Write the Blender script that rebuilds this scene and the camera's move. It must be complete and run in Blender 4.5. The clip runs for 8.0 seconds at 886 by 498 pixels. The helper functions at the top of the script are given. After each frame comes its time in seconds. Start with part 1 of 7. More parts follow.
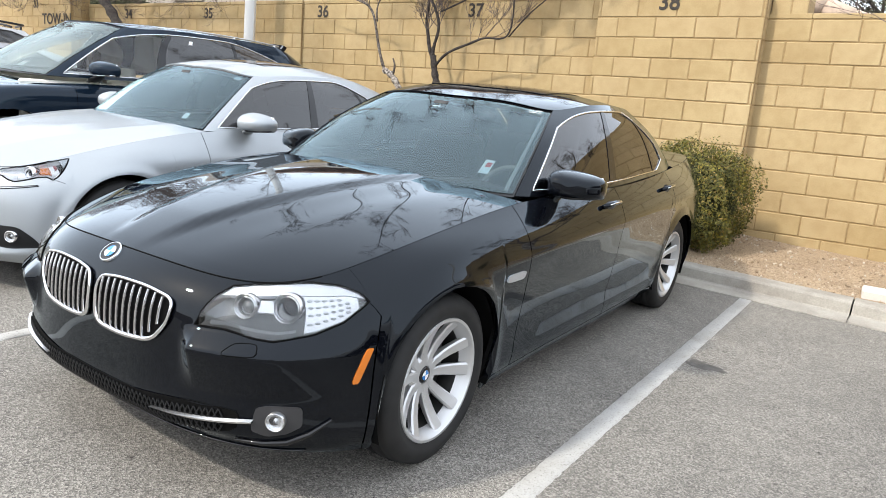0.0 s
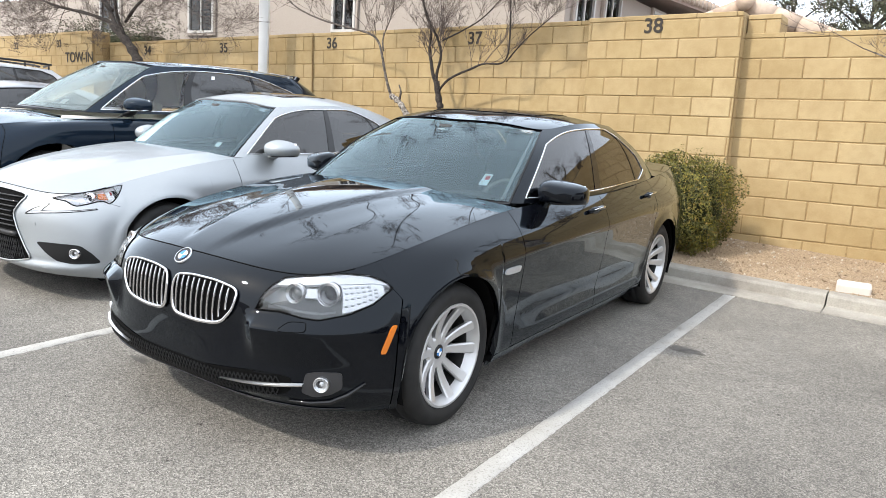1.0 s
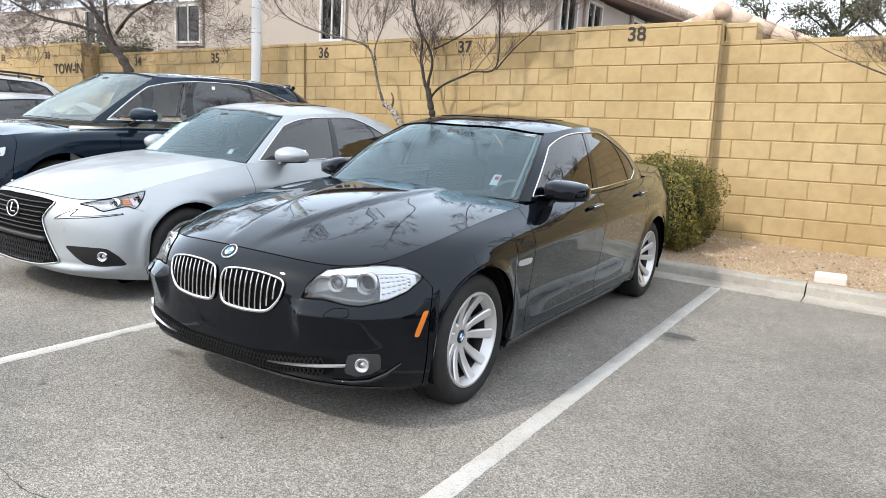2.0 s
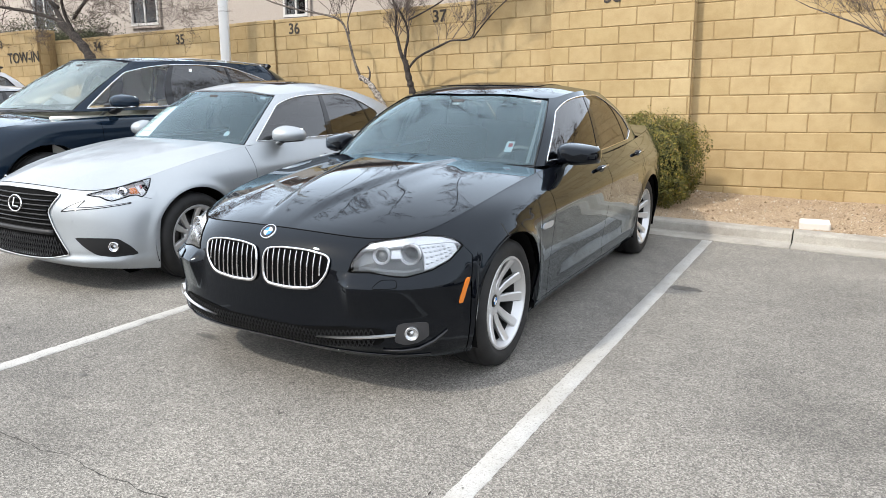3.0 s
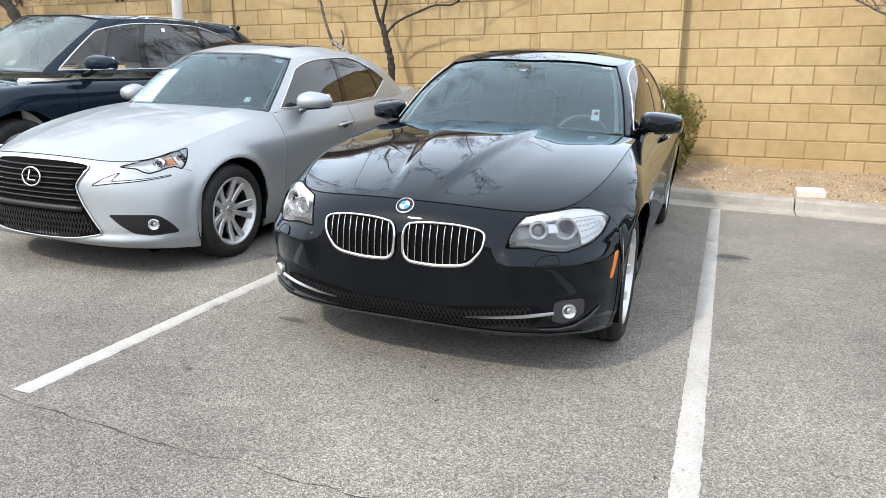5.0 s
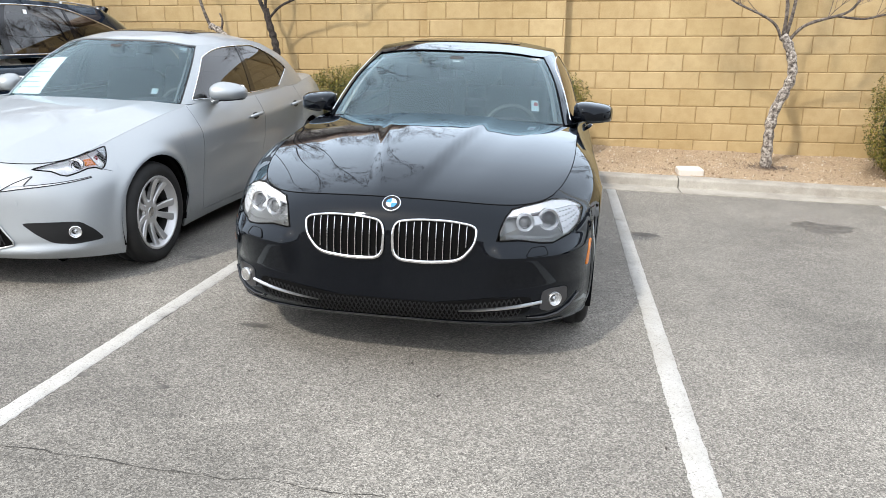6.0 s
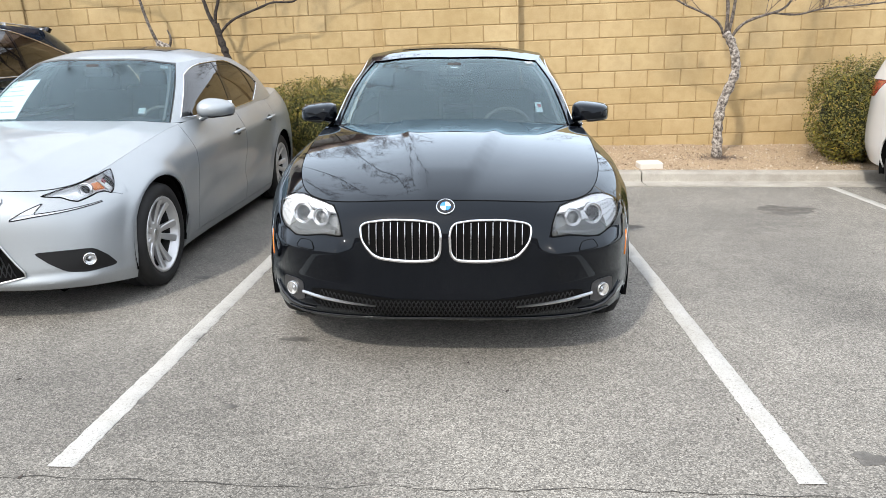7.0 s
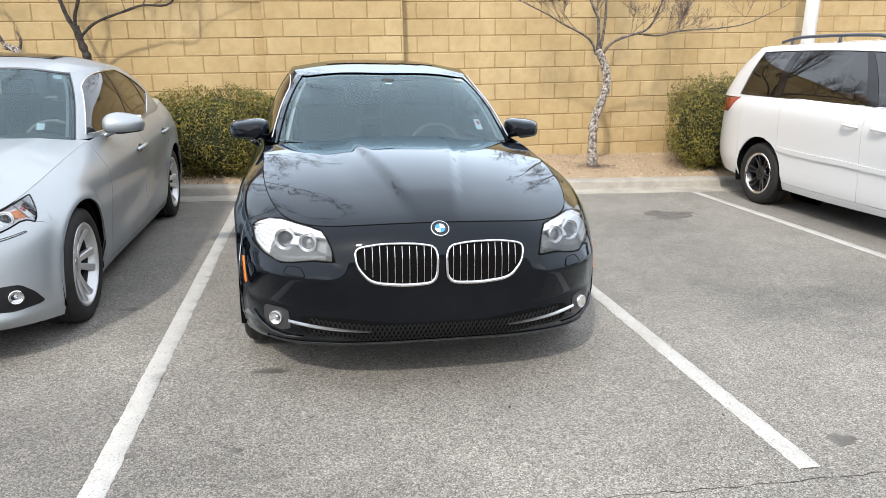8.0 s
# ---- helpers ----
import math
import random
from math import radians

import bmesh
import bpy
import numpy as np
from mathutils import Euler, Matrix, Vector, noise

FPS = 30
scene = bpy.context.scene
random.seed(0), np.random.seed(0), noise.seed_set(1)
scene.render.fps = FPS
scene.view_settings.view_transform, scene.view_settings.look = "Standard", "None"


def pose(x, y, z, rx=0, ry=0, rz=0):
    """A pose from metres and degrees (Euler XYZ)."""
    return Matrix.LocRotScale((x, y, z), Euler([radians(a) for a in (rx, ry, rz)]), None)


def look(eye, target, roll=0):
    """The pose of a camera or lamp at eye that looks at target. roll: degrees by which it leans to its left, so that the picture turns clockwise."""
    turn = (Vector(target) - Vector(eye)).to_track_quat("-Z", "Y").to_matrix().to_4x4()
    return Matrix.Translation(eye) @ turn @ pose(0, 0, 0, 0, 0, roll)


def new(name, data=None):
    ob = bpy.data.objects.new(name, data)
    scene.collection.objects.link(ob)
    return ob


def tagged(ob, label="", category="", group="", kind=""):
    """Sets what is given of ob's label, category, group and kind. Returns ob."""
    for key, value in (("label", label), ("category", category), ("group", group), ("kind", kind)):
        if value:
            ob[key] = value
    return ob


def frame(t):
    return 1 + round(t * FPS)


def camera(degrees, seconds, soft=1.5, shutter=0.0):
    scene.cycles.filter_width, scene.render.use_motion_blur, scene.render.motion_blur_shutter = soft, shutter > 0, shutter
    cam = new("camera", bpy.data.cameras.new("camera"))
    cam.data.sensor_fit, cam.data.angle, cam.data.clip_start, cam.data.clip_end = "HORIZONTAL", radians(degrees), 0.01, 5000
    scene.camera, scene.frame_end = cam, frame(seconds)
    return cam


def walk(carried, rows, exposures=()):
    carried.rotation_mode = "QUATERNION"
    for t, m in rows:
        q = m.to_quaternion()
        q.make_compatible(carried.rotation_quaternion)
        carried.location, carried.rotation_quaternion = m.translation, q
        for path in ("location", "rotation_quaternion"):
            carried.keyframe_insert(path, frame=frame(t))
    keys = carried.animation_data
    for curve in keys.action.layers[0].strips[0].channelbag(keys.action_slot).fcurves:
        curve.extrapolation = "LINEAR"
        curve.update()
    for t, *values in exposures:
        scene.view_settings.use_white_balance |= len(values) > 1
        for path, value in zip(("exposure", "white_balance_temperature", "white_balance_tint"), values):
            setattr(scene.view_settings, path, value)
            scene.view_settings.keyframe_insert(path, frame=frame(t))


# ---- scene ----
cam = camera(64.8, 8.0, soft=0.5)
PATH = [
    (0, (0.779, 0.310, 1.390), (-0.295, 1.938, 0.948), 6.0),
    (0.5, (0.945, 0.067, 1.394), (-0.128, 1.698, 0.960), 5.7),
    (1, (1.101, -0.158, 1.416), (-0.003, 1.464, 1.028), 4.1),
    (1.2, (1.099, -0.234, 1.421), (0.030, 1.417, 1.056), 3.7),
    (2.3, (1.112, -0.583, 1.384), (0.055, 1.073, 1.013), 3.4),
    (2.5, (1.039, -0.604, 1.377), (-0.019, 1.037, 0.943), 3.1),
    (3, (0.865, -0.777, 1.389), (-0.095, 0.921, 0.947), 0.5),
    (3.5, (0.614, -0.813, 1.350), (-0.259, 0.922, 0.869), 2.8),
    (4, (0.341, -0.843, 1.372), (-0.470, 0.904, 0.833), -0.4),
    (4.2, (0.230, -0.901, 1.365), (-0.565, 0.853, 0.826), 1.7),
    (5.3, (-0.348, -1.118, 1.344), (-0.940, 0.720, 0.824), -0.1),
    (5.5, (-0.467, -1.139, 1.368), (-0.914, 0.725, 0.796), -1.6),
    (6, (-0.725, -1.234, 1.388), (-1.033, 0.663, 0.833), 1.8),
    (6.5, (-1.003, -1.387, 1.422), (-1.150, 0.550, 0.948), -0.6),
    (7, (-1.271, -1.366, 1.367), (-1.371, 0.560, 0.838), -0.4),
    (7.5, (-1.582, -1.282, 1.391), (-1.437, 0.625, 0.804), 1.4),
    (8, (-1.937, -1.311, 1.436), (-1.585, 0.590, 0.923), 0.8),
]
walk(cam, [(t, look(eye, target, roll)) for t, eye, target, roll in PATH], [(0, -0.15), (2.5, -0.22), (8, -0.22)])

# ---- light: hazy bright sky and one soft sun from the front left ----
SUN_AZ, SUN_EL = 208.0, 44.0   # compass angle from +y towards +x, height
world = bpy.data.worlds.new("sky")
scene.world = world
world.use_nodes = True
_wn = world.node_tree.nodes
_sky = _wn.new("ShaderNodeTexSky")
_sky.sky_type, _sky.sun_disc = "NISHITA", False
_sky.sun_elevation, _sky.sun_rotation = radians(SUN_EL), radians(SUN_AZ)
_sky.dust_density, _sky.air_density, _sky.ozone_density = 4.0, 1.2, 1.0
_bg = _wn["Background"]
_bg.inputs["Strength"].default_value = 0.15
# thin high cloud veils the whole sky evenly
_veil = _wn.new("ShaderNodeMix")
_veil.data_type, _veil.inputs[0].default_value = "RGBA", 0.60
_veil.inputs[7].default_value = (21.5, 23.0, 25.4, 1)
world.node_tree.links.new(_sky.outputs[0], _veil.inputs[6])
world.node_tree.links.new(_veil.outputs[2], _bg.inputs["Color"])
_sun = bpy.data.lights.new("sun", "SUN")
_sun.energy, _sun.angle, _sun.color = 3.9, radians(3.0), (1.0, 0.94, 0.84)
_d = Vector((math.sin(radians(SUN_AZ)) * math.cos(radians(SUN_EL)), math.cos(radians(SUN_AZ)) * math.cos(radians(SUN_EL)), math.sin(radians(SUN_EL))))
sun = new("sun", _sun)
sun.matrix_world = look(_d * 30, (0, 0, 0))

# ---- materials ----
def mat(name, color=(0.5, 0.5, 0.5), rough=0.5, metal=0.0, coat=0.0, spec=0.5, coat_rough=0.03):
    m = bpy.data.materials.new(name)
    m.use_nodes = True
    b = m.node_tree.nodes["Principled BSDF"]
    b.inputs["Base Color"].default_value = (*color, 1)
    b.inputs["Roughness"].default_value = rough
    b.inputs["Metallic"].default_value = metal
    b.inputs["Coat Weight"].default_value = coat
    b.inputs["Coat Roughness"].default_value = coat_rough
    b.inputs["Specular IOR Level"].default_value = spec
    return m


def nd(m, kind, **kw):
    n = m.node_tree.nodes.new(kind)
    for k, v in kw.items():
        n.inputs[k.replace("_", " ")].default_value = v
    return n


def wire(m, a, b):
    m.node_tree.links.new(a, b)


def bsdf(m):
    return m.node_tree.nodes["Principled BSDF"]


def coords(m):
    return m.node_tree.nodes.new("ShaderNodeNewGeometry").outputs["Position"]


def ramp(m, fac, stops):
    r = m.node_tree.nodes.new("ShaderNodeValToRGB")
    e = r.color_ramp.elements
    while len(e) < len(stops):
        e.new(0.5)
    for el, (p, c) in zip(e, stops):
        el.position, el.color = p, (*c, 1)
    wire(m, fac, r.inputs["Fac"])
    return r.outputs["Color"]


def noise_tex(m, scale, detail=4, rough=0.55, vec=None):
    n = nd(m, "ShaderNodeTexNoise", Scale=scale, Detail=detail, Roughness=rough)
    wire(m, vec or coords(m), n.inputs["Vector"])
    return n.outputs["Fac"]


def mixc(m, fac, a, b, mode="MIX"):
    n = m.node_tree.nodes.new("ShaderNodeMix")
    n.data_type, n.blend_type = "RGBA", mode
    for sock, val in ((n.inputs[0], fac), (n.inputs[6], a), (n.inputs[7], b)):
        if hasattr(val, "is_linked"):
            wire(m, val, sock)
        else:
            sock.default_value = val if isinstance(val, float) else (*val, 1)
    return n.outputs[2]


def bump(m, height, strength, dist=0.01):
    n = nd(m, "ShaderNodeBump", Strength=strength, Distance=dist)
    wire(m, height, n.inputs["Height"])
    wire(m, n.outputs["Normal"], bsdf(m).inputs["Normal"])


def rnd(m):
    return m.node_tree.nodes.new("ShaderNodeObjectInfo").outputs["Random"]


def math_n(m, op, a, b):
    n = m.node_tree.nodes.new("ShaderNodeMath")
    n.operation = op
    for i, v in enumerate((a, b)):
        if hasattr(v, "is_linked"):
            wire(m, v, n.inputs[i])
        else:
            n.inputs[i].default_value = v
    return n.outputs[0]


# asphalt: pale weathered binder with light and dark aggregate, stains
def voronoi(m, scale):
    n = nd(m, "ShaderNodeTexVoronoi", Scale=scale)
    wire(m, coords(m), n.inputs["Vector"])
    sep = m.node_tree.nodes.new("ShaderNodeSeparateColor")
    wire(m, n.outputs["Color"], sep.inputs[0])
    return sep.outputs[0], n.outputs["Distance"]


ASPHALT = mat("asphalt", rough=0.88)
_g, _gd = voronoi(ASPHALT, 190)
_g2, _ = voronoi(ASPHALT, 75)
_n1, _n2, _n3 = noise_tex(ASPHALT, 210, 2, 0.8), noise_tex(ASPHALT, 0.8, 5), noise_tex(ASPHALT, 5, 4, 0.6)
_c = ramp(ASPHALT, _g, [(0.0, (0.058, 0.053, 0.047)), (0.22, (0.100, 0.093, 0.083)), (0.55, (0.170, 0.159, 0.141)), (0.80, (0.238, 0.224, 0.200)), (1.0, (0.335, 0.316, 0.283))])
_c = mixc(ASPHALT, 0.15, _c, ramp(ASPHALT, _g2, [(0.0, (0.0865, 0.0805, 0.0711)), (1.0, (0.3172, 0.2975, 0.2632))]))
_c = mixc(ASPHALT, 1.0, _c, ramp(ASPHALT, _n1, [(0.36, (0.84, 0.84, 0.84)), (0.6, (1.10, 1.10, 1.10))]), "MULTIPLY")
_c = mixc(ASPHALT, 1.0, _c, ramp(ASPHALT, _n2, [(0.34, (0.98, 0.98, 0.98)), (0.62, (1.22, 1.22, 1.21))]), "MULTIPLY")
_c = mixc(ASPHALT, 1.0, _c, ramp(ASPHALT, _n3, [(0.3, (0.90, 0.90, 0.90)), (0.65, (1.05, 1.05, 1.05))]), "MULTIPLY")
# broad darker patches in the bays, old drip and tyre marks among them
for _p, _r, _k in (((0.95, 3.3, 0), 1.5, 0.86), ((1.0, 2.42, 0), 0.62, 0.76), ((1.75, 2.55, 0), 0.65, 0.74), ((1.3, 4.6, 0), 0.9, 0.86), ((-3.9, 3.2, 0), 1.3, 0.86), ((0.1, 0.2, 0), 0.8, 0.92), ((-2.0, 0.45, 0), 0.8, 0.80), ((-3.0, 1.0, 0), 1.5, 0.78)):
    _v = ASPHALT.node_tree.nodes.new("ShaderNodeVectorMath")
    _v.operation = "DISTANCE"
    wire(ASPHALT, coords(ASPHALT), _v.inputs[0])
    _v.inputs[1].default_value = _p
    _w = math_n(ASPHALT, "ADD", math_n(ASPHALT, "DIVIDE", _v.outputs["Value"], _r), math_n(ASPHALT, "MULTIPLY", math_n(ASPHALT, "SUBTRACT", noise_tex(ASPHALT, 2.2, 5, 0.65), 0.5), 1.6))
    _c = mixc(ASPHALT, 1.0, _c, ramp(ASPHALT, _w, [(0.25, (_k,) * 3), (1.0, (1, 1, 1))]), "MULTIPLY")
wire(ASPHALT, _c, bsdf(ASPHALT).inputs["Base Color"])
bump(ASPHALT, _gd, 0.35, 0.006)

LINE = mat("line_paint", rough=0.75)
_n1, _n2 = noise_tex(LINE, 120, 5, 0.8), noise_tex(LINE, 4, 4)
_c = ramp(LINE, _n1, [(0.36, (0.15, 0.142, 0.13)), (0.43, (0.40, 0.392, 0.37)), (0.7, (0.48, 0.47, 0.445))])
_c = mixc(LINE, 1.0, _c, ramp(LINE, _n2, [(0.3, (0.85, 0.84, 0.82)), (0.6, (1, 1, 1))]), "MULTIPLY")
wire(LINE, _c, bsdf(LINE).inputs["Base Color"])
bump(LINE, noise_tex(LINE, 190, 2, 0.7), 0.4, 0.005)

CONCRETE = mat("kerb_concrete", rough=0.9)
_n1, _n2 = noise_tex(CONCRETE, 3, 6, 0.65), noise_tex(CONCRETE, 90, 3, 0.6)
_c = ramp(CONCRETE, _n1, [(0.3, (0.2442, 0.222, 0.1924)), (0.6, (0.37, 0.3478, 0.3034)), (0.8, (0.4218, 0.3996, 0.3552))])
_c = mixc(CONCRETE, 1.0, _c, ramp(CONCRETE, _n2, [(0.3, (0.85, 0.85, 0.85)), (0.7, (1.08, 1.08, 1.08))]), "MULTIPLY")
wire(CONCRETE, _c, bsdf(CONCRETE).inputs["Base Color"])
bump(CONCRETE, _n2, 0.35, 0.004)

GRAVEL = mat("tan_gravel", rough=0.95)
_n1, _n2 = noise_tex(GRAVEL, 70, 3, 0.7), noise_tex(GRAVEL, 2.5, 4)
_c = ramp(GRAVEL, _n1, [(0.28, (0.14, 0.097, 0.06)), (0.5, (0.345, 0.262, 0.175)), (0.72, (0.53, 0.44, 0.33))])
_c = mixc(GRAVEL, 1.0, _c, ramp(GRAVEL, _n2, [(0.3, (0.8, 0.76, 0.72)), (0.7, (1.08, 1.05, 1.0))]), "MULTIPLY")
wire(GRAVEL, _c, bsdf(GRAVEL).inputs["Base Color"])
bump(GRAVEL, _n1, 0.8, 0.012)

STONE = mat("gravel_stone", rough=0.9)
_c = ramp(STONE, STONE.node_tree.nodes.new("ShaderNodeNewGeometry").outputs["Random Per Island"],
          [(0.0, (0.20, 0.14, 0.09)), (0.4, (0.37, 0.28, 0.19)), (0.75, (0.47, 0.38, 0.28)), (1.0, (0.55, 0.49, 0.41))])
wire(STONE, _c, bsdf(STONE).inputs["Base Color"])

# split-colour concrete masonry: tan blocks with a warm cast, each its own shade
BLOCK = mat("tan_block", rough=0.93)
_n1, _n2, _n3 = noise_tex(BLOCK, 110, 4, 0.7), noise_tex(BLOCK, 1.1, 5), noise_tex(BLOCK, 9, 4)
_c = ramp(BLOCK, rnd(BLOCK), [(0.0, (0.392, 0.294, 0.150)), (0.5, (0.413, 0.3115, 0.1645)), (1.0, (0.434, 0.332, 0.183))])
_c = mixc(BLOCK, 1.0, _c, ramp(BLOCK, _n1, [(0.3, (0.90, 0.895, 0.885)), (0.7, (1.06, 1.06, 1.06))]), "MULTIPLY")
_c = mixc(BLOCK, 1.0, _c, ramp(BLOCK, _n2, [(0.3, (0.86, 0.82, 0.76)), (0.65, (1.06, 1.06, 1.06))]), "MULTIPLY")
_c = mixc(BLOCK, 1.0, _c, ramp(BLOCK, _n3, [(0.35, (0.93, 0.91, 0.88)), (0.6, (1.02, 1.02, 1.02))]), "MULTIPLY")
wire(BLOCK, _c, bsdf(BLOCK).inputs["Base Color"])
bump(BLOCK, _n1, 0.35, 0.004)

MORTAR = mat("mortar", rough=0.95)
_c = ramp(MORTAR, noise_tex(MORTAR, 40, 4), [(0.3, (0.2376, 0.1617, 0.0726)), (0.7, (0.3432, 0.2442, 0.1188))])
wire(MORTAR, _c, bsdf(MORTAR).inputs["Base Color"])

STENCIL = mat("stencil_paint", (0.035, 0.028, 0.022), 0.8)

BARK = mat("tree_bark", rough=0.9)
_n1 = noise_tex(BARK, 28, 5, 0.7)
_c = ramp(BARK, _n1, [(0.36, (0.04, 0.032, 0.028)), (0.48, (0.22, 0.19, 0.165)), (0.62, (0.52, 0.48, 0.43))])
wire(BARK, _c, bsdf(BARK).inputs["Base Color"])
bump(BARK, _n1, 0.9, 0.03)
DARKBARK = mat("dark_bark", rough=0.9)
_n1 = noise_tex(DARKBARK, 30, 5, 0.7)
wire(DARKBARK, ramp(DARKBARK, _n1, [(0.38, (0.012, 0.009, 0.008)), (0.70, (0.075, 0.060, 0.050))]), bsdf(DARKBARK).inputs["Base Color"])
bump(DARKBARK, _n1, 0.9, 0.03)
MIDBARK = mat("grey_bark", rough=0.9)
_n1 = noise_tex(MIDBARK, 30, 5, 0.7)
wire(MIDBARK, ramp(MIDBARK, _n1, [(0.36, (0.045, 0.036, 0.030)), (0.52, (0.13, 0.108, 0.092)), (0.68, (0.27, 0.235, 0.205))]), bsdf(MIDBARK).inputs["Base Color"])
bump(MIDBARK, _n1, 0.9, 0.03)
TWIG = mat("twig", rough=0.9)
wire(TWIG, ramp(TWIG, noise_tex(TWIG, 20, 3), [(0.3, (0.055, 0.040, 0.034)), (0.7, (0.17, 0.132, 0.114))]), bsdf(TWIG).inputs["Base Color"])
LEAF = mat("shrub_leaf", rough=0.6)
_c = ramp(LEAF, LEAF.node_tree.nodes.new("ShaderNodeNewGeometry").outputs["Random Per Island"],
          [(0.0, (0.040, 0.044, 0.006)), (0.5, (0.112, 0.104, 0.011)), (0.85, (0.190, 0.160, 0.016)), (1.0, (0.24, 0.150, 0.03))])
_c = mixc(LEAF, 1.0, _c, ramp(LEAF, noise_tex(LEAF, 7, 3, 0.6), [(0.35, (0.62, 0.68, 0.62)), (0.65, (1.20, 1.15, 1.1))]), "MULTIPLY")
wire(LEAF, _c, bsdf(LEAF).inputs["Base Color"])
PINE = mat("far_foliage", rough=0.8)
_c = ramp(PINE, PINE.node_tree.nodes.new("ShaderNodeNewGeometry").outputs["Random Per Island"],
          [(0.0, (0.030, 0.034, 0.018)), (0.6, (0.080, 0.083, 0.046)), (1.0, (0.16, 0.15, 0.09))])
wire(PINE, _c, bsdf(PINE).inputs["Base Color"])

STUCCO = mat("pink_stucco", rough=0.95)
_n1 = noise_tex(STUCCO, 40, 4)
wire(STUCCO, ramp(STUCCO, _n1, [(0.3, (0.37, 0.325, 0.287)), (0.7, (0.43, 0.38, 0.335))]), bsdf(STUCCO).inputs["Base Color"])
bump(STUCCO, _n1, 0.3, 0.01)
STUCCO_TRIM = mat("brown_stucco", rough=0.95)
wire(STUCCO_TRIM, ramp(STUCCO_TRIM, noise_tex(STUCCO_TRIM, 40, 4), [(0.3, (0.2736, 0.19, 0.152)), (0.7, (0.3344, 0.2432, 0.1976))]), bsdf(STUCCO_TRIM).inputs["Base Color"])
ROOFTILE = mat("clay_tile", rough=0.85)
_c = ramp(ROOFTILE, rnd(ROOFTILE), [(0.0, (0.47, 0.35, 0.265)), (1.0, (0.58, 0.46, 0.37))])
_c = mixc(ROOFTILE, 1.0, _c, ramp(ROOFTILE, noise_tex(ROOFTILE, 12, 5), [(0.3, (0.8, 0.8, 0.8)), (0.7, (1.1, 1.1, 1.1))]), "MULTIPLY")
wire(ROOFTILE, _c, bsdf(ROOFTILE).inputs["Base Color"])
WHITE_FRAME = mat("white_vinyl", (0.55, 0.54, 0.52), 0.5)
BLIND = mat("pale_blind", (0.50, 0.50, 0.48), 0.7)
POLE = mat("white_pole_paint", (0.66, 0.66, 0.65), 0.45)

# car finishes
def paint(name, color, metal=0.0, rough=0.3, coat=1.0, flake=0.0):
    m = mat(name, color, rough, metal, coat, coat_rough=0.012)
    if flake:
        n = noise_tex(m, 900, 1)
        wire(m, ramp(m, n, [(0.35, tuple(c * (1 - flake) for c in color)), (0.65, tuple(min(1, c * (1 + flake)) for c in color))]), bsdf(m).inputs["Base Color"])
    bsdf(m).inputs["Coat IOR"].default_value = 1.5
    # a film of dust, thicker in patches
    d = noise_tex(m, 2.2, 5, 0.6)
    wire(m, ramp(m, d, [(0.3, (rough * 0.85,) * 3), (0.75, (rough * 1.25,) * 3)]), bsdf(m).inputs["Roughness"])
    return m


BLACK = paint("black_car_paint", (0.0022, 0.0026, 0.0042), 0.0, 0.4)
bsdf(BLACK).inputs["Coat IOR"].default_value = 1.42
bsdf(BLACK).inputs["Specular IOR Level"].default_value = 0.0
def deep_gloss(m, most):
    """A dark clear-coated paint: deep when seen straight on, mirror-like at a glance."""
    b = bsdf(m)
    b.inputs["Coat Weight"].default_value = 0.0
    b.inputs["Specular IOR Level"].default_value = 0.0
    fr, gl, mx = nd(m, "ShaderNodeFresnel", IOR=1.52), nd(m, "ShaderNodeBsdfGlossy", Roughness=0.02), nd(m, "ShaderNodeMixShader")
    gl.inputs["Color"].default_value = (0.86, 0.94, 1.0, 1)
    wire(m, math_n(m, "MINIMUM", math_n(m, "MULTIPLY", math_n(m, "POWER", fr.outputs[0], 1.6), 3.7), most), mx.inputs[0])
    wire(m, b.outputs[0], mx.inputs[1])
    wire(m, gl.outputs[0], mx.inputs[2])
    wire(m, mx.outputs[0], m.node_tree.nodes["Material Output"].inputs["Surface"])
    # dust dulls the gloss in faint patches
    wire(m, ramp(m, noise_tex(m, 3.0, 5, 0.65), [(0.35, (0.012,) * 3), (0.75, (0.05,) * 3)]), gl.inputs["Roughness"])


deep_gloss(BLACK, 0.56)
SILVER = paint("silver_car_paint", (0.352, 0.378, 0.396), 0.6, 0.45, 0.55, 0.12)
NAVY = paint("navy_car_paint", (0.006, 0.012, 0.022), 0.0, 0.4)
deep_gloss(NAVY, 0.9)
WHITE = paint("white_car_paint", (0.60, 0.605, 0.61), 0.0, 0.35)
GREYPAINT = paint("grey_car_paint", (0.35, 0.36, 0.38), 0.6, 0.32, 0.8, 0.1)
CHROME = mat("chrome", (0.75, 0.75, 0.76), 0.08, 1.0)
SATIN = mat("satin_chrome", (0.66, 0.66, 0.66), 0.28, 1.0)
BARCHROME = mat("dulled_chrome", (0.58, 0.58, 0.59), 0.16, 1.0)
TRIMBLACK = mat("black_plastic", (0.008, 0.008, 0.009), 0.5)
GLOSSBLACK = mat("gloss_black", (0.006, 0.006, 0.007), 0.08)
LINER = mat("dark_liner", (0.003, 0.003, 0.003), 0.95, spec=0.1)
RUBBER = mat("tyre_rubber", rough=0.75)
wire(RUBBER, ramp(RUBBER, noise_tex(RUBBER, 14, 4), [(0.3, (0.005, 0.005, 0.005)), (0.7, (0.013, 0.0125, 0.012))]), bsdf(RUBBER).inputs["Base Color"])
ALLOY = mat("alloy", (0.58, 0.58, 0.58), 0.35, 0.65)
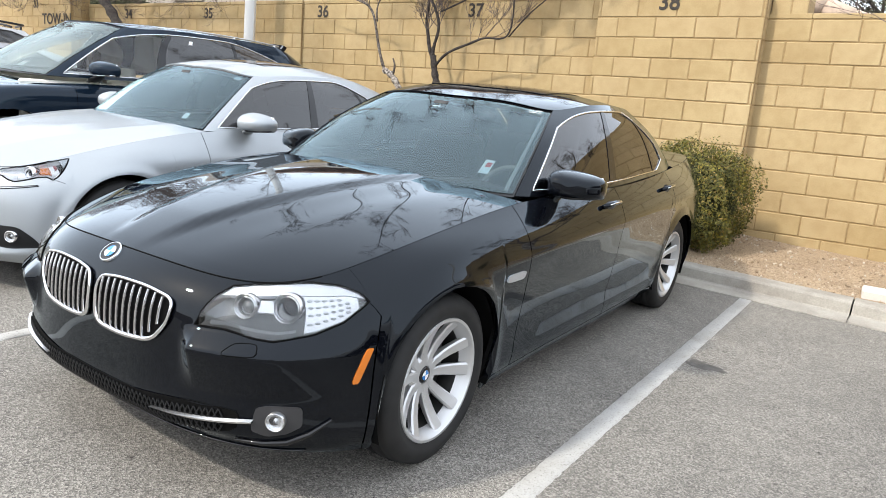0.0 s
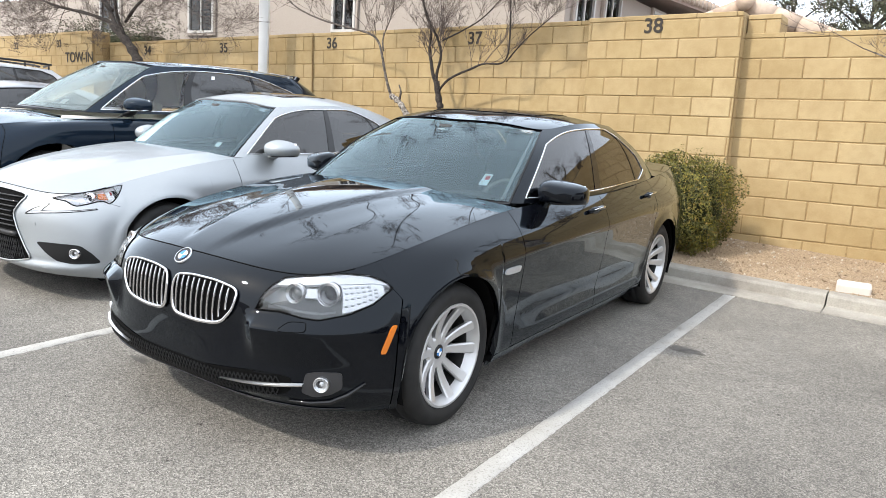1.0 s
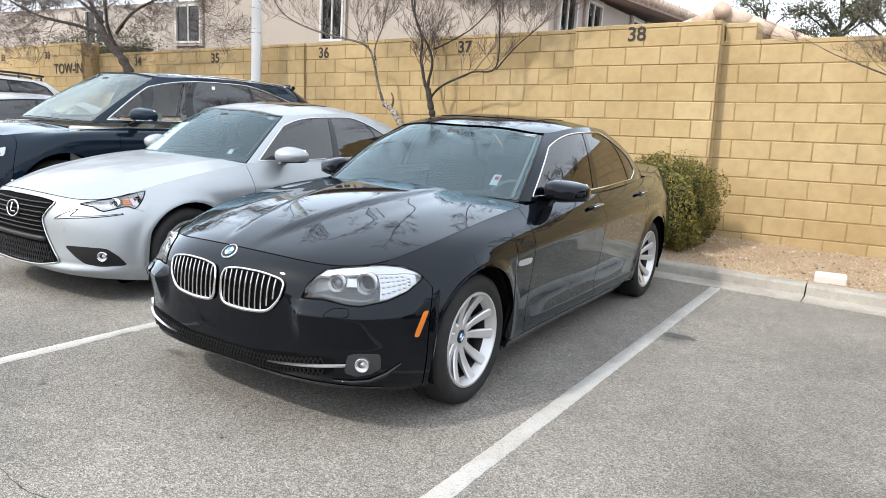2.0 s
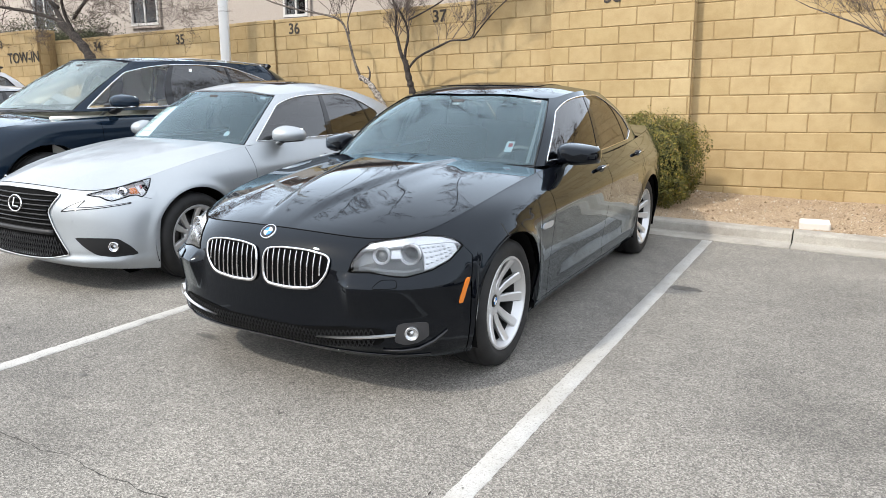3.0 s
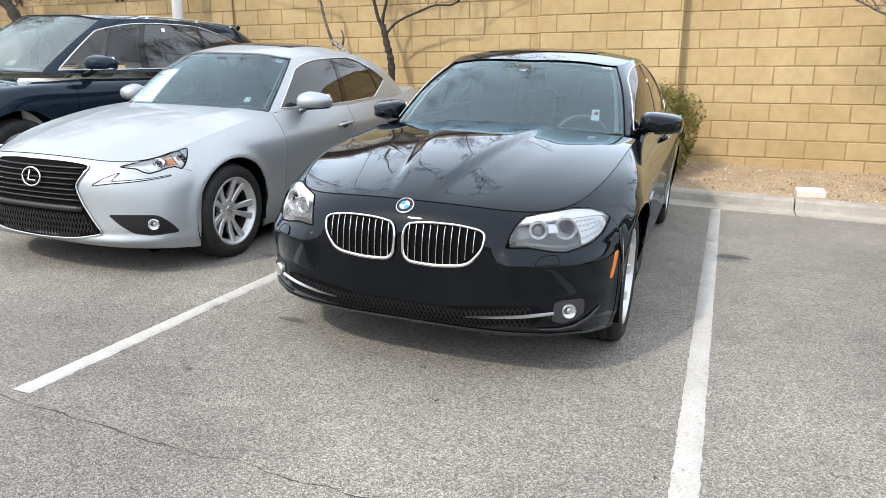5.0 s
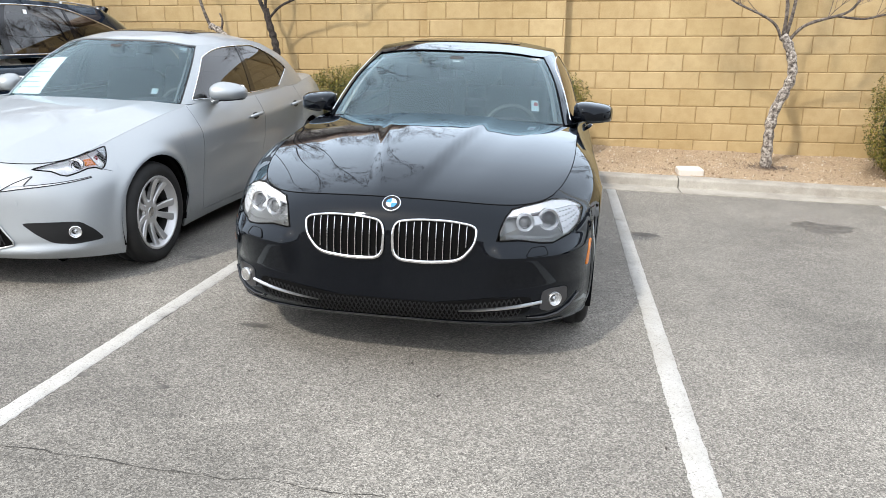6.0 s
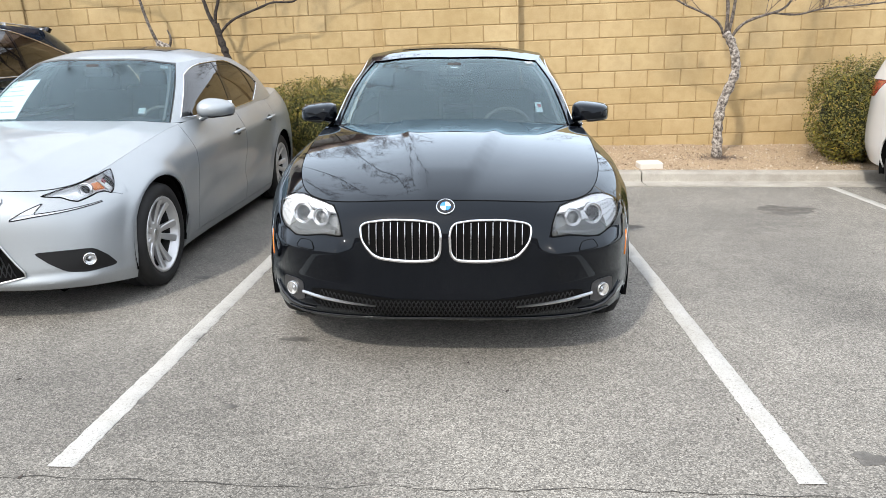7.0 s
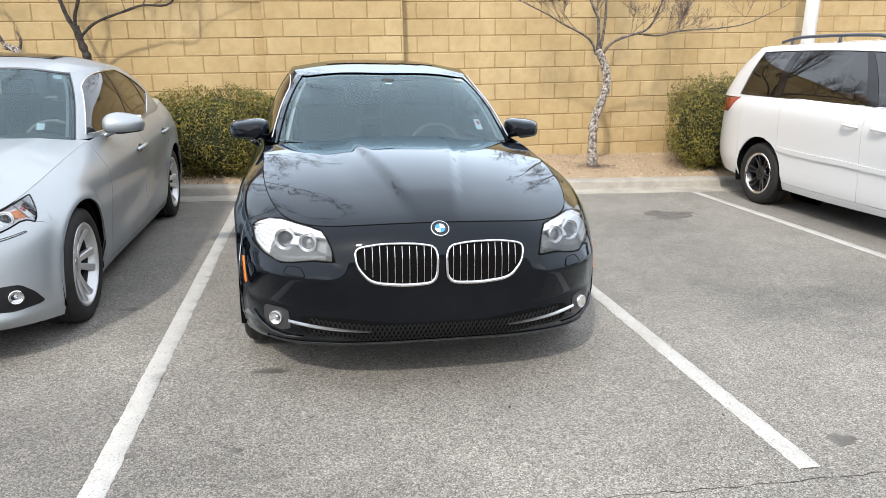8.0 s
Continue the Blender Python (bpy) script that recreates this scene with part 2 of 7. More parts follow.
DARKALLOY = mat("dark_alloy", (0.05, 0.05, 0.055), 0.3, 0.8)
# rim alloy darkened in its colour for the shade behind the spokes
BARREL = mat("shaded_barrel", (0.035, 0.034, 0.033), 0.5, 0.5)
DISC = mat("brake_steel", (0.14, 0.135, 0.13), 0.4, 1.0)
AMBER = mat("amber_lens", (0.62, 0.17, 0.015), 0.25, coat=0.6)
REDLENS = mat("red_lens", (0.26, 0.008, 0.010), 0.15, coat=1.0)
LAMPGREY = mat("lamp_reflector", (0.70, 0.71, 0.72), 0.38, 0.45)
LAMPCLEAR = mat("bright_reflector", (0.80, 0.81, 0.82), 0.3, 0.2)
LAMPDARK = mat("lamp_housing", (0.15, 0.155, 0.155), 0.3, 0.4)
PODGREY = mat("fog_pod", (0.028, 0.028, 0.030), 0.30)
FOGGLASS = mat("fog_reflector", (0.55, 0.56, 0.57), 0.22, 0.7)
HEADLINER = mat("pale_headliner", (0.42, 0.42, 0.41), 0.9)
LAMPWHITE = mat("lamp_white", (0.82, 0.83, 0.84), 0.3)
SEAT = mat("dark_seat_leather", (0.045, 0.043, 0.042), 0.5)
BEIGE = mat("pale_leather", (0.62, 0.59, 0.52), 0.55)
DASH = mat("dash_plastic", (0.03, 0.03, 0.031), 0.6)
# leather made paler in its colour for the sun on the steering wheel
WHEELGREY = mat("sunlit_wheel_leather", (0.10, 0.10, 0.10), 0.4)
MESHBLACK = mat("mesh_plastic", (0.007, 0.007, 0.0075), 0.6, spec=0.3)
PAPER = mat("white_paper", (0.85, 0.85, 0.84), 0.6)
BLUE = mat("blue_enamel", (0.02, 0.20, 0.55), 0.2, coat=1.0)
SATINSILVER = mat("silver_plastic", (0.50, 0.51, 0.52), 0.35, 0.5, coat=0.4)
PRINTGREY = mat("grey_print", (0.3, 0.3, 0.32), 0.7)
PRINTRED = mat("red_print", (0.6, 0.06, 0.05), 0.7)
CHALK = mat("white_marker", (0.85, 0.86, 0.85), 0.7)


def glass(name, tint, base_gloss=0.04, ior=1.5, rough=0.0, sheen=(1, 1, 1)):
    """Thin glass: tinted see-through with a Fresnel sheen."""
    m = bpy.data.materials.new(name)
    m.use_nodes = True
    t = m.node_tree
    t.nodes.remove(t.nodes["Principled BSDF"])
    tr, gl = nd(m, "ShaderNodeBsdfTransparent"), nd(m, "ShaderNodeBsdfGlossy", Roughness=rough)
    tr.inputs["Color"].default_value = (*tint, 1)
    gl.inputs["Color"].default_value = (*sheen, 1)
    fr, mx = nd(m, "ShaderNodeFresnel", IOR=ior), nd(m, "ShaderNodeMixShader")
    wire(m, math_n(m, "MAXIMUM", fr.outputs[0], base_gloss), mx.inputs[0])
    wire(m, tr.outputs[0], mx.inputs[1])
    wire(m, gl.outputs[0], mx.inputs[2])
    wire(m, mx.outputs[0], t.nodes["Material Output"].inputs["Surface"])
    return m


WINDSHIELD = glass("windshield_glass", (0.72, 0.83, 0.85), 0.08, 1.88, 0.0, (0.75, 0.945, 1.0))
PALESCREEN = glass("pale_windshield_glass", (0.80, 0.86, 0.84), 0.20, 2.3, 0.0, (0.86, 0.97, 0.94))
TINTED = glass("tinted_glass", (0.07, 0.068, 0.065), 0.08, 1.8)
LIGHTTINT = glass("pale_glass", (0.86, 0.90, 0.87), 0.06, 1.6)
LENS = glass("clear_lens", (0.95, 0.96, 0.97), 0.05, 1.45)
HOUSEGLASS = glass("house_glass", (0.25, 0.28, 0.3), 0.08, 1.6)

# ---- mesh kit ----
def mesh_ob(name, verts, faces, material=None, parent=None, label="", smooth=True, mats=None, fmats=None):
    me = bpy.data.meshes.new(name)
    me.from_pydata([tuple(float(c) for c in v) for v in verts], [], [tuple(int(i) for i in f) for f in faces])
    for m in mats or [material]:
        me.materials.append(m)
    if fmats is not None:
        me.polygons.foreach_set("material_index", fmats)
    me.polygons.foreach_set("use_smooth", [smooth] * len(me.polygons))
    me.update()
    ob = new(name, me)
    if parent:
        ob.parent = parent
    if label:
        tagged(ob, label)
    return ob


class Soup:
    """Gathers vertices and faces of one part."""

    def __init__(self):
        self.v, self.f = [], []

    def add(self, verts, faces):
        n = len(self.v)
        self.v.extend(tuple(p) for p in verts)
        self.f.extend(tuple(i + n for i in f) for f in faces)
        return self

    def box(self, c, s, m=None):
        m = m or Matrix()
        p = [m @ Vector((c[0] + sx * s[0] / 2, c[1] + sy * s[1] / 2, c[2] + sz * s[2] / 2)) for sz in (-1, 1) for sy in (-1, 1) for sx in (-1, 1)]
        return self.add(p, [(0, 2, 3, 1), (4, 5, 7, 6), (0, 1, 5, 4), (2, 6, 7, 3), (0, 4, 6, 2), (1, 3, 7, 5)])

    def bevel_box(self, c, s, b, m=None):
        """A box whose six faces are drawn in by b along every edge."""
        m = m or Matrix()
        h = [a / 2 for a in s]
        p, idx = [], {}
        for sx in (-1, 1):
            for sy in (-1, 1):
                for sz in (-1, 1):
                    for ax in range(3):
                        q = [sx * h[0], sy * h[1], sz * h[2]]
                        for k in range(3):
                            if k != ax:
                                q[k] -= (sx, sy, sz)[k] * b
                        idx[sx, sy, sz, ax] = len(p)
                        p.append(m @ Vector((c[0] + q[0], c[1] + q[1], c[2] + q[2])))
        f = []
        for ax in range(3):
            for s1 in (-1, 1):
                ring = []
                for a, d in ((-1, -1), (1, -1), (1, 1), (-1, 1)):
                    k = [0, 0, 0]
                    k[ax], k[(ax + 1) % 3], k[(ax + 2) % 3] = s1, a, d
                    ring.append(idx[(*k, ax)])
                f.append(ring if s1 > 0 else ring[::-1])
        for ax in range(3):
            o1, o2 = (ax + 1) % 3, (ax + 2) % 3
            for s1 in (-1, 1):
                for s2 in (-1, 1):
                    k0, k1 = [0, 0, 0], [0, 0, 0]
                    k0[ax], k1[ax] = -1, 1
                    k0[o1] = k1[o1] = s1
                    k0[o2] = k1[o2] = s2
                    q = [idx[(*k0, o1)], idx[(*k1, o1)], idx[(*k1, o2)], idx[(*k0, o2)]]
                    f.append(q if s1 * s2 < 0 else q[::-1])
        for sx in (-1, 1):
            for sy in (-1, 1):
                for sz in (-1, 1):
                    t = [idx[sx, sy, sz, a] for a in range(3)]
                    f.append(t if sx * sy * sz > 0 else t[::-1])
        return self.add(p, f)

    def tube(self, pts, radii, n=8, cap=True, closed=False):
        """A tube along pts; radii is one number or one per point, or pairs (across, up)."""
        pts = [Vector(p) for p in pts]
        k = len(pts)
        if not hasattr(radii, "__len__"):
            radii = [radii] * k
        v, f = [], []
        up = None
        for i, p in enumerate(pts):
            a, b = (pts[i - 1], pts[(i + 1) % k]) if closed else (pts[max(i - 1, 0)], pts[min(i + 1, k - 1)])
            t = (b - a).normalized()
            if up is None:
                up = t.orthogonal().normalized()
            up = (up - t * up.dot(t))
            up = up.normalized() if up.length > 1e-6 else t.orthogonal().normalized()
            side = t.cross(up)
            for j in range(n):
                w = 2 * math.pi * j / n
                v.append(p + (up * math.cos(w) + side * math.sin(w)) * radii[i])
        for i in range(k if closed else k - 1):
            for j in range(n):
                a, b = i * n + j, i * n + (j + 1) % n
                c, d = ((i + 1) % k) * n + (j + 1) % n, ((i + 1) % k) * n + j
                f.append((a, b, c, d))
        if cap and not closed:
            f.append(tuple(range(n))[::-1])
            f.append(tuple((k - 1) * n + j for j in range(n)))
        return self.add(v, f)

    def lathe(self, prof, n=48, axis="x", centre=(0, 0, 0), arc=(0, 2 * math.pi), closed_prof=False):
        """Turns a profile of (along, radius) pairs round an axis through centre."""
        full = abs(arc[1] - arc[0] - 2 * math.pi) < 1e-6
        m = n if full else n + 1
        v, f = [], []
        for i in range(m):
            w = arc[0] + (arc[1] - arc[0]) * i / n
            for a, r in prof:
                q = (a, r * math.cos(w), r * math.sin(w))
                if axis == "y":
                    q = (q[1], q[0], q[2])
                elif axis == "z":
                    q = (q[1], q[2], q[0])
                v.append((q[0] + centre[0], q[1] + centre[1], q[2] + centre[2]))
        k = len(prof)
        for i in range(n):
            for j in range(k if closed_prof else k - 1):
                a, b = i * k + j, i * k + (j + 1) % k
                c, d = ((i + 1) % m) * k + (j + 1) % k, ((i + 1) % m) * k + j
                f.append((a, d, c, b))
        return self.add(v, f)

    def grid(self, p, wrap=False):
        """Faces over an array of points p[i][j]."""
        a, b = len(p), len(p[0])
        v = [q for row in p for q in row]
        f = [(i * b + j, (i + 1) * b + j, (i + 1) * b + j + 1, i * b + j + 1) for i in range(a - 1) for j in range(b - 1)]
        return self.add(v, f)

    def moved(self, m):
        self.v = [tuple(m @ Vector(p)) for p in self.v]
        return self

    def mirrored(self):
        s = Soup()
        s.v = [(-p[0], p[1], p[2]) for p in self.v]
        s.f = [tuple(f[::-1]) for f in self.f]
        return s

    def ob(self, name, material, parent=None, label="", smooth=True):
        return mesh_ob(name, self.v, self.f, material, parent, label, smooth)


def sharp(ob, angle=35):
    """Smooth shading with hard edges past the angle."""
    bm = bmesh.new()
    bm.from_mesh(ob.data)
    bmesh.ops.recalc_face_normals(bm, faces=bm.faces)
    for e in bm.edges:
        if len(e.link_faces) == 2 and e.calc_face_angle(0) > radians(angle):
            e.smooth = False
    bm.to_mesh(ob.data)
    bm.free()
    return ob


def thing(name, label, category, m=None, group="", kind=""):
    ob = new(name)
    if m is not None:
        ob.matrix_world = m
    return tagged(ob, label, category, group, kind)


def lettering(name, text, size, material, parent, m, stencil_gap=True):
    """Flat letters of the built-in font, as a mesh."""
    cu = bpy.data.curves.new(name, "FONT")
    cu.body, cu.size, cu.extrude, cu.align_x, cu.align_y = text, size, 0.0015, "CENTER", "CENTER"
    cu.offset = size * 0.018
    tmp = new(name, cu)
    me = bpy.data.meshes.new_from_object(tmp.evaluated_get(bpy.context.evaluated_depsgraph_get()))
    bpy.data.objects.remove(tmp)
    me.materials.clear()
    me.materials.append(material)
    ob = new(name, me)
    ob.parent = parent
    ob.matrix_basis = m
    return ob

# ---- ground, lines, kerb ----
def ground_sheet():
    s = Soup()
    s.add([(-600, -600, 0), (600, -600, 0), (600, 600, 0), (-600, 600, 0)], [(0, 1, 2, 3)])
    return tagged(s.ob("ground", ASPHALT, smooth=False), "weathered pale grey asphalt car park with coarse aggregate", "ground", kind="structure")


ground_sheet()


def jitter_strip(x0, x1, y0, y1, z, seed, amp=0.0032, step=0.022):
    """A thin painted strip with uneven edges."""
    r = random.Random(seed)
    n = max(2, int(abs(y1 - y0) / step))
    s = Soup()
    rows = []
    for i in range(n + 1):
        y = y0 + (y1 - y0) * i / n
        rows.append([(x0 + r.uniform(-amp, amp), y, 0.0008), (x0 + 0.004 + r.uniform(-amp, amp), y, z), (x1 - 0.004 + r.uniform(-amp, amp), y, z), (x1 + r.uniform(-amp, amp), y, 0.0008)])
    return s.grid([row[::-1] for row in rows])


LINE_X = (-13.08, -10.49, -7.90, -5.31, -2.72, -0.161, 2.50, 5.10)
for i, x in enumerate(LINE_X):
    ob = jitter_strip(x - 0.047, x + 0.047, 0.705, 6.215, 0.004, i).ob("parking_line", LINE)
    tagged(ob, "worn white painted parking line on the asphalt", "parking line", group="parking lines", kind="structure")

# the joint across the bays
def ground_crack():
    r = random.Random(5)
    s = Soup()
    rows, y = [], 0.63
    x = -14.0
    while x < 9:
        y += r.uniform(-0.012, 0.012) + (0.635 - y) * 0.15
        w = r.uniform(0.0005, 0.0032)
        rows.append([(x, y - w, 0.0015), (x, y + w, 0.0015)])
        x += r.uniform(0.03, 0.06)
    return tagged(s.grid(rows).ob("pavement_joint", mat("crack_dark", (0.035, 0.033, 0.03), 0.95), smooth=False), "thin wavering crack along the asphalt joint", "crack", kind="structure")


ground_crack()
# dark colour for the oil stains and for one painted shadow
OIL_SHADE = mat("oil_shade_patch", rough=0.7)
wire(OIL_SHADE, ramp(OIL_SHADE, noise_tex(OIL_SHADE, 9, 5, 0.7), [(0.35, (0.068, 0.063, 0.056)), (0.62, (0.130, 0.121, 0.109))]), bsdf(OIL_SHADE).inputs["Base Color"])
bump(OIL_SHADE, noise_tex(OIL_SHADE, 190, 2, 0.7), 0.5, 0.006)


def stain(x, y, rx, ry, seed):
    r = random.Random(seed)
    n = 40
    ph = [r.uniform(0, 6.28) for _ in range(5)]
    v = [(x, y, 0.002)]
    for i in range(n):
        w = 2 * math.pi * i / n
        k = 1 + 0.16 * math.sin(3 * w + ph[0]) + 0.11 * math.sin(5 * w + ph[1]) + 0.07 * math.sin(9 * w + ph[2])
        v.append((x + rx * k * math.cos(w), y + ry * k * math.sin(w), 0.002))
    ob = mesh_ob("oil_shade_patch", v, [(0, 1 + i, 1 + (i + 1) % n) for i in range(n)], OIL_SHADE, smooth=False)
    return tagged(ob, "dark asphalt patch, oil stains and one painted mirror shadow", "stain", group="stains", kind="structure")


# the spot at (-0.01, 4.35) paints the door mirror's shadow; the rest are stains
for a in ((1.54, 5.03, 0.24, 0.20, 1), (0.105, 0.87, 0.055, 0.045, 4), (-2.655, 1.186, 0.030, 0.020, 7), (-2.273, 1.16, 0.026, 0.020, 8), (-0.01, 4.35, 0.11, 0.06, 3), (-2.18, 1.87, 0.075, 0.028, 5), (-3.05, 2.87, 0.05, 0.03, 6)):
    stain(*a)



def kerb_run(x0, x1):
    prof = [(6.22, -0.05), (6.22, 0.006), (6.465, 0.012), (6.48, 0.02), (6.495, 0.092), (6.507, 0.108), (6.53, 0.115), (6.665, 0.117), (6.675, 0.105), (6.675, -0.05)]
    n = 10
    rows = [[(x0 + (x1 - x0) * i / n, y, z) for y, z in prof] for i in range(n + 1)]
    s = Soup().grid(rows)
    for end in (0, n):
        f = tuple(range(end * len(prof), (end + 1) * len(prof)))
        s.f.append(f if end else f[::-1])
    ob = s.ob("kerb", CONCRETE, smooth=False)
    return tagged(ob, "pale concrete kerb section with a gutter pan", "kerb", group="kerb sections", kind="structure")


for i in range(-8, 4):
    kerb_run(0.556 + 3.05 * i + 0.006, 0.556 + 3.05 * (i + 1) - 0.006)


def bed_height(x, y):
    base = 0.10 + max(0, (y - 6.67)) * 0.085
    return base + 0.035 * noise.noise((x * 1.1, y * 1.7, 2.0)) * min(1, max(0, (y - 6.7) * 3)) + 0.012 * noise.noise((x * 6, y * 6, 0.0))


def gravel_bed():
    nx, ny = 240, 16
    rows = [[(-20 + 30 * i / nx, 6.67 + 1.60 * j / ny, bed_height(-20 + 30 * i / nx, 6.67 + 1.60 * j / ny)) for j in range(ny + 1)] for i in range(nx + 1)]
    return tagged(Soup().grid(rows).ob("gravel_bed", GRAVEL), "tan crushed gravel bed between kerb and block wall", "gravel bed", kind="structure")


gravel_bed()


def gravel_stones():
    r = random.Random(11)
    s = Soup()
    for _ in range(5200):
        x, y = r.uniform(-4.5, 4.2), 6.68 + 1.42 * r.random()
        d = r.choice((0.005, 0.006, 0.008, 0.010, 0.016)) * r.uniform(0.7, 1.3)
        z = bed_height(x, y)
        m = Matrix.Translation((x, y, z + d * 0.3)) @ Euler((r.uniform(0, 6), r.uniform(0, 6), r.uniform(0, 6))).to_matrix().to_4x4()
        p = [m @ Vector(q) for q in ((d, 0, 0), (-d, 0, 0), (0, d * 0.8, 0), (0, -d * 0.8, 0), (0, 0, d * 0.6), (0, 0, -d * 0.6))]
        s.add(p, [(0, 2, 4), (2, 1, 4), (1, 3, 4), (3, 0, 4), (2, 0, 5), (1, 2, 5), (3, 1, 5), (0, 3, 5)])
    return tagged(s.ob("gravel_stones", STONE, smooth=False), "loose tan and brown gravel chips", "gravel", kind="stuff")


gravel_stones()


def slab_stone():
    s = Soup().bevel_box((0, 0, 0.045), (0.27, 0.20, 0.09), 0.012)
    ob = s.ob("paver", mat("pale_paver", (0.62, 0.58, 0.53), 0.9), smooth=False)
    ob.matrix_world = pose(0.72, 6.86, 0.092, 2, -1, 4)
    return tagged(ob, "pale grey concrete paver lying on the gravel by the kerb", "paver")


slab_stone()

# ---- block wall ----
WALL_TILT = -1.72     # the courses stand level while the lot falls away
COURSE, BLOCK_L = 0.2115, 0.4215
_block_meshes = {}


def block_mesh(w, h, d=0.05):
    key = (round(w, 2), round(h, 3))
    if key not in _block_meshes:
        s = Soup().bevel_box((0, 0, 0), (key[0], d, key[1]), 0.006)
        me = bpy.data.meshes.new("block")
        me.from_pydata(s.v, [], s.f)
        me.materials.append(BLOCK)
        me.update()
        _block_meshes[key] = me
    return _block_meshes[key]


def block_wall(name, x0, x1, y, top, phase, label, z_joint=2.43, returns=False):
    """A running-bond wall section; courses hang from the joint at z_joint, with a thin cap on top."""
    r = random.Random(name)
    cap = 0.055
    body_top = top - cap
    s = Soup().box(((x0 + x1) / 2, y + 0.20, (body_top - 0.3) / 2), (x1 - x0 - 0.006, 0.386, body_top + 0.3))
    wall = tagged(s.ob(name, MORTAR, smooth=False), label, "block wall", kind="structure")
    wall.matrix_world = pose(0, 0, 0, 0, WALL_TILT, 0)

    def put(cx, w, zc, h, kind="block"):
        ob = new(kind, block_mesh(w, h))
        ob.parent = wall
        ob.location = (cx, y + 0.025 + r.uniform(-0.0025, 0.0025), zc)
        ob.rotation_euler = (0, r.uniform(-0.003, 0.003), 0)

    k_top = round((body_top - z_joint) / COURSE)
    for k in range(-13, k_top + 1):
        zt, zb = z_joint + k * COURSE, z_joint + (k - 1) * COURSE
        zt = min(zt, body_top)
        if zt - zb < 0.03 or zt < -0.25:
            continue
        edge = phase + (k % 2) * BLOCK_L / 2
        a = edge + math.floor((x0 - edge) / BLOCK_L) * BLOCK_L
        while a < x1:
            l, rr = max(a, x0), min(a + BLOCK_L, x1)
            if rr - l > 0.03:
                put((l + rr) / 2, rr - l - 0.011, (zt + zb) / 2, zt - zb - 0.011)
            a += BLOCK_L
    a = x0
    while a < x1 - 0.02:
        rr = min(a + BLOCK_L, x1)
        put((a + rr) / 2, rr - a - 0.004, body_top + cap / 2, cap - 0.004, "cap_block")
        a += BLOCK_L
    # the end that is set forward shows its own courses
    if returns:
        for k in range(-13, k_top + 1):
            zt, zb = min(z_joint + k * COURSE, body_top), z_joint + (k - 1) * COURSE
            if zt - zb < 0.03:
                continue
            ob = new("block", block_mesh(0.14 if k % 2 else 0.18, zt - zb - 0.011, 0.05))
            ob.parent = wall
            ob.location, ob.rotation_euler = (x1 - 0.022, y + 0.055 + 0.08, (zt + zb) / 2), (0, 0, math.pi / 2)
    # solid cap over the thickness
    c = Soup().box(((x0 + x1) / 2, y + 0.225, body_top + cap / 2 - 0.002), (x1 - x0 - 0.01, 0.345, cap - 0.004))
    c.ob("cap_course", BLOCK, wall, smooth=False)
    return wall


WALL_E = block_wall("wall_east", -0.742, 10.0, 8.13, 2.487, 0.111, "tan concrete block wall, lower section")
block_wall("wall_step", -0.705, -0.37, 8.133, 2.68, 0.111, "raised tan end blocks beside the wall offset")
WALL_38 = block_wall("wall_offset", -2.47, -0.716, 7.97, 2.70, -1.80, "tan concrete block wall section set forward", returns=True)
WALL_C = block_wall("wall_centre", -7.28, -2.455, 8.12, 2.70, -7.02, "tan concrete block wall with stencilled bay numbers")
WALL_W = block_wall("wall_west", -13.1, -7.24, 8.08, 2.70, -10.17, "tan concrete block wall further along the bays", returns=True)
WALL_T = block_wall("wall_tow", -21.0, -13.11, 7.72, 2.90, -13.5, "tan concrete block wall end with stencilled lettering", returns=True)
for wall, text, x, y, z, size in ((WALL_E, "39", 1.37, 8.13, 2.30, 0.20), (WALL_38, "38", -1.68, 7.97, 2.575, 0.20), (WALL_C, "37", -4.18, 8.12, 2.53, 0.20), (WALL_C, "36", -6.84, 8.12, 2.53, 0.20), (WALL_W, "35", -9.43, 8.08, 2.51, 0.20), (WALL_W, "34", -11.75, 8.08, 2.51, 0.20), (WALL_T, "TOW-IN", -13.62, 7.72, 2.37, 0.25), (WALL_T, "33", -14.4, 7.72, 2.66, 0.18), (WALL_T, "32", -16.3, 7.72, 2.66, 0.18)):
    lettering("stencil_number" if text[0] == "3" else "stencil_word", text, size * 1.14, STENCIL, wall, pose(x, y - 0.006, z, 90, 0, 0))

# ---- car kit: smooth shells spun through a few design lines ----
def cardinal(knots, x):
    """Weights of the natural cubic spline through the knots, one row for each x."""
    k, x = np.asarray(knots, float), np.asarray(x, float)
    n = len(k)
    h = np.diff(k)
    a, r = np.zeros((n, n)), np.zeros((n, n))
    a[0, 0] = a[-1, -1] = 1
    for i in range(1, n - 1):
        a[i, i - 1], a[i, i], a[i, i + 1] = h[i - 1], 2 * (h[i - 1] + h[i]), h[i]
        r[i, i - 1], r[i, i], r[i, i + 1] = 6 / h[i - 1], -6 / h[i - 1] - 6 / h[i], 6 / h[i]
    m = np.linalg.solve(a, r)
    j = np.clip(np.searchsorted(k, x) - 1, 0, n - 2)
    d0, d1, hj = x - k[j], k[j + 1] - x, h[j]
    w = (d1**3 / (6 * hj) - hj * d1 / 6)[:, None] * m[j] + (d0**3 / (6 * hj) - hj * d0 / 6)[:, None] * m[j + 1]
    e = np.eye(n)
    return w + (d1 / hj)[:, None] * e[j] + (d0 / hj)[:, None] * e[j + 1]


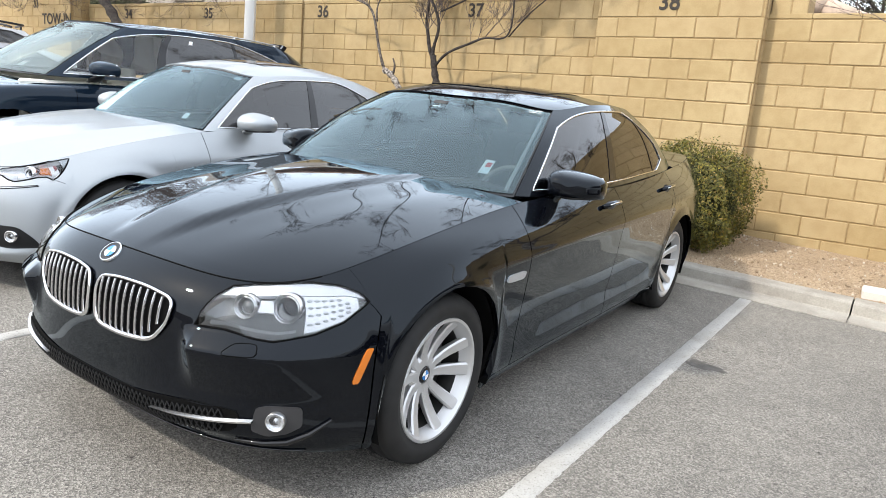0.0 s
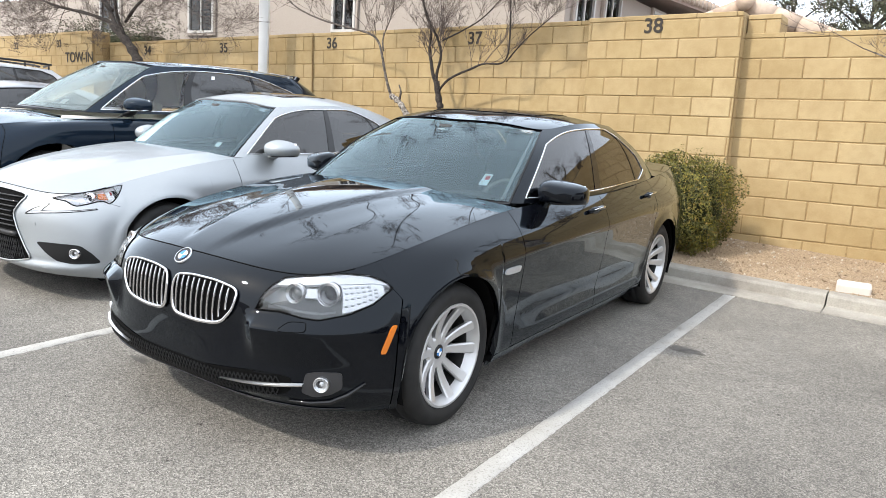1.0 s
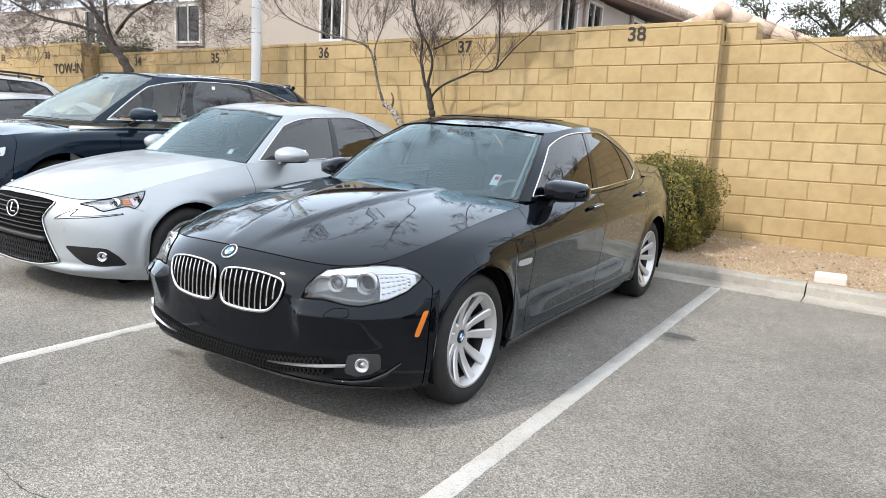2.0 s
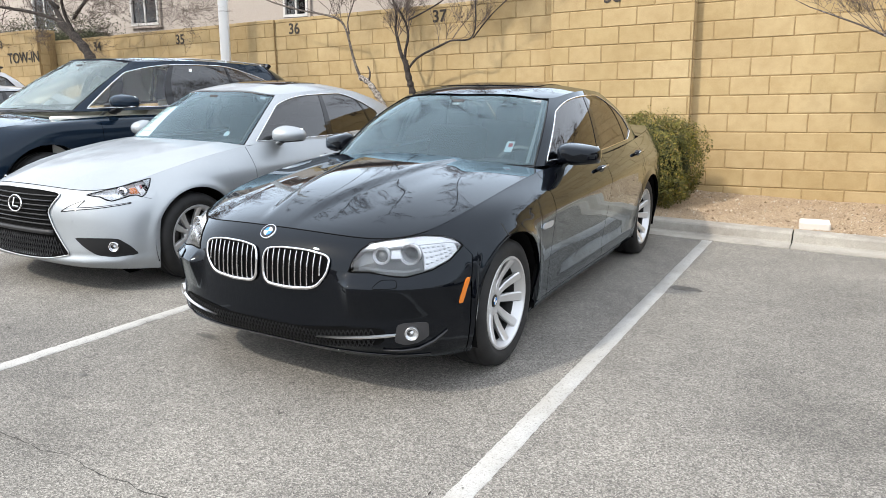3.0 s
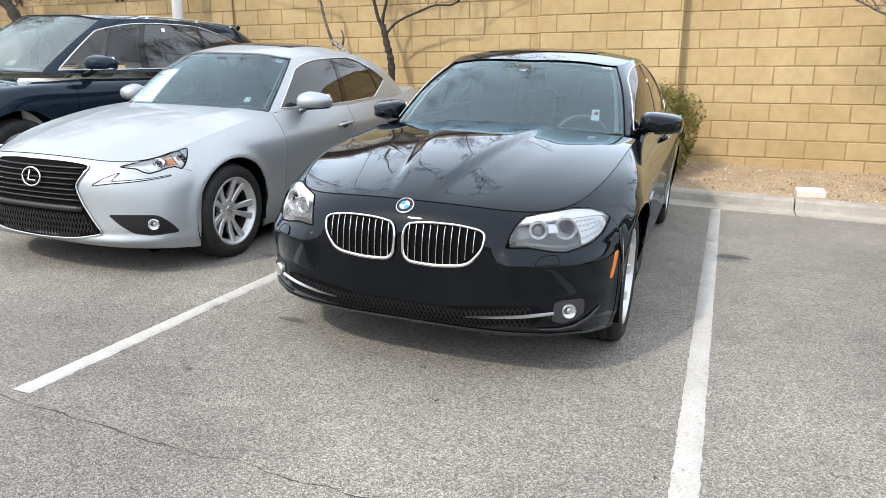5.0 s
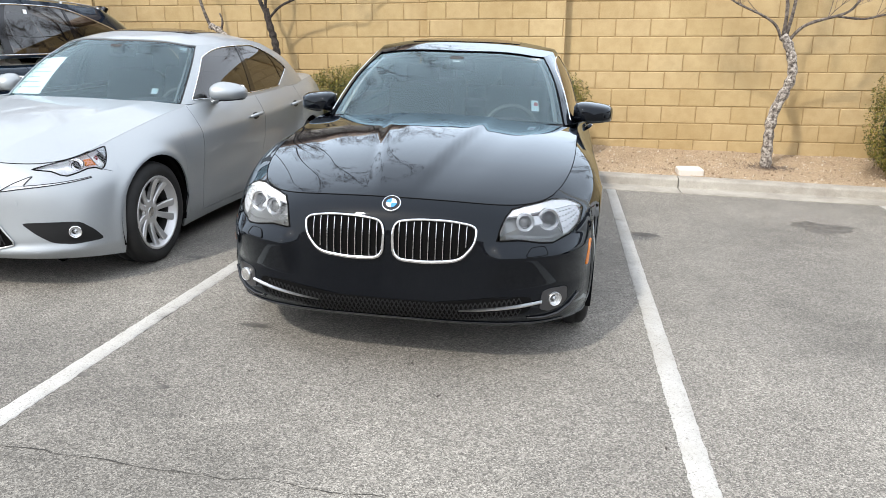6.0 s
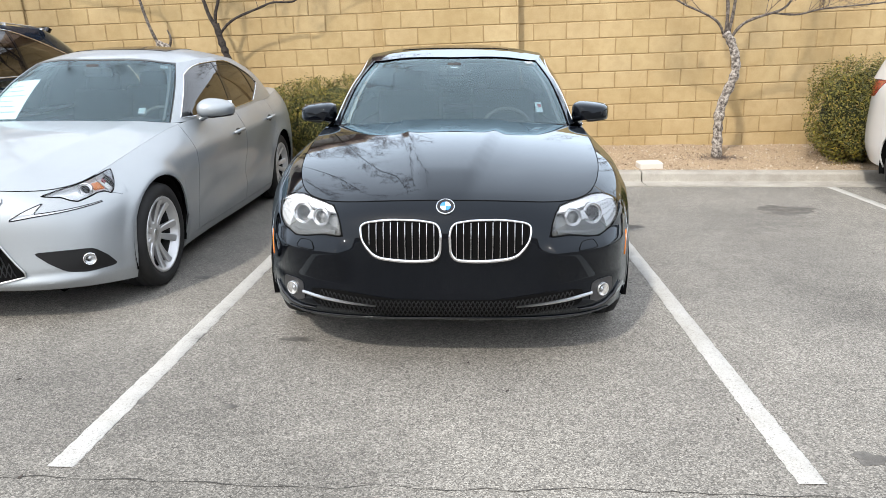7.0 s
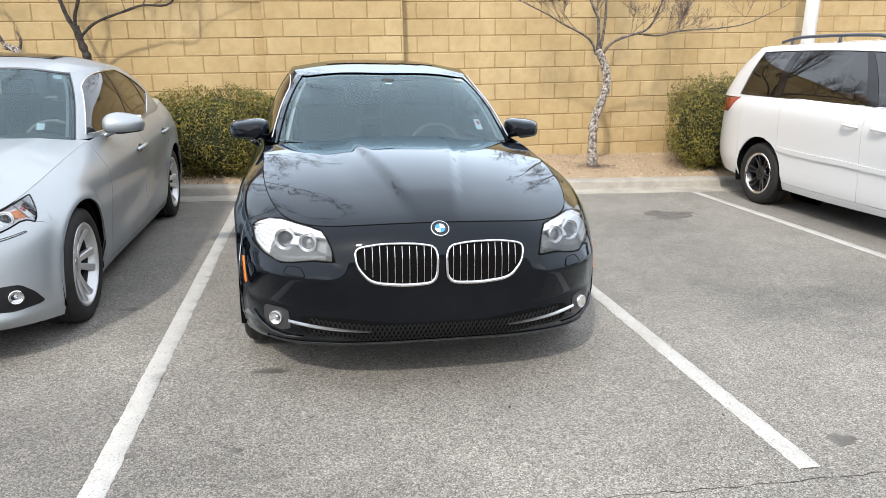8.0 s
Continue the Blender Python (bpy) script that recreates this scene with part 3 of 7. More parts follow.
def smooth_path(pts, n=6):
    p = np.array(pts, float)
    t = np.arange(len(p))
    return cardinal(t, np.linspace(0, len(p) - 1, n * (len(p) - 1) + 1)) @ p


class Belt:
    """A shell wrapped round a car from the middle of its front (u = 0) to the middle of its rear (u = 1), and from its lower (v = 0)
    to its upper edge (v = 1), through rings of stations. Negative u is the other side."""

    def __init__(self, rings, knots=None, crease=None):
        p = np.array(rings, float)
        mid = p[len(p) // 2]
        t = np.r_[0, np.cumsum(np.linalg.norm(np.diff(mid, axis=0), axis=1))]
        self.t = t / t[-1]
        flip = np.array([-1, 1, 1.0])
        self.tt = np.r_[-self.t[2], -self.t[1], self.t, 2 - self.t[-2], 2 - self.t[-3]]
        self.p = np.concatenate([p[:, [2, 1]] * flip, p, p[:, [-2, -3]] * flip], axis=1)
        self.vk = np.linspace(0, 1, len(p)) if knots is None else np.array(knots, float)
        self.crease = crease
        # a table of y against u for the flank, to place upright cuts
        self.us = np.linspace(0, 1, 1200)

    def raw(self, u, v):
        u, v = np.broadcast_arrays(np.asarray(u, float), np.asarray(v, float))
        s, shp = np.where(u.ravel() < 0, -1.0, 1.0), u.shape
        wu, wv = cardinal(self.tt, np.abs(u.ravel())), cardinal(self.vk, v.ravel())
        q = np.einsum("ns,rsk,nr->nk", wu, self.p, wv)
        if self.crease is not None:
            q = q + self.crease(q)
        q[:, 0] *= s
        return q.reshape(*shp, 3)

    def at(self, u, v, off=0.0):
        q = self.raw(u, v)
        if np.any(off):
            q = q + self.normal(u, v) * np.asarray(off)[..., None] if np.ndim(off) else q + self.normal(u, v) * off
        return q

    def normal(self, u, v, e=2e-3):
        v1, v0 = np.minimum(np.asarray(v, float) + e, 1), np.maximum(np.asarray(v, float) - e, 0)
        du = self.raw(np.asarray(u, float) + e, v) - self.raw(np.asarray(u, float) - e, v)
        dv = self.raw(u, v1) - self.raw(u, v0)
        n = np.cross(du, dv)
        return n / (np.linalg.norm(n, axis=-1, keepdims=True) + 1e-12)

    def u_of_y(self, y, v=0.5, lo=0.0, hi=1.0):
        us = self.us[(self.us >= lo) & (self.us <= hi)]
        ys = self.raw(us, np.full(len(us), v))[:, 1]
        return float(us[np.argmin(np.abs(ys - y))])

    def near(self, p, hi=0.6):
        """The (u, v) of the shell's spot nearest to a point."""
        u0, u1, v0, v1 = 0.0, hi, 0.0, 1.0
        for _ in range(4):
            u, v = np.meshgrid(np.linspace(u0, u1, 41), np.linspace(v0, v1, 41), indexing="ij")
            d = np.linalg.norm(self.raw(u, v) - np.array(p), axis=-1)
            i, j = np.unravel_index(np.argmin(d), d.shape)
            du, dv = (u1 - u0) / 20, (v1 - v0) / 20
            uc, vc = float(u[i, j]), float(v[i, j])
            u0, u1, v0, v1 = max(0.0, uc - du), uc + du, max(0.0, vc - dv), min(1.0, vc + dv)
        return uc, vc

    def v_of_z(self, z, u):
        vs = np.linspace(0, 1, 80)
        zs = np.maximum.accumulate(self.raw(np.full(80, u), vs)[:, 2])
        return float(np.interp(z, zs, vs))

    def u_of_x(self, x, v, hi=0.35):
        us = np.linspace(0, hi, 120)
        xs = np.maximum.accumulate(self.raw(us, np.full(120, v))[:, 0])
        return float(np.interp(abs(x), xs, us)) * (1 if x >= 0 else -1)


def sheet(q, n, fold=0.012, flip=False):
    """A panel over points q[i][j] with normals n, its rims folded inwards."""
    a, b = q.shape[:2]
    s = Soup()
    faces = [(i * b + j, (i + 1) * b + j, (i + 1) * b + j + 1, i * b + j + 1) for i in range(a - 1) for j in range(b - 1)]
    v = list(map(tuple, q.reshape(-1, 3)))
    if fold:
        rim = [(i, 0) for i in range(a)] + [(a - 1, j) for j in range(1, b)] + [(i, b - 1) for i in range(a - 2, -1, -1)] + [(0, j) for j in range(b - 2, 0, -1)]
        base = len(v)
        # the fold's outer edge has vertices of its own, so that the shading stays crisp
        v += [tuple(q[i, j]) for i, j in rim] + [tuple(q[i, j] - n[i, j] * fold) for i, j in rim]
        k = len(rim)
        faces += [(base + (i + 1) % k, base + i, base + k + i, base + k + (i + 1) % k) for i in range(k)]
    if flip:
        faces = [f[::-1] for f in faces]
    return s.add(v, faces)


def panel(belt, u0, u1, v0, v1, nu=24, nv=16, off=0.0, fold=0.012, us=None):
    """A part of a belt between two cuts; v0 and v1 may be functions of u."""
    us = np.linspace(u0, u1, nu + 1) if us is None else np.asarray(us)
    lo = np.array([v0(u) for u in us]) if callable(v0) else np.full(len(us), v0)
    hi = np.array([v1(u) for u in us]) if callable(v1) else np.full(len(us), v1)
    w = np.linspace(0, 1, nv + 1)
    v = lo[:, None] + (hi - lo)[:, None] * w
    u = np.broadcast_to(us[:, None], v.shape)
    n = belt.normal(u, v)
    return sheet(belt.raw(u, v) + n * off, n, fold)


def cap_surface(belt, cuts, bulge, crown=2.0, np_=30, nq=18, ridges=None, v=1.0, profile=None, drop=0.0, gap=0.0):
    """A lid (bonnet, boot, roof) between the belt's upper edge on both sides. cuts: u at the front middle, front corner, rear corner, rear middle
    (the last may be a point row given as a function of q)."""
    u0, u1, u2, rear = cuts
    e = lambda u: belt.raw(u, np.full(np.shape(u), v))
    q = np.linspace(0, 1, nq + 1)
    p = np.linspace(0, 1, np_ + 1)
    fr = e(u0 + (u1 - u0) * q)
    sd = e(u1 + (u2 - u1) * p)
    re = np.array([rear(t) for t in q]) if callable(rear) else e(rear + (u2 - rear) * q)
    prof = profile or (lambda t: 4 * t * (1 - t))
    cen = fr[0] + (re[0] - fr[0]) * p[:, None]
    cen[:, 2] += bulge * np.array([prof(t) for t in p])
    out = np.zeros((np_ + 1, nq + 1, 3))
    for k in range(3):
        b = (q if k == 0 else q**crown)[None, :]
        pp = p[:, None]
        ruled = (1 - pp) * fr[None, :, k] + pp * re[None, :, k]
        across = (1 - b) * cen[:, None, k] + b * sd[:, None, k]
        corner = (1 - pp) * ((1 - b) * fr[0, k] + b * fr[-1, k]) + pp * ((1 - b) * re[0, k] + b * re[-1, k])
        out[:, :, k] = ruled + across - corner
    out[:, 0, 0] = 0
    if ridges is not None:
        out[:, :, 2] += ridges(out[:, :, 0], p[:, None], q[None, :])
    if gap:
        out[:, :, 0] *= 1 - gap / np.maximum(out[:, -1:, 0], 0.05)
    full = np.concatenate([out[:, :0:-1] * np.array([-1, 1, 1]), out], axis=1)
    full[:, :, 2] -= drop
    du, dv = np.gradient(full, axis=0), np.gradient(full, axis=1)
    n = np.cross(dv, du)
    n /= np.linalg.norm(n, axis=-1, keepdims=True) + 1e-12
    return full, -n if n[..., 2].mean() < 0 else n


def lid(points, fold=0.015):
    q, n = points
    a = np.cross(q[1, 0] - q[0, 0], q[1, 1] - q[0, 0])
    return sheet(q, n, fold, flip=bool(np.dot(a, n[0, 0]) < 0))


def arch_floor(belt, hub_y, hub_z, rad, v_base=0.0):
    """The lower cut of the flank that leaves a wheel arch open."""
    vs = np.linspace(0, 1, 240)

    def v_at(u):
        q = belt.raw(np.full(240, u), vs)
        if abs(q[60, 1] - hub_y) > rad + 0.12:
            return v_base
        inside = (q[:, 1] - hub_y) ** 2 + (q[:, 2] - hub_z) ** 2 < rad**2
        inside |= (np.abs(q[:, 1] - hub_y) < rad * 0.985) & (q[:, 2] < hub_z)
        idx = np.nonzero(inside)[0]
        return max(v_base, vs[min(idx[-1] + 1, 239)]) if len(idx) else v_base

    return v_at


def refine_us(belt, u0, u1, centres, rad, n=26):
    """Cuts along the flank, closer together where an arch begins and ends."""
    us = set(np.linspace(u0, u1, n + 1))
    for c in centres:
        for a in np.linspace(0, math.pi, 37):
            y = c - rad * math.cos(a)
            u = belt.u_of_y(y, 0.5, 0.05, 0.95)
            if u0 < u < u1:
                us.add(u)
    us = sorted(us)
    out = [us[0]]
    for u in us[1:]:
        if u - out[-1] > 2e-4:
            out.append(u)
    out[-1] = u1
    return np.array(out)


def make_wheel(parent, x, y, r, side, style, width=0.225):
    """Tyre, rim with spokes, cap and brake disc; side is +1 where the outer face looks to +x."""
    rr = r * style.get("rim", 0.685)
    hw = width / 2
    tyre = Soup().lathe([(-hw * 0.86, rr), (-hw, rr + 0.03), (-hw * 1.02, r - 0.045), (-hw * 0.86, r - 0.012), (-hw * 0.55, r - 0.002), (-hw * 0.5, r - 0.008), (-hw * 0.44, r), (-hw * 0.12, r), (-hw * 0.08, r - 0.009),
                        (hw * 0.08, r - 0.009), (hw * 0.12, r), (hw * 0.44, r), (hw * 0.5, r - 0.008), (hw * 0.55, r - 0.002), (hw * 0.86, r - 0.012), (hw * 1.0, r - 0.038), (hw * 1.03, r - 0.06), (hw * 1.0, rr + 0.03), (hw * 0.93, rr + 0.012), (hw * 0.86, rr - 0.002)], 72, "x")
    m = pose(x, y, r - 0.006, 0, 0, 0 if side > 0 else 180)
    barrel = Soup().lathe([(-hw * 0.85, rr), (-hw * 0.8, rr - 0.02), (hw * 0.2, rr - 0.035), (hw * 0.50, rr - 0.029)], 72, "x").lathe([(-hw * 0.35, 0.0001), (-hw * 0.35, rr - 0.02)], 40, "x")
    rim = Soup().lathe([(hw * 0.50, rr - 0.029), (hw * 0.66, rr - 0.022), (hw * 0.86, rr - 0.012), (hw * 0.95, rr - 0.004), (hw * 0.95, rr + 0.006), (hw * 0.88, rr + 0.010)], 72, "x")
    n = style["n"]
    spokes = []
    for k in range(n):
        w = 2 * math.pi * k / n + style.get("turn", 0.0)
        if style.get("pair"):
            w += (1 if k % 2 else -1) * style["pair"]
        c, s_ = math.cos(w), math.sin(w)
        w2 = w + (style.get("skew", 0.0) * (1 if k % 2 else -1))
        c2, s2 = math.cos(w2), math.sin(w2)
        rad_in, rad_out = 0.045, rr - 0.008
        secs = []
        for t in np.linspace(0, 1, 6):
            rad = rad_in + (rad_out - rad_in) * t
            cy, cz = (c * rad_in + (c2 * rad_out - c * rad_in) * t), (s_ * rad_in + (s2 * rad_out - s_ * rad_in) * t)
            wd = style["w0"] + (style["w1"] - style["w0"]) * t
            xo = hw * (style.get("dish", 0.62) + style.get("bow", 0.28) * t**1.6 + 0.08 * (1 - t) ** 3)
            ty, tz = -s2, c2
            th = 0.034 - 0.012 * t
            secs.append([(xo - th, cy - ty * wd * 0.9, cz - tz * wd * 0.9), (xo - 0.006, cy - ty * wd, cz - tz * wd), (xo, cy - ty * wd * 0.72, cz - tz * wd * 0.72), (xo, cy + ty * wd * 0.72, cz + tz * wd * 0.72), (xo - 0.006, cy + ty * wd, cz + tz * wd), (xo - th, cy + ty * wd * 0.9, cz + tz * wd * 0.9)])
        sp = Soup().grid(secs)
        sp.f = [q[::-1] for q in sp.f]
        spokes.append(sp)
    xo = hw * (style.get("dish", 0.62) + 0.08)
    rim.lathe([(xo - 0.05, 0.085), (xo - 0.014, 0.083), (xo - 0.002, 0.072), (xo, 0.05), (xo - 0.002, 0.036), (xo - 0.01, 0.034)], 40, "x")
    wheel = sharp(rim.moved(m).ob("wheel", style.get("mat", ALLOY), parent, style["label"]), 30)
    tyre.moved(m).ob("tyre", RUBBER, wheel)
    barrel.moved(m).ob("rim_barrel", BARREL, wheel, "inner rim barrel with its shade put into the colour")
    for sp in spokes:
        sharp(sp.moved(m).ob("spoke", style.get("mat", ALLOY), wheel), 30)
    if style.get("lip"):
        Soup().lathe([(hw * 0.86, rr - 0.016), (hw * 0.97, rr - 0.006), (hw * 0.98, rr + 0.004), (hw * 0.9, rr + 0.012)], 72, "x").moved(m).ob("rim_lip", CHROME, wheel, "polished rim lip")
    cap = Soup().lathe([(xo - 0.008, 0.0001), (xo + 0.001, 0.0002), (xo + 0.001, 0.028), (xo - 0.003, 0.033), (xo - 0.012, 0.034)], 32, "x").moved(m).ob("hub_cap", style.get("cap", GLOSSBLACK), wheel)
    if style.get("roundel"):
        for a in (0, 2):
            pts = [(xo + 0.0025, 0, 0)] + [(xo + 0.0025, 0.02 * math.cos(w), 0.02 * math.sin(w)) for w in np.linspace(a * math.pi / 2, (a + 1) * math.pi / 2, 9)]
            Soup().add(pts, [(0, i, i + 1) for i in range(1, 9)]).moved(m).ob("blue_quarter", BLUE, wheel, "blue enamel quarter", False)
            pts = [(xo + 0.0025, 0, 0)] + [(xo + 0.0025, 0.02 * math.cos(w), 0.02 * math.sin(w)) for w in np.linspace((a + 1) * math.pi / 2, (a + 2) * math.pi / 2, 9)]
            Soup().add(pts, [(0, i, i + 1) for i in range(1, 9)]).moved(m).ob("white_quarter", LAMPWHITE, wheel, "white enamel quarter", False)
    for k in range(5):
        w = 2 * math.pi * k / 5 + 0.3
        Soup().lathe([(xo - 0.012, 0.0001), (xo - 0.004, 0.007), (xo - 0.012, 0.0085)], 10, "x", (0, 0.057 * math.cos(w), 0.057 * math.sin(w))).moved(m).ob("wheel_bolt", DISC, wheel)
    Soup().lathe([(-0.01, 0.06), (-0.01, rr * 0.8), (-0.03, rr * 0.8), (-0.03, 0.06)], 48, "x").moved(m).ob("brake_disc", DISC, wheel, "grey steel brake disc")
    Soup().lathe([(-0.035, 0.0), (-0.035, rr - 0.02)], 40, "x").moved(m).ob("wheel_back", LINER, wheel)
    return wheel


def seat(parent, x, y, material, w=0.5, back_h=0.62):
    def pad(c, s, tilt):
        bm = bmesh.new()
        bmesh.ops.create_cube(bm, size=1)
        bmesh.ops.scale(bm, vec=s, verts=bm.verts)
        bmesh.ops.bevel(bm, geom=bm.edges[:], offset=min(s) * 0.35, segments=3, affect="EDGES", profile=0.6)
        bmesh.ops.transform(bm, matrix=pose(*c, tilt, 0, 0), verts=bm.verts)
        q = Soup()
        q.v = [tuple(v.co) for v in bm.verts]
        bm.verts.index_update()
        q.f = [tuple(v.index for v in f.verts) for f in bm.faces]
        bm.free()
        return q

    s = pad((x, y, 0.52), (w, 0.52, 0.16), 0).ob("seat", material, parent)
    pad((x, y + 0.31, 0.82), (w * 0.94, 0.15, back_h), -16).ob("backrest", material, s)
    pad((x, y + 0.44, 1.17), (w * 0.5, 0.09, 0.17), -8).ob("headrest", material, s)


def strip_along(belt, us, v, r, off=0.004, squash=1.0, n=6):
    """A thin moulding that lies along a belt; v may be a function."""
    us = np.asarray(us, float)
    vs = np.array([v(u) for u in us]) if callable(v) else np.full(len(us), v)
    return Soup().tube(belt.at(us, vs, off), r, n)


def loop_on(belt, uv, off):
    """Points of a closed outline on a belt."""
    uv = np.asarray(uv, float)
    return belt.at(uv[:, 0], uv[:, 1], off)


def blob_patch(belt, outline, off, depth=0.01, rings=6, bulge=0.0):
    """A closed patch on a belt: outline in (u, v), filled towards its middle, with a rim that goes down by depth."""
    uv = np.asarray(outline, float)
    c = uv.mean(0)
    k = len(uv)
    v, f = [], []
    base = belt.at(uv[:, 0], uv[:, 1], off - depth)
    v += list(map(tuple, base))
    v += list(map(tuple, belt.at(uv[:, 0], uv[:, 1], off)))
    v2 = len(v)
    v += list(map(tuple, belt.at(uv[:, 0], uv[:, 1], off)))
    for r in range(1, rings):
        t = 1 - r / rings
        w = c + (uv - c) * t
        v += list(map(tuple, belt.at(w[:, 0], w[:, 1], off + bulge * (1 - t * t))))
    v.append(tuple(belt.at(c[0], c[1], off + bulge)))
    for i in range(k):
        j = (i + 1) % k
        f.append((i, j, k + j, k + i))
        for r in range(rings - 1):
            a, b = v2 + r * k, v2 + (r + 1) * k
            f.append((a + i, a + j, b + j, b + i))
        f.append((v2 + (rings - 1) * k + i, v2 + (rings - 1) * k + j, len(v) - 1))
    # the outward side decides the winding
    p = np.array(v)
    i0, i1, i2 = f[1][:3]
    nrm = np.cross(p[i1] - p[i0], p[i2] - p[i0])
    if float(np.dot(nrm, belt.normal(c[0], c[1]))) < 0:
        f = [q[::-1] for q in f]
    return Soup().add(v, f)


def flat_blade(pts, tall, thick=0.006):
    """A trim blade along pts, tall at each point and sharp along its front edge."""
    q = smooth_path(pts, 5)
    h = np.interp(np.linspace(0, 1, len(q)), np.linspace(0, 1, len(tall)), tall)
    s = Soup().grid([[(p[0], p[1] + thick, p[2] - k), (p[0], p[1] - thick * 0.4, p[2] - k * 0.7), (p[0], p[1] - thick, p[2] + k * 0.15), (p[0], p[1] + thick, p[2] + k)] for p, k in zip(q, h)])
    s.f = [f[::-1] for f in s.f]
    return s


def rounded(points, n=6, r=0.3):
    """Rounds the corners of a closed outline of 2D points."""
    p = [np.array(a, float) for a in points]
    out = []
    for i, b in enumerate(p):
        a, c = p[i - 1], p[(i + 1) % len(p)]
        s, e = b + (a - b) * r, b + (c - b) * r
        for t in np.linspace(0, 1, n):
            out.append(tuple((1 - t) ** 2 * s + 2 * t * (1 - t) * b + t * t * e))
    return out


def rim_strip(belt, path, fold=0.012):
    """The folded edge of a panel along a path of (u, v)."""
    a = np.array(path)
    q, n = belt.raw(a[:, 0], a[:, 1]), belt.normal(a[:, 0], a[:, 1])
    k = len(a)
    return Soup().add(list(q) + list(q - n * fold), [(i, i + 1, k + i + 1, k + i) for i in range(k - 1)])


def weld(soup):
    """Joins vertices of a soup that lie on one spot."""
    seen, idx, v = {}, [], []
    for q in soup.v:
        key = tuple(round(float(c), 5) for c in q)
        if key not in seen:
            seen[key] = len(v)
            v.append(q)
        idx.append(seen[key])
    out = Soup()
    faces = []
    for f in soup.f:
        g = []
        for i in f:
            if idx[i] not in g:
                g.append(idx[i])
        if len(g) > 2:
            faces.append(tuple(g))
    return out.add(v, faces)


class LampCut:
    """The opening of a headlamp in the nose, between a lower and an upper line of (u, v)."""

    def __init__(self, low, high):
        self.low, self.high = np.array(low), np.array(high)
        self.u0, self.u1 = self.low[0, 0], self.low[-1, 0]

    def lo(self, u):
        return float(np.interp(abs(u), self.low[:, 0], self.low[:, 1]))

    def hi(self, u):
        u = abs(u)
        return float(np.interp(u, self.high[:, 0], self.high[:, 1])) if self.u0 < u < self.u1 else self.lo(u)

    def mid(self, u, s):
        return self.lo(u) + (self.hi(u) - self.lo(u)) * s

    def us(self):
        return np.unique(np.round(np.concatenate([np.linspace(self.u0, self.u1, 40), self.low[:, 0], self.high[:, 0]]), 6))

    def loop(self, n=3):
        us = self.us()
        return [(u, self.lo(u)) for u in us] + [(u, self.hi(u)) for u in us[-2:0:-1]]

    def surface(self, belt, shift, nv=12):
        """A sheet over the opening; shift(u, s) gives a vector for each place."""
        us = self.us()[1:-1]
        rows = []
        for u in us:
            rows.append([Vector(belt.at(u, self.mid(u, s), 0.0)) + shift(u, s) for s in np.linspace(0, 1, nv + 1)])
        k = len(rows[0])
        v = [tuple(q) for r in rows for q in r]
        return Soup().add(v, [(i * k + j, (i + 1) * k + j, (i + 1) * k + j + 1, i * k + j + 1) for i in range(len(rows) - 1) for j in range(k - 1)])


def nose_seam(cut, su, sv, ub, u):
    """The line where the wing meets the bumper, from the lamp to the arch."""
    return cut.lo(su) + (sv - cut.lo(su)) * min(1.0, max(0.0, (abs(u) - su) / (ub - su)))


def nose_bumper(belt, ub, cut, seam_u, seam_v, gap):
    """A front bumper skin with the lamp openings cut out; above seam_v the fender reaches forward to seam_u."""
    top = lambda u: 1.0 if abs(u) < seam_u else nose_seam(cut, seam_u, seam_v, ub, u)
    one = np.unique(np.round(np.concatenate([np.linspace(0, ub - gap, 46), cut.us(), [seam_u - 1e-4, seam_u + 1e-4]]), 6))
    us = np.concatenate([-one[:0:-1], one])
    low = panel(belt, 0, 0, 0.0, lambda u: min(cut.lo(u), top(u)), nv=48, us=us, fold=0)
    high = panel(belt, 0, 0, lambda u: min(max(cut.hi(u), cut.lo(u)), top(u)), top, nv=16, us=us, fold=0)
    s = weld(low.add(high.v, high.f))
    for path in ([(u, top(u)) for u in us], [(us[-1], v) for v in np.linspace(seam_v, 0, 16)], [(us[0], v) for v in np.linspace(0, seam_v, 16)], [(u, 0.0) for u in us[::-1]]):
        r = rim_strip(belt, path[::-1])
        s.add(r.v, r.f)
    return s


def lamp_shell(c, cut, housing_mat, label, depth=0.055, aim=(-0.10, 1.0, -0.10)):
    """Bowl, black gasket and clear lens of a recessed headlamp; gives both bowls."""
    B = c.B
    inward = Vector(aim).normalized()
    wide = lambda u: min(1.0, (cut.hi(u) - cut.lo(u)) / 0.22)
    bowl = cut.surface(B, lambda u, s: inward * depth * wide(u) * min(1.0, 5.0 * s, 5.0 * (1 - s)), 20)
    out = c.both("headlamp", bowl, housing_mat, None, label, 40)
    a = np.array(cut.loop())
    rim = Soup().tube(B.at(a[:, 0], a[:, 1], 0.0), 0.0042, 6, closed=True)
    lens = cut.surface(B, lambda u, s: Vector(B.normal(u, cut.mid(u, s))) * (0.003 + 0.008 * wide(u) * 4 * s * (1 - s)), 12)
    for i, h in enumerate(out):
        (rim if i == 0 else rim.mirrored()).ob("gasket", LINER, h, "black gasket")
        (lens if i == 0 else lens.mirrored()).ob("lens", LENS, h, "clear lens")
    return out


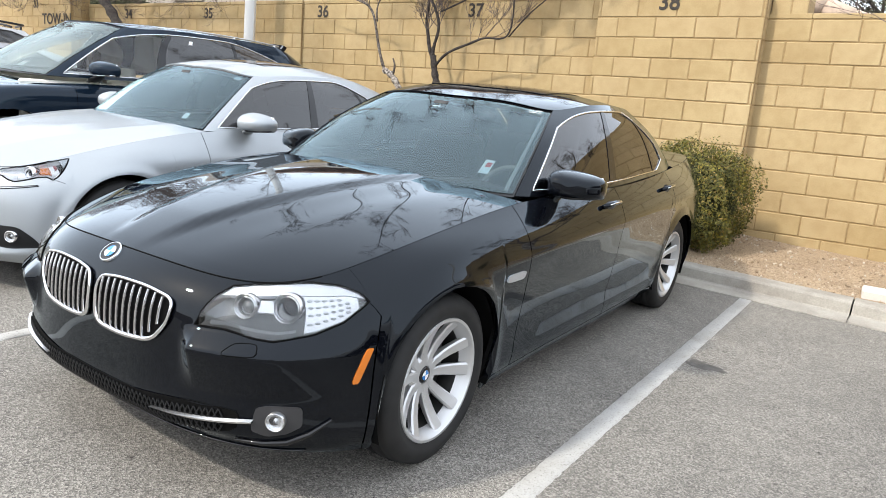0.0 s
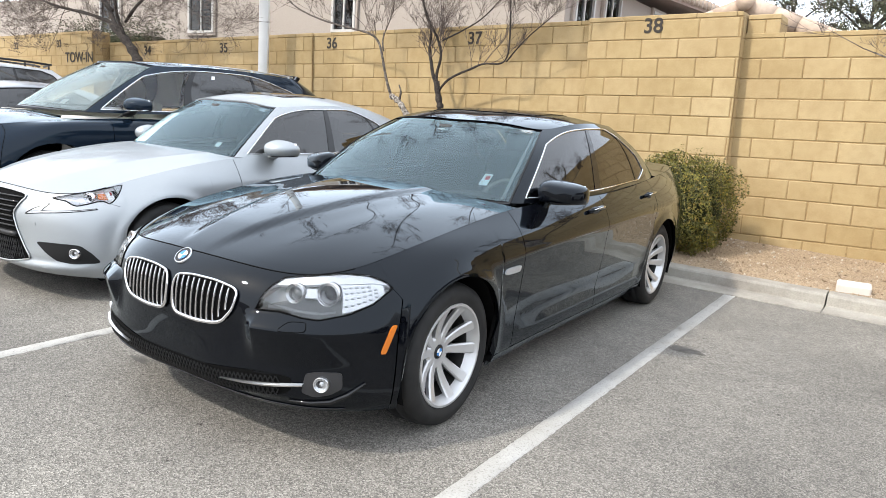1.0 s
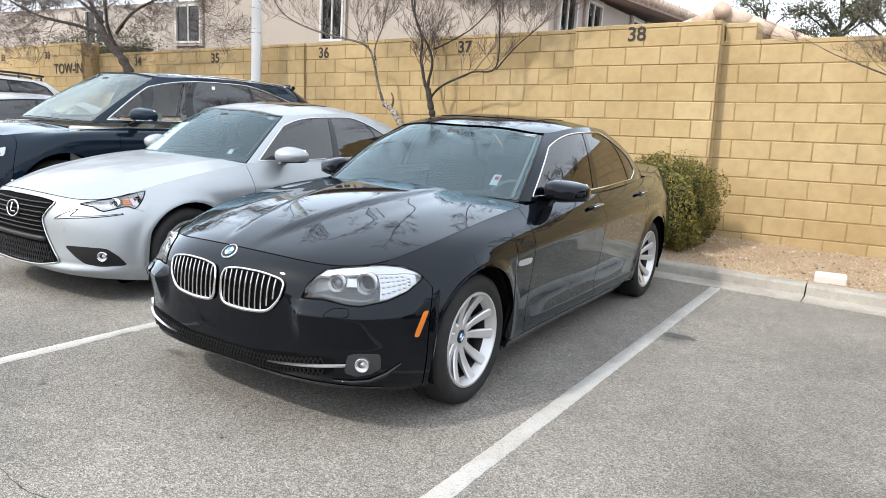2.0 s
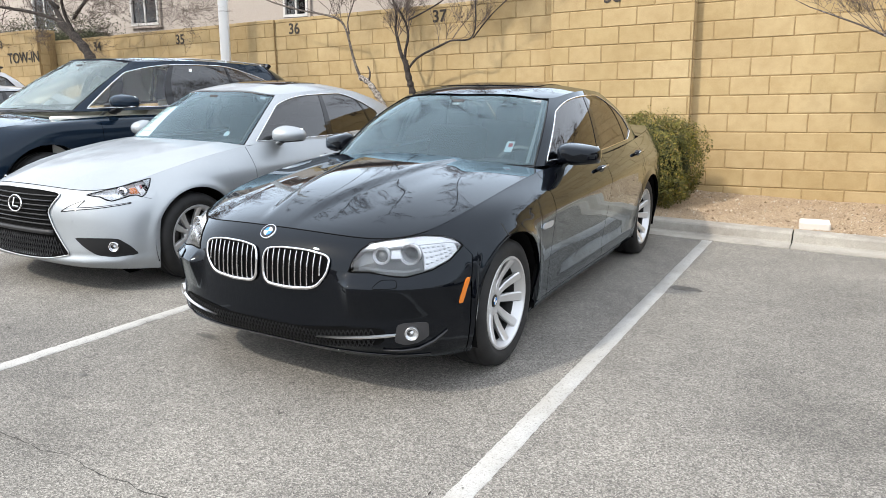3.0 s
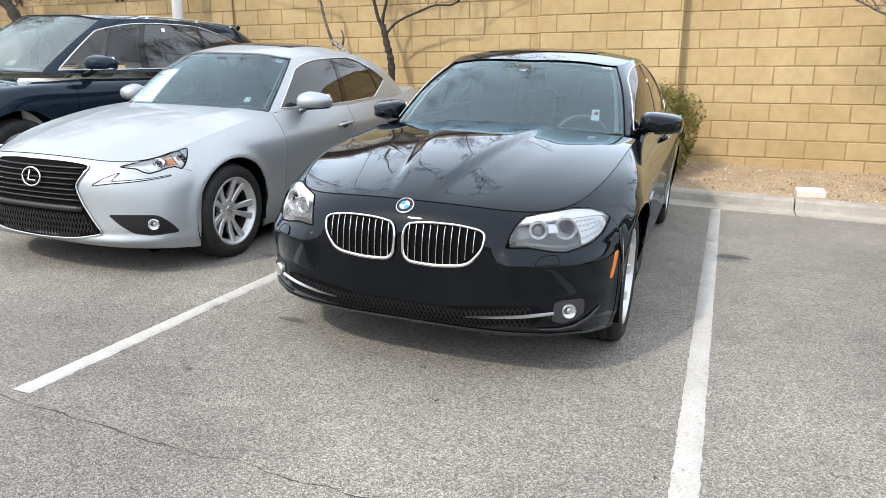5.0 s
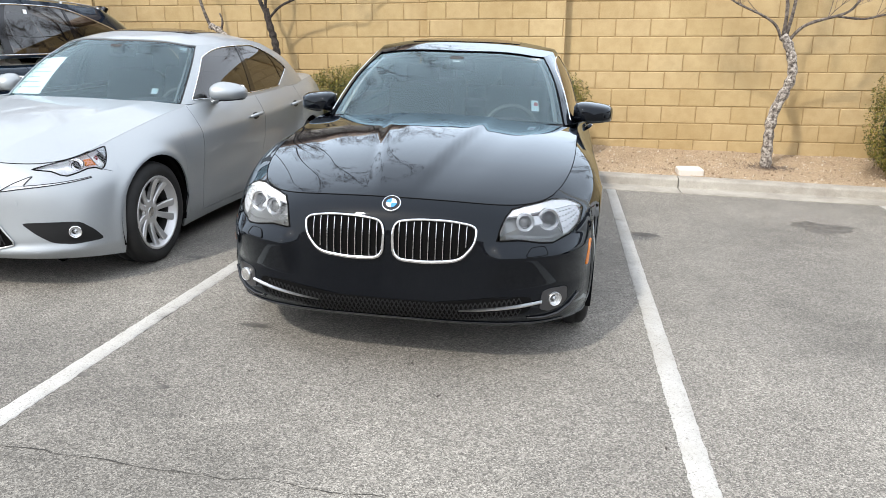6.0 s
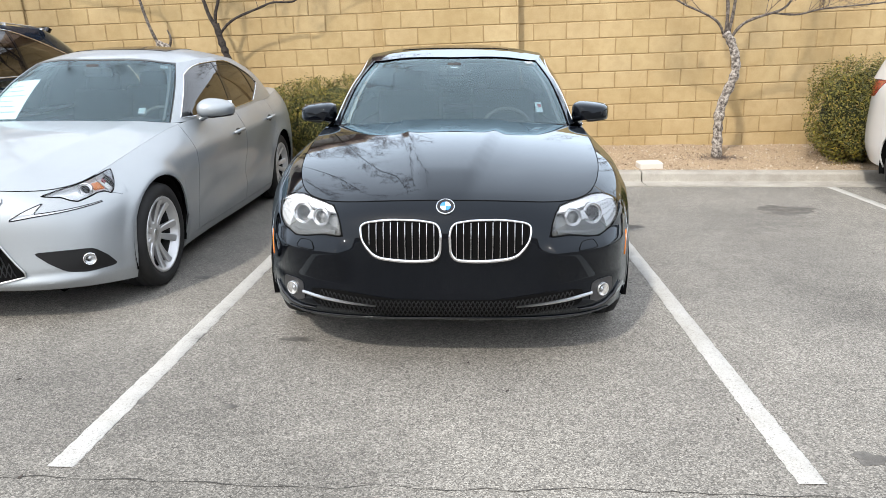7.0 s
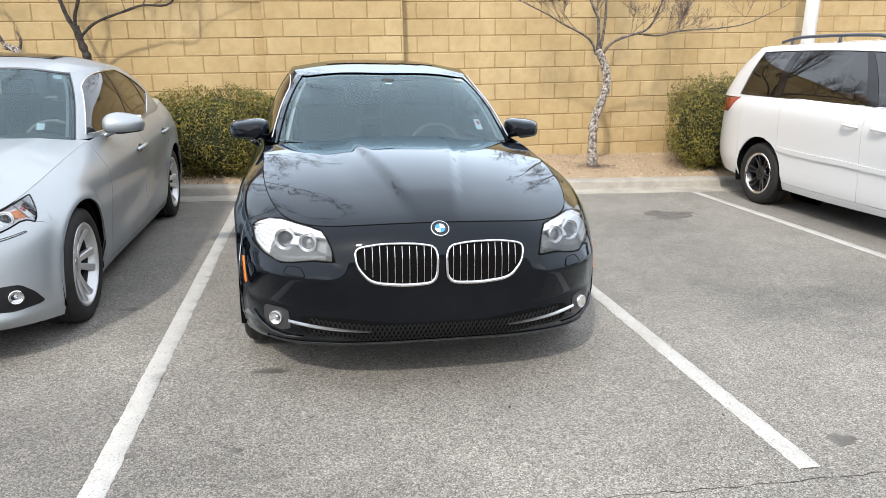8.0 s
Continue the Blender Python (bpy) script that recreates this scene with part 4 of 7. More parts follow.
def lamp_round(c, cut, u, s, sink, rad, aim, ring=0.007, core=None):
    """A round projector: bright barrel with a double ring, and a dark glass bulb in it."""
    o = Vector(c.B.raw(u, cut.mid(u, s)))
    n = Vector(aim).normalized()
    m = Matrix.Translation(o - n * sink) @ n.to_track_quat("Z", "Y").to_matrix().to_4x4()
    barrel = Soup().lathe([(-0.05, rad), (0.0, rad), (0.003, rad - ring * 0.5), (0.0, rad - ring), (-0.004, rad - ring), (-0.004, rad - ring * 1.5), (0.0, rad - ring * 1.6), (-0.003, rad - ring * 2.0), (-0.03, rad * 0.60)], 40, "z").moved(m)
    bulb = Soup().lathe([(-0.010, 0.0001), (-0.012, rad * 0.25), (-0.018, rad * 0.48), (-0.034, rad * 0.66)], 28, "z").moved(m)
    return barrel, bulb


def car_rings(fx=1.0, ys=(0, 0.83, 3.80, 4.90), fz=((0, 0), (2, 2)), nose=1.0, tail=1.0):
    """The flank of a saloon from sill to shoulder, as six rings of thirteen stations; stretched to another car's length, width and heights."""
    rings = [
        [(0, .085, .252), (.35, .10, .247), (.60, .172, .238), (.77, .315, .222), (.855, .50, .20), (.865, .83, .18), (.85, 1.45, .19), (.85, 2.5, .19), (.855, 3.3, .20), (.86, 3.8, .22), (.82, 4.42, .26), (.66, 4.72, .28), (0, 4.82, .28)],
        [(0, .022, .300), (.35, .038, .298), (.62, .122, .292), (.79, .282, .286), (.88, .49, .287), (.905, .83, .29), (.885, 1.45, .28), (.885, 2.5, .28), (.89, 3.3, .29), (.905, 3.8, .32), (.855, 4.44, .36), (.69, 4.77, .38), (0, 4.87, .38)],
        [(0, .004, .42), (.35, .024, .42), (.62, .112, .42), (.80, .275, .43), (.89, .495, .44), (.92, .83, .47), (.90, 1.45, .45), (.90, 2.5, .45), (.905, 3.3, .46), (.92, 3.8, .50), (.87, 4.45, .52), (.71, 4.79, .54), (0, 4.90, .54)],
        [(0, .004, .57), (.35, .028, .57), (.62, .128, .57), (.795, .298, .58), (.885, .520, .60), (.925, .83, .645), (.922, 1.45, .63), (.928, 2.5, .65), (.928, 3.3, .67), (.93, 3.8, .69), (.865, 4.45, .71), (.70, 4.79, .72), (0, 4.895, .72)],
        [(0, .030, .70), (.34, .060, .695), (.60, .172, .685), (.755, .345, .695), (.845, .560, .73), (.89, .83, .795), (.905, 1.45, .81), (.915, 2.5, .84), (.915, 3.3, .87), (.905, 3.8, .89), (.825, 4.43, .91), (.67, 4.76, .93), (0, 4.86, .94)],
        [(0, .095, .768), (.33, .122, .758), (.545, .208, .745), (.675, .355, .765), (.742, .56, .815), (.778, .83, .868), (.802, 1.45, .945), (.842, 2.5, .962), (.838, 3.3, 1.0), (.80, 3.8, 1.03), (.73, 4.38, 1.065), (.60, 4.68, 1.08), (0, 4.78, 1.085)],
    ]
    base = (0, 0.83, 3.80, 4.90)
    zk = np.array(fz, float)
    out = []
    for ring in rings:
        q = np.array(ring, float)
        q[:, 0] *= fx
        q[:, 1] = np.interp(q[:, 1], base, ys)
        q[:, 2] = np.interp(q[:, 2], zk[:, 0], zk[:, 1])
        out.append(q)
    return np.array(out)


SALOON_CABIN = (
    ((0, 1.33, .955), (.45, 1.385, .95), (.705, 1.50, .94), (.775, 1.72, .94), (.83, 2.5, .95), (.825, 3.25, .985), (.765, 3.82, 1.02), (.63, 4.06, 1.05), (0, 4.20, 1.07)),
    ((0, 1.645, 1.188), (.42, 1.69, 1.183), (.640, 1.805, 1.168), (.703, 1.985, 1.172), (.745, 2.52, 1.19), (.735, 3.15, 1.215), (.69, 3.54, 1.22), (.58, 3.72, 1.235), (0, 3.83, 1.25)),
    ((0, 1.945, 1.356), (.38, 1.98, 1.349), (.548, 2.07, 1.325), (.592, 2.24, 1.338), (.622, 2.58, 1.362), (.612, 3.02, 1.362), (.580, 3.24, 1.352), (.50, 3.34, 1.350), (0, 3.41, 1.372)),
)


class Car:
    """The parts that every parked car here shares."""

    def __init__(self, name, label, m, spec):
        self.root = thing(name, label, spec.get("category", "car"), m)
        self.s = spec
        self.paint = spec["paint"]
        self.B = Belt(spec["rings"], (0, .10, .26, .44, .70, 1.0), spec.get("crease"))
        self.C = Belt(spec["cabin"])
        B, s = self.B, spec
        self.hubs, self.r, self.rad = s["hubs"], s["r"], s["arch"]
        U = lambda y, v=0.5: B.u_of_y(y, v, 0.03, 0.97)
        self.ub = U(self.hubs[0] - self.rad * 0.985)
        self.ua = U(self.hubs[0] + self.rad * 1.0)
        self.uq = U(self.hubs[1] - self.rad * 1.0)
        self.ur = U(self.hubs[1] + self.rad * 1.0)
        self.ud = [U(y) for y in s["doors"]]
        fa, ra = arch_floor(B, self.hubs[0], self.r, self.rad), arch_floor(B, self.hubs[1], self.r, self.rad)
        self.floor = lambda u: max(fa(abs(u)), ra(abs(u)))

    def both(self, name, soup, material, parent=None, label="", hard=0):
        a = soup.ob(name, material, parent or self.root, label)
        b = soup.mirrored().ob(name, material, parent if parent and parent is not self.root else self.root, label)
        if hard:
            sharp(a, hard), sharp(b, hard)
        return a, b

    def shell(self):
        B, s, g = self.B, self.s, 0.00045
        vs = s.get("sill_v", 0.075)
        us = refine_us(B, self.ub + g, self.ud[0] - g, [self.hubs[0]], self.rad)
        wing = panel(B, 0, 0, self.floor, 1.0, nv=22, us=us)
        if "lamp_cut" in s:
            cut, (su, sv) = s["lamp_cut"], s["nose_seam"]
            self.bumper = sharp(nose_bumper(B, self.ub, cut, su, sv, g).ob("front_bumper", self.paint, self.root), 40)
            # the wing reaches forward over the bumper to the lamp
            seam = lambda u: nose_seam(cut, su, sv, self.ub, u) + 0.006
            end = self.ub + g
            for a, b, lo_, hi_ in ((su, min(cut.u1, end), seam, cut.lo), (su, min(cut.u1, end), cut.hi, lambda u: 1.0), (cut.u1, end, seam, lambda u: 1.0)):
                if b - a > 4e-4:
                    us2 = np.unique(np.round(np.concatenate([np.linspace(a + 1e-5, b, 10), [u for u in cut.us() if a + 1e-4 < u < b]]), 6))
                    bit = panel(B, 0, 0, lambda u, lo_=lo_, hi_=hi_: min(lo_(u), hi_(u)), hi_, nv=10, us=us2, fold=0)
                    wing.add(bit.v, bit.f)
        else:
            self.bumper = panel(B, -self.ub + g, self.ub - g, 0.0, 1.0, 72, 30).ob("front_bumper", self.paint, self.root)
        self.fenders = self.both("fender", wing, self.paint)
        self.doors = []
        for i, nm in enumerate(("front_door", "rear_door")):
            a, b = self.ud[i] + g, self.ud[i + 1] - g
            us = refine_us(B, a, b, [self.hubs[1]], self.rad, 22)
            fl = lambda u: max(self.floor(u), vs + 0.006)
            self.doors.append(self.both(nm, panel(B, 0, 0, fl, 1.0, nv=22, us=us), self.paint))
        us = refine_us(B, self.ud[2] + g, self.ur - g, [self.hubs[1]], self.rad)
        self.both("quarter_panel", panel(B, 0, 0, self.floor, 1.0, nv=22, us=us), self.paint)
        self.both("rear_bumper", panel(B, self.ur + g, 1.0, 0.0, 1.0, 26, 18), self.paint)
        self.both("sill", panel(B, self.ua + 0.002, self.uq - 0.002, 0.0, vs, 30, 5), self.paint)
        us = refine_us(B, self.ub - 0.004 if "lamp_cut" in s else 0.0, 1.0, self.hubs, self.rad, 50)
        self.both("inner_shell", panel(B, 0, 0, self.floor, 0.985, nv=10, us=us, off=-0.020, fold=0), LINER)
        for y in self.hubs:
            w = Soup().lathe([(0.30, self.rad + 0.012), (s["half"] - 0.035, self.rad + 0.012)], 30, "x", (0, y, self.r), (-0.35, math.pi + 0.35))
            w.lathe([(0.30, 0.001), (0.30, self.rad + 0.012)], 30, "x", (0, y, self.r))
            self.both("wheel_well", w, LINER)
        y0, y1 = s["ys"][0] + 0.3, s["ys"][3] - 0.3
        ub = Soup().bevel_box((0, (y0 + y1) / 2, s.get("belly", 0.23)), (1.1, y1 - y0, 0.05), 0.02)
        ub.bevel_box((0, (self.hubs[0] + self.hubs[1]) / 2, s.get("belly", 0.23)), (1.6, self.hubs[1] - self.hubs[0] - 2 * self.rad, 0.05), 0.02)
        ub.ob("underbody", LINER, self.root)
        for sx in (1, -1):
            for y in self.hubs:
                make_wheel(self.root, sx * s["track"], y, self.r, sx, s["wheel"], s.get("tyre_w", 0.225))

    def bonnet(self, corner_y, cowl_y, bulge, ridges=None, crown=2.2, rear_z=None, profile=None):
        B = self.B
        u1 = B.u_of_y(corner_y, 1.0, 0.02, 0.5)
        u2 = B.u_of_y(cowl_y, 1.0, u1, 0.7)
        e2 = B.raw(u2, 1.0)
        zc = rear_z
        rear = lambda q: (e2[0] * q, e2[1] - 0.045 - 0.085 * (1 - q * q), zc + (e2[2] - zc) * q**2)
        pts = cap_surface(B, (0.0, u1, u2, rear), bulge, crown, 36, 40, ridges, profile=profile, gap=0.004)
        self.hood_pts = pts
        # the shut line between bonnet and nose
        us = np.linspace(-u1, u1, 61)
        Soup().tube(B.at(us, np.full(61, 1.0), 0.0), 0.0028, 5).ob("bonnet_seal", LINER, self.root, "dark shut line seal")
        return lid(pts).ob("bonnet", self.paint, self.root)

    def boot(self, corner_y, pillar_y, base_z):
        B = self.B
        u1, u2 = B.u_of_y(corner_y, 1.0, 0.6, 0.999), B.u_of_y(pillar_y, 1.0, 0.5, 0.95)
        e2 = B.raw(u2, 1.0)
        rear = lambda q: (e2[0] * q, e2[1] + 0.20 * (1 - q * q) * 0.7, base_z + (e2[2] - base_z) * q**2)
        return lid(cap_surface(B, (1.0, u1, u2, rear), 0.01, 2.0, 16, 16, gap=0.004)).ob("boot_lid", self.paint, self.root)

    def cabin(self, glass_side, glass_rear, trim=CHROME, windows=None, roof_bulge=0.05, pillar_mat=None, trim_r=0.007, roof_mat=None, screen=WINDSHIELD, mould=True):
        """windows: list of (u0, u1) on the flank; the rest of the flank is pillar."""
        C, s = self.C, self.s
        t = C.t
        ua, ue = t[2], t[-2]
        self.ua_c = ua
        vlo, vhi = s.get("win_lo", 0.035), s.get("win_hi", 0.93)
        self.screen = panel(C, -ua + 0.003, ua - 0.003, 0.02, 0.965, 40, 20, off=-0.006, fold=0.004).ob("windshield", screen, self.root, s.get("screen_label", "clear windshield glass"))
        # black border round the windshield
        fr = Soup()
        for a, b, c, d in ((-ua, -ua + 0.012, 0.0, 1.0), (ua - 0.012, ua, 0.0, 1.0), (-ua, ua, 0.945, 1.0), (-ua, ua, 0.0, 0.045)):
            q = panel(C, a, b, c, d, 30 if b - a > 0.05 else 2, 12, off=-0.0095, fold=0)
            fr.add(q.v, q.f)
        fr.ob("windshield_border", GLOSSBLACK, self.screen)
        w0, w1 = windows[0][0], windows[-1][1]
        top, bot = s.get("top_cut", lambda f: vhi), s.get("bot_cut", lambda f: vlo)
        span = lambda u: (u - w0) / (w1 - w0)
        vt, vb = (lambda u: top(span(u))), (lambda u: bot(span(u)))
        self.vt, self.vb, self.w0, self.w1 = vt, vb, w0, w1
        self.both("a_pillar", panel(C, ua + 0.001, w0, 0, 1.0, 5, 20), self.paint)
        self.both("roof_rail", panel(C, w0, w1, vt, 1.0, 40, 5), self.paint)
        self.both("window_base", panel(C, w0, w1, 0.0, vb, 40, 3), self.paint)
        for i, (a, b) in enumerate(windows):
            gl = glass_side[i] if isinstance(glass_side, (list, tuple)) else glass_side
            door = self.doors[min(i, 1)]
            q = panel(C, a + 0.0015, b - 0.0015, vb, vt, 18, 12, off=-0.005, fold=0.003)
            for soup, d in ((q, door[0]), (q.mirrored(), door[1])):
                soup.ob("side_window", gl, d if i < 2 else self.root, "tinted side window" if gl is TINTED else "pale side window")
            if i + 1 < len(windows):
                self.both("pillar", panel(C, b - 0.001, windows[i + 1][0] + 0.001, vb, vt, 3, 12, off=-0.002), pillar_mat or GLOSSBLACK)
        self.both("c_pillar", panel(C, w1, ue, 0.0, 1.0, 14, 16), s.get("cpillar_mat", self.paint))
        rear = panel(C, ue + 0.003, 1.0, 0.03, 0.95, 16, 12, off=-0.005, fold=0.003)
        self.both("rear_window", rear, glass_rear)
        self.both("rear_header", panel(C, ue, 1.0, 0.95, 1.0, 16, 2), self.paint)
        if mould:
            us = np.linspace(w0, w1, 60)
            top_line = np.array([[u, vt(u)] for u in us])
            low_line = np.array([[u, vb(u)] for u in us[::-1]])
            ends = [[w1, vt(w1) + (vb(w1) - vt(w1)) * k] for k in np.linspace(0.12, 0.88, 7)]
            ends0 = [[w0, vb(w0) + (vt(w0) - vb(w0)) * k] for k in np.linspace(0.06, 0.94, 12)]
            uv = np.concatenate([top_line, ends, low_line, ends0])
            self.both("window_trim", Soup().tube(loop_on(C, uv, -0.0015), trim_r, 6, closed=True), trim, None, "bright window trim")
        pts = cap_surface(C, (0.0, t[2], t[-2], 1.0), roof_bulge, 2.3, 30, 18)
        self.roof_pts = pts
        self.roof = lid(pts, 0.01).ob("roof", roof_mat or self.paint, self.root)

    def sunroof(self, y0, y1, half):
        q, n = self.roof_pts
        ys = q[:, q.shape[1] // 2, 1]
        i0, i1 = int(np.argmin(abs(ys - y0))), int(np.argmin(abs(ys - y1)))
        xs = q[(i0 + i1) // 2, :, 0]
        j = [k for k in range(len(xs)) if abs(xs[k]) < half]
        sub = q[i0:i1 + 1, j[0]:j[-1] + 1] + n[i0:i1 + 1, j[0]:j[-1] + 1] * 0.004
        lid((sub, n[i0:i1 + 1, j[0]:j[-1] + 1]), 0.006).ob("sunroof", GLOSSBLACK, self.root, "dark glass sunroof panel")

    def inside(self, seat_mat, dash_y=1.45, wheel_x=0.37, rows=(2.3, 3.25), dz=0.0, dash_mat=None):
        d = Soup()
        prof = [(0.0, 0.90), (0.10, 0.955), (0.30, 0.965), (0.42, 0.93), (0.47, 0.82), (0.45, 0.62), (0.40, 0.45)]
        rowsx = np.linspace(-0.70, 0.70, 15)
        hump = lambda x: 0.035 * math.exp(-((x - wheel_x) / 0.2) ** 2)
        d.grid([[(x, dash_y + 0.05 * (1 - (x / 0.7) ** 2) * -1 + a, b - 0.03 + dz + hump(x)) for a, b in prof] for x in rowsx])
        d.ob("dashboard", dash_mat or DASH, self.root)
        c = Vector((wheel_x, dash_y + 0.62, 0.84 + dz))
        ring = [c + Vector((0.185 * math.cos(w), 0.185 * math.sin(w) * 0.42, 0.185 * math.sin(w) * 0.91)) for w in np.linspace(0, 2 * math.pi, 33)[:-1]]
        st = Soup().tube(ring, 0.016, 8, closed=True)
        for a in (0.1, math.pi - 0.1, -math.pi / 2):
            st.tube([c, c + Vector((0.18 * math.cos(a), 0.18 * math.sin(a) * 0.42, 0.18 * math.sin(a) * 0.91))], 0.017, 6)
        st.tube([c + Vector((0, -0.02, 0)), c + Vector((0, -0.30, -0.08))], [0.055, 0.04], 10)
        st.ob("steering_wheel", WHEELGREY, self.root)
        for y in rows:
            for x in (0.37, -0.37):
                seat(self.root, x, y, seat_mat)
        Soup().bevel_box((0, (self.hubs[0] + self.hubs[1]) / 2 + 0.15, 0.33 + dz * 0.5), (1.45, self.hubs[1] - self.hubs[0] - 0.2, 0.10), 0.03).ob("cabin_floor", LINER, self.root)
        for sx in (1, -1):
            Soup().bevel_box((sx * 0.70, (dash_y + rows[-1]) / 2 + 0.3, 0.66 + dz), (0.05, rows[-1] - dash_y + 1.0, 0.5 + dz), 0.02).ob("door_lining", seat_mat if seat_mat is not SEAT else DASH, self.root)
        Soup().bevel_box((0, rows[-1] + 0.62, 0.9 + dz), (1.25, 0.4, 0.06), 0.02).ob("parcel_shelf", DASH, self.root)
        # pale trim seen through the windshield: pillars and headliner
        tr = panel(self.C, self.ua_c * 0.915, self.ua_c * 0.965, 0.03, 0.95, 3, 14, off=-0.028, fold=0)
        self.both("pillar_trim", tr, HEADLINER)
        q, n = self.roof_pts
        lid((q * np.array([0.97, 1, 1]) - np.array([0, 0, 0.045]), n), 0).ob("headliner", HEADLINER, self.root)
        # rear-view mirror
        q = self.C.raw(0.0, 0.86)
        Soup().bevel_box((0, q[1] + 0.07, q[2] - 0.055), (0.22, 0.03, 0.065), 0.012).ob("rear_view_mirror", DASH, self.root)
        Soup().bevel_box((0, q[1] + 0.02, q[2] - 0.03), (0.10, 0.06, 0.07), 0.012).ob("mirror_mount", DASH, self.root)

    def mirrors(self, y, x, z, size, shell_mat, stalk_mat=TRIMBLACK, stalk=0.10, strip_mat=None, square=0.5):
        """Door mirrors: a domed shell with a flat underside, a dark lower edge, the glass, and a stalk to the door."""
        w, d, h = size
        v, f, nu, nv = [], [], 32, 16
        e = lambda t, p: math.copysign(abs(t) ** p, t)
        for i in range(nv + 1):
            a = -math.pi / 2 + math.pi * i / nv
            for j in range(nu):
                b = 2 * math.pi * j / nu
                px, pz, py = e(math.cos(a), square) * e(math.cos(b), square), e(math.cos(a), square) * e(math.sin(b), square), e(math.sin(a), 0.8)
                py = min(py, 0.5)
                pz = max(pz, -0.70) if pz < 0 else pz
                fall = 1 - 0.20 * max(0.0, px + 0.3) if pz > 0 else 1 - 0.10 * max(0.0, px)
                v.append((x + px * w / 2 * (1 - 0.14 * max(0, -py)), y + py * d + 0.035 * px, z + pz * h / 2 * fall * (1 - 0.22 * max(0, -py))))
        for i in range(nv):
            for j in range(nu):
                f.append((i * nu + j, i * nu + (j + 1) % nu, (i + 1) * nu + (j + 1) % nu, (i + 1) * nu + j))
        s = Soup().add(v, [q[::-1] for q in f])
        out = self.both("door_mirror", s, shell_mat, None, "", 50)
        inner, base = x - w / 2, z - h * 0.36
        st = Soup()
        for k, (px, pz, rr) in enumerate(((inner + w * 0.30, base + 0.014, 0.022), (inner + w * 0.12, base - 0.004, 0.027), (inner, base - 0.022, 0.030), (inner - stalk, base - 0.045, 0.036))):
            for j in range(12):
                b = 2 * math.pi * j / 12
                st.v.append((px, y + 0.01 + rr * 1.7 * math.cos(b), pz + rr * 0.75 * math.sin(b)))
            if k:
                st.f += [((k - 1) * 12 + j, (k - 1) * 12 + (j + 1) % 12, k * 12 + (j + 1) % 12, k * 12 + j) for j in range(12)]
        gl = Soup().bevel_box((x, y + 0.51 * d, z + 0.004), (w * 0.84, 0.006, h * 0.66), 0.002)
        arc = np.linspace(-0.30, 1.0, 12)
        low = Soup().tube([(x + q * w * 0.47, y - d * 0.62 * math.sqrt(max(0.0, 1 - q * q)) + 0.035 * q, z - h * 0.33 * (1 - 0.22 * max(0, q))) for q in arc], [0.005] + [0.008] * 10 + [0.004], 6)
        for i, o in enumerate(out):
            k = (lambda t: t) if i == 0 else (lambda t: t.mirrored())
            k(st).ob("stalk", stalk_mat, o)
            k(gl).ob("mirror_glass", CHROME, o)
            k(low).ob("mirror_edge", strip_mat or TRIMBLACK, o)
        return out

    def handle(self, door_i, y, z, length=0.20, material=None, cup=True, strip=None):
        B = self.B
        u = B.u_of_y(y, 0.8, 0.1, 0.95)
        v = B.v_of_z(z, u)
        du = length / 2 / (self.s["ys"][3] * 1.15)
        us = np.linspace(u - du, u + du, 9)
        off = np.array([0.006, 0.026, 0.034, 0.036, 0.036, 0.036, 0.034, 0.026, 0.006])
        pts = B.raw(us, np.full(9, v)) + B.normal(us, np.full(9, v)) * off[:, None]
        hd = Soup().tube(pts, [0.012, 0.014, 0.014, 0.014, 0.014, 0.014, 0.014, 0.014, 0.012], 8)
        out = [(u - 0.7 * du + 1.5 * du * 0.5 + 0.55 * du * math.cos(w), v + 0.045 * math.sin(w)) for w in np.linspace(0, 2 * math.pi, 21)[:-1]]
        cupm = blob_patch(B, out, 0.0015, 0.004, 4)
        bright = Soup().tube(pts[1:-1] + B.normal(us[1:-1], np.full(7, v)) * 0.011 + np.array([0, 0, -0.003]), 0.005, 6)
        for i, d in enumerate(self.doors[door_i]):
            (hd if i == 0 else hd.mirrored()).ob("door_handle", material or self.paint, d)
            if strip is not None:
                (bright if i == 0 else bright.mirrored()).ob("handle_strip", strip, d, "bright strip on the handle")
            if cup:
                (cupm if i == 0 else cupm.mirrored()).ob("handle_cup", TRIMBLACK, d)

    def uv(self, x, z, hi=0.3):
        """The place on the nose at lateral x and height z."""
        v = 0.5
        for _ in range(6):
            u = self.B.u_of_x(x, v, hi)
            v = self.B.v_of_z(z, abs(u))
        return u, v

    def patch(self, name, outline_xz, off, material, parent=None, label="", depth=0.012, mirror=True, bulge=0.0, hard=40):
        uv = [self.uv(x, z) for x, z in outline_xz]
        s = blob_patch(self.B, uv, off, depth, bulge=bulge)
        if mirror:
            return self.both(name, s, material, parent, label, hard)
        return sharp(s.ob(name, material, parent or self.root, label), hard)

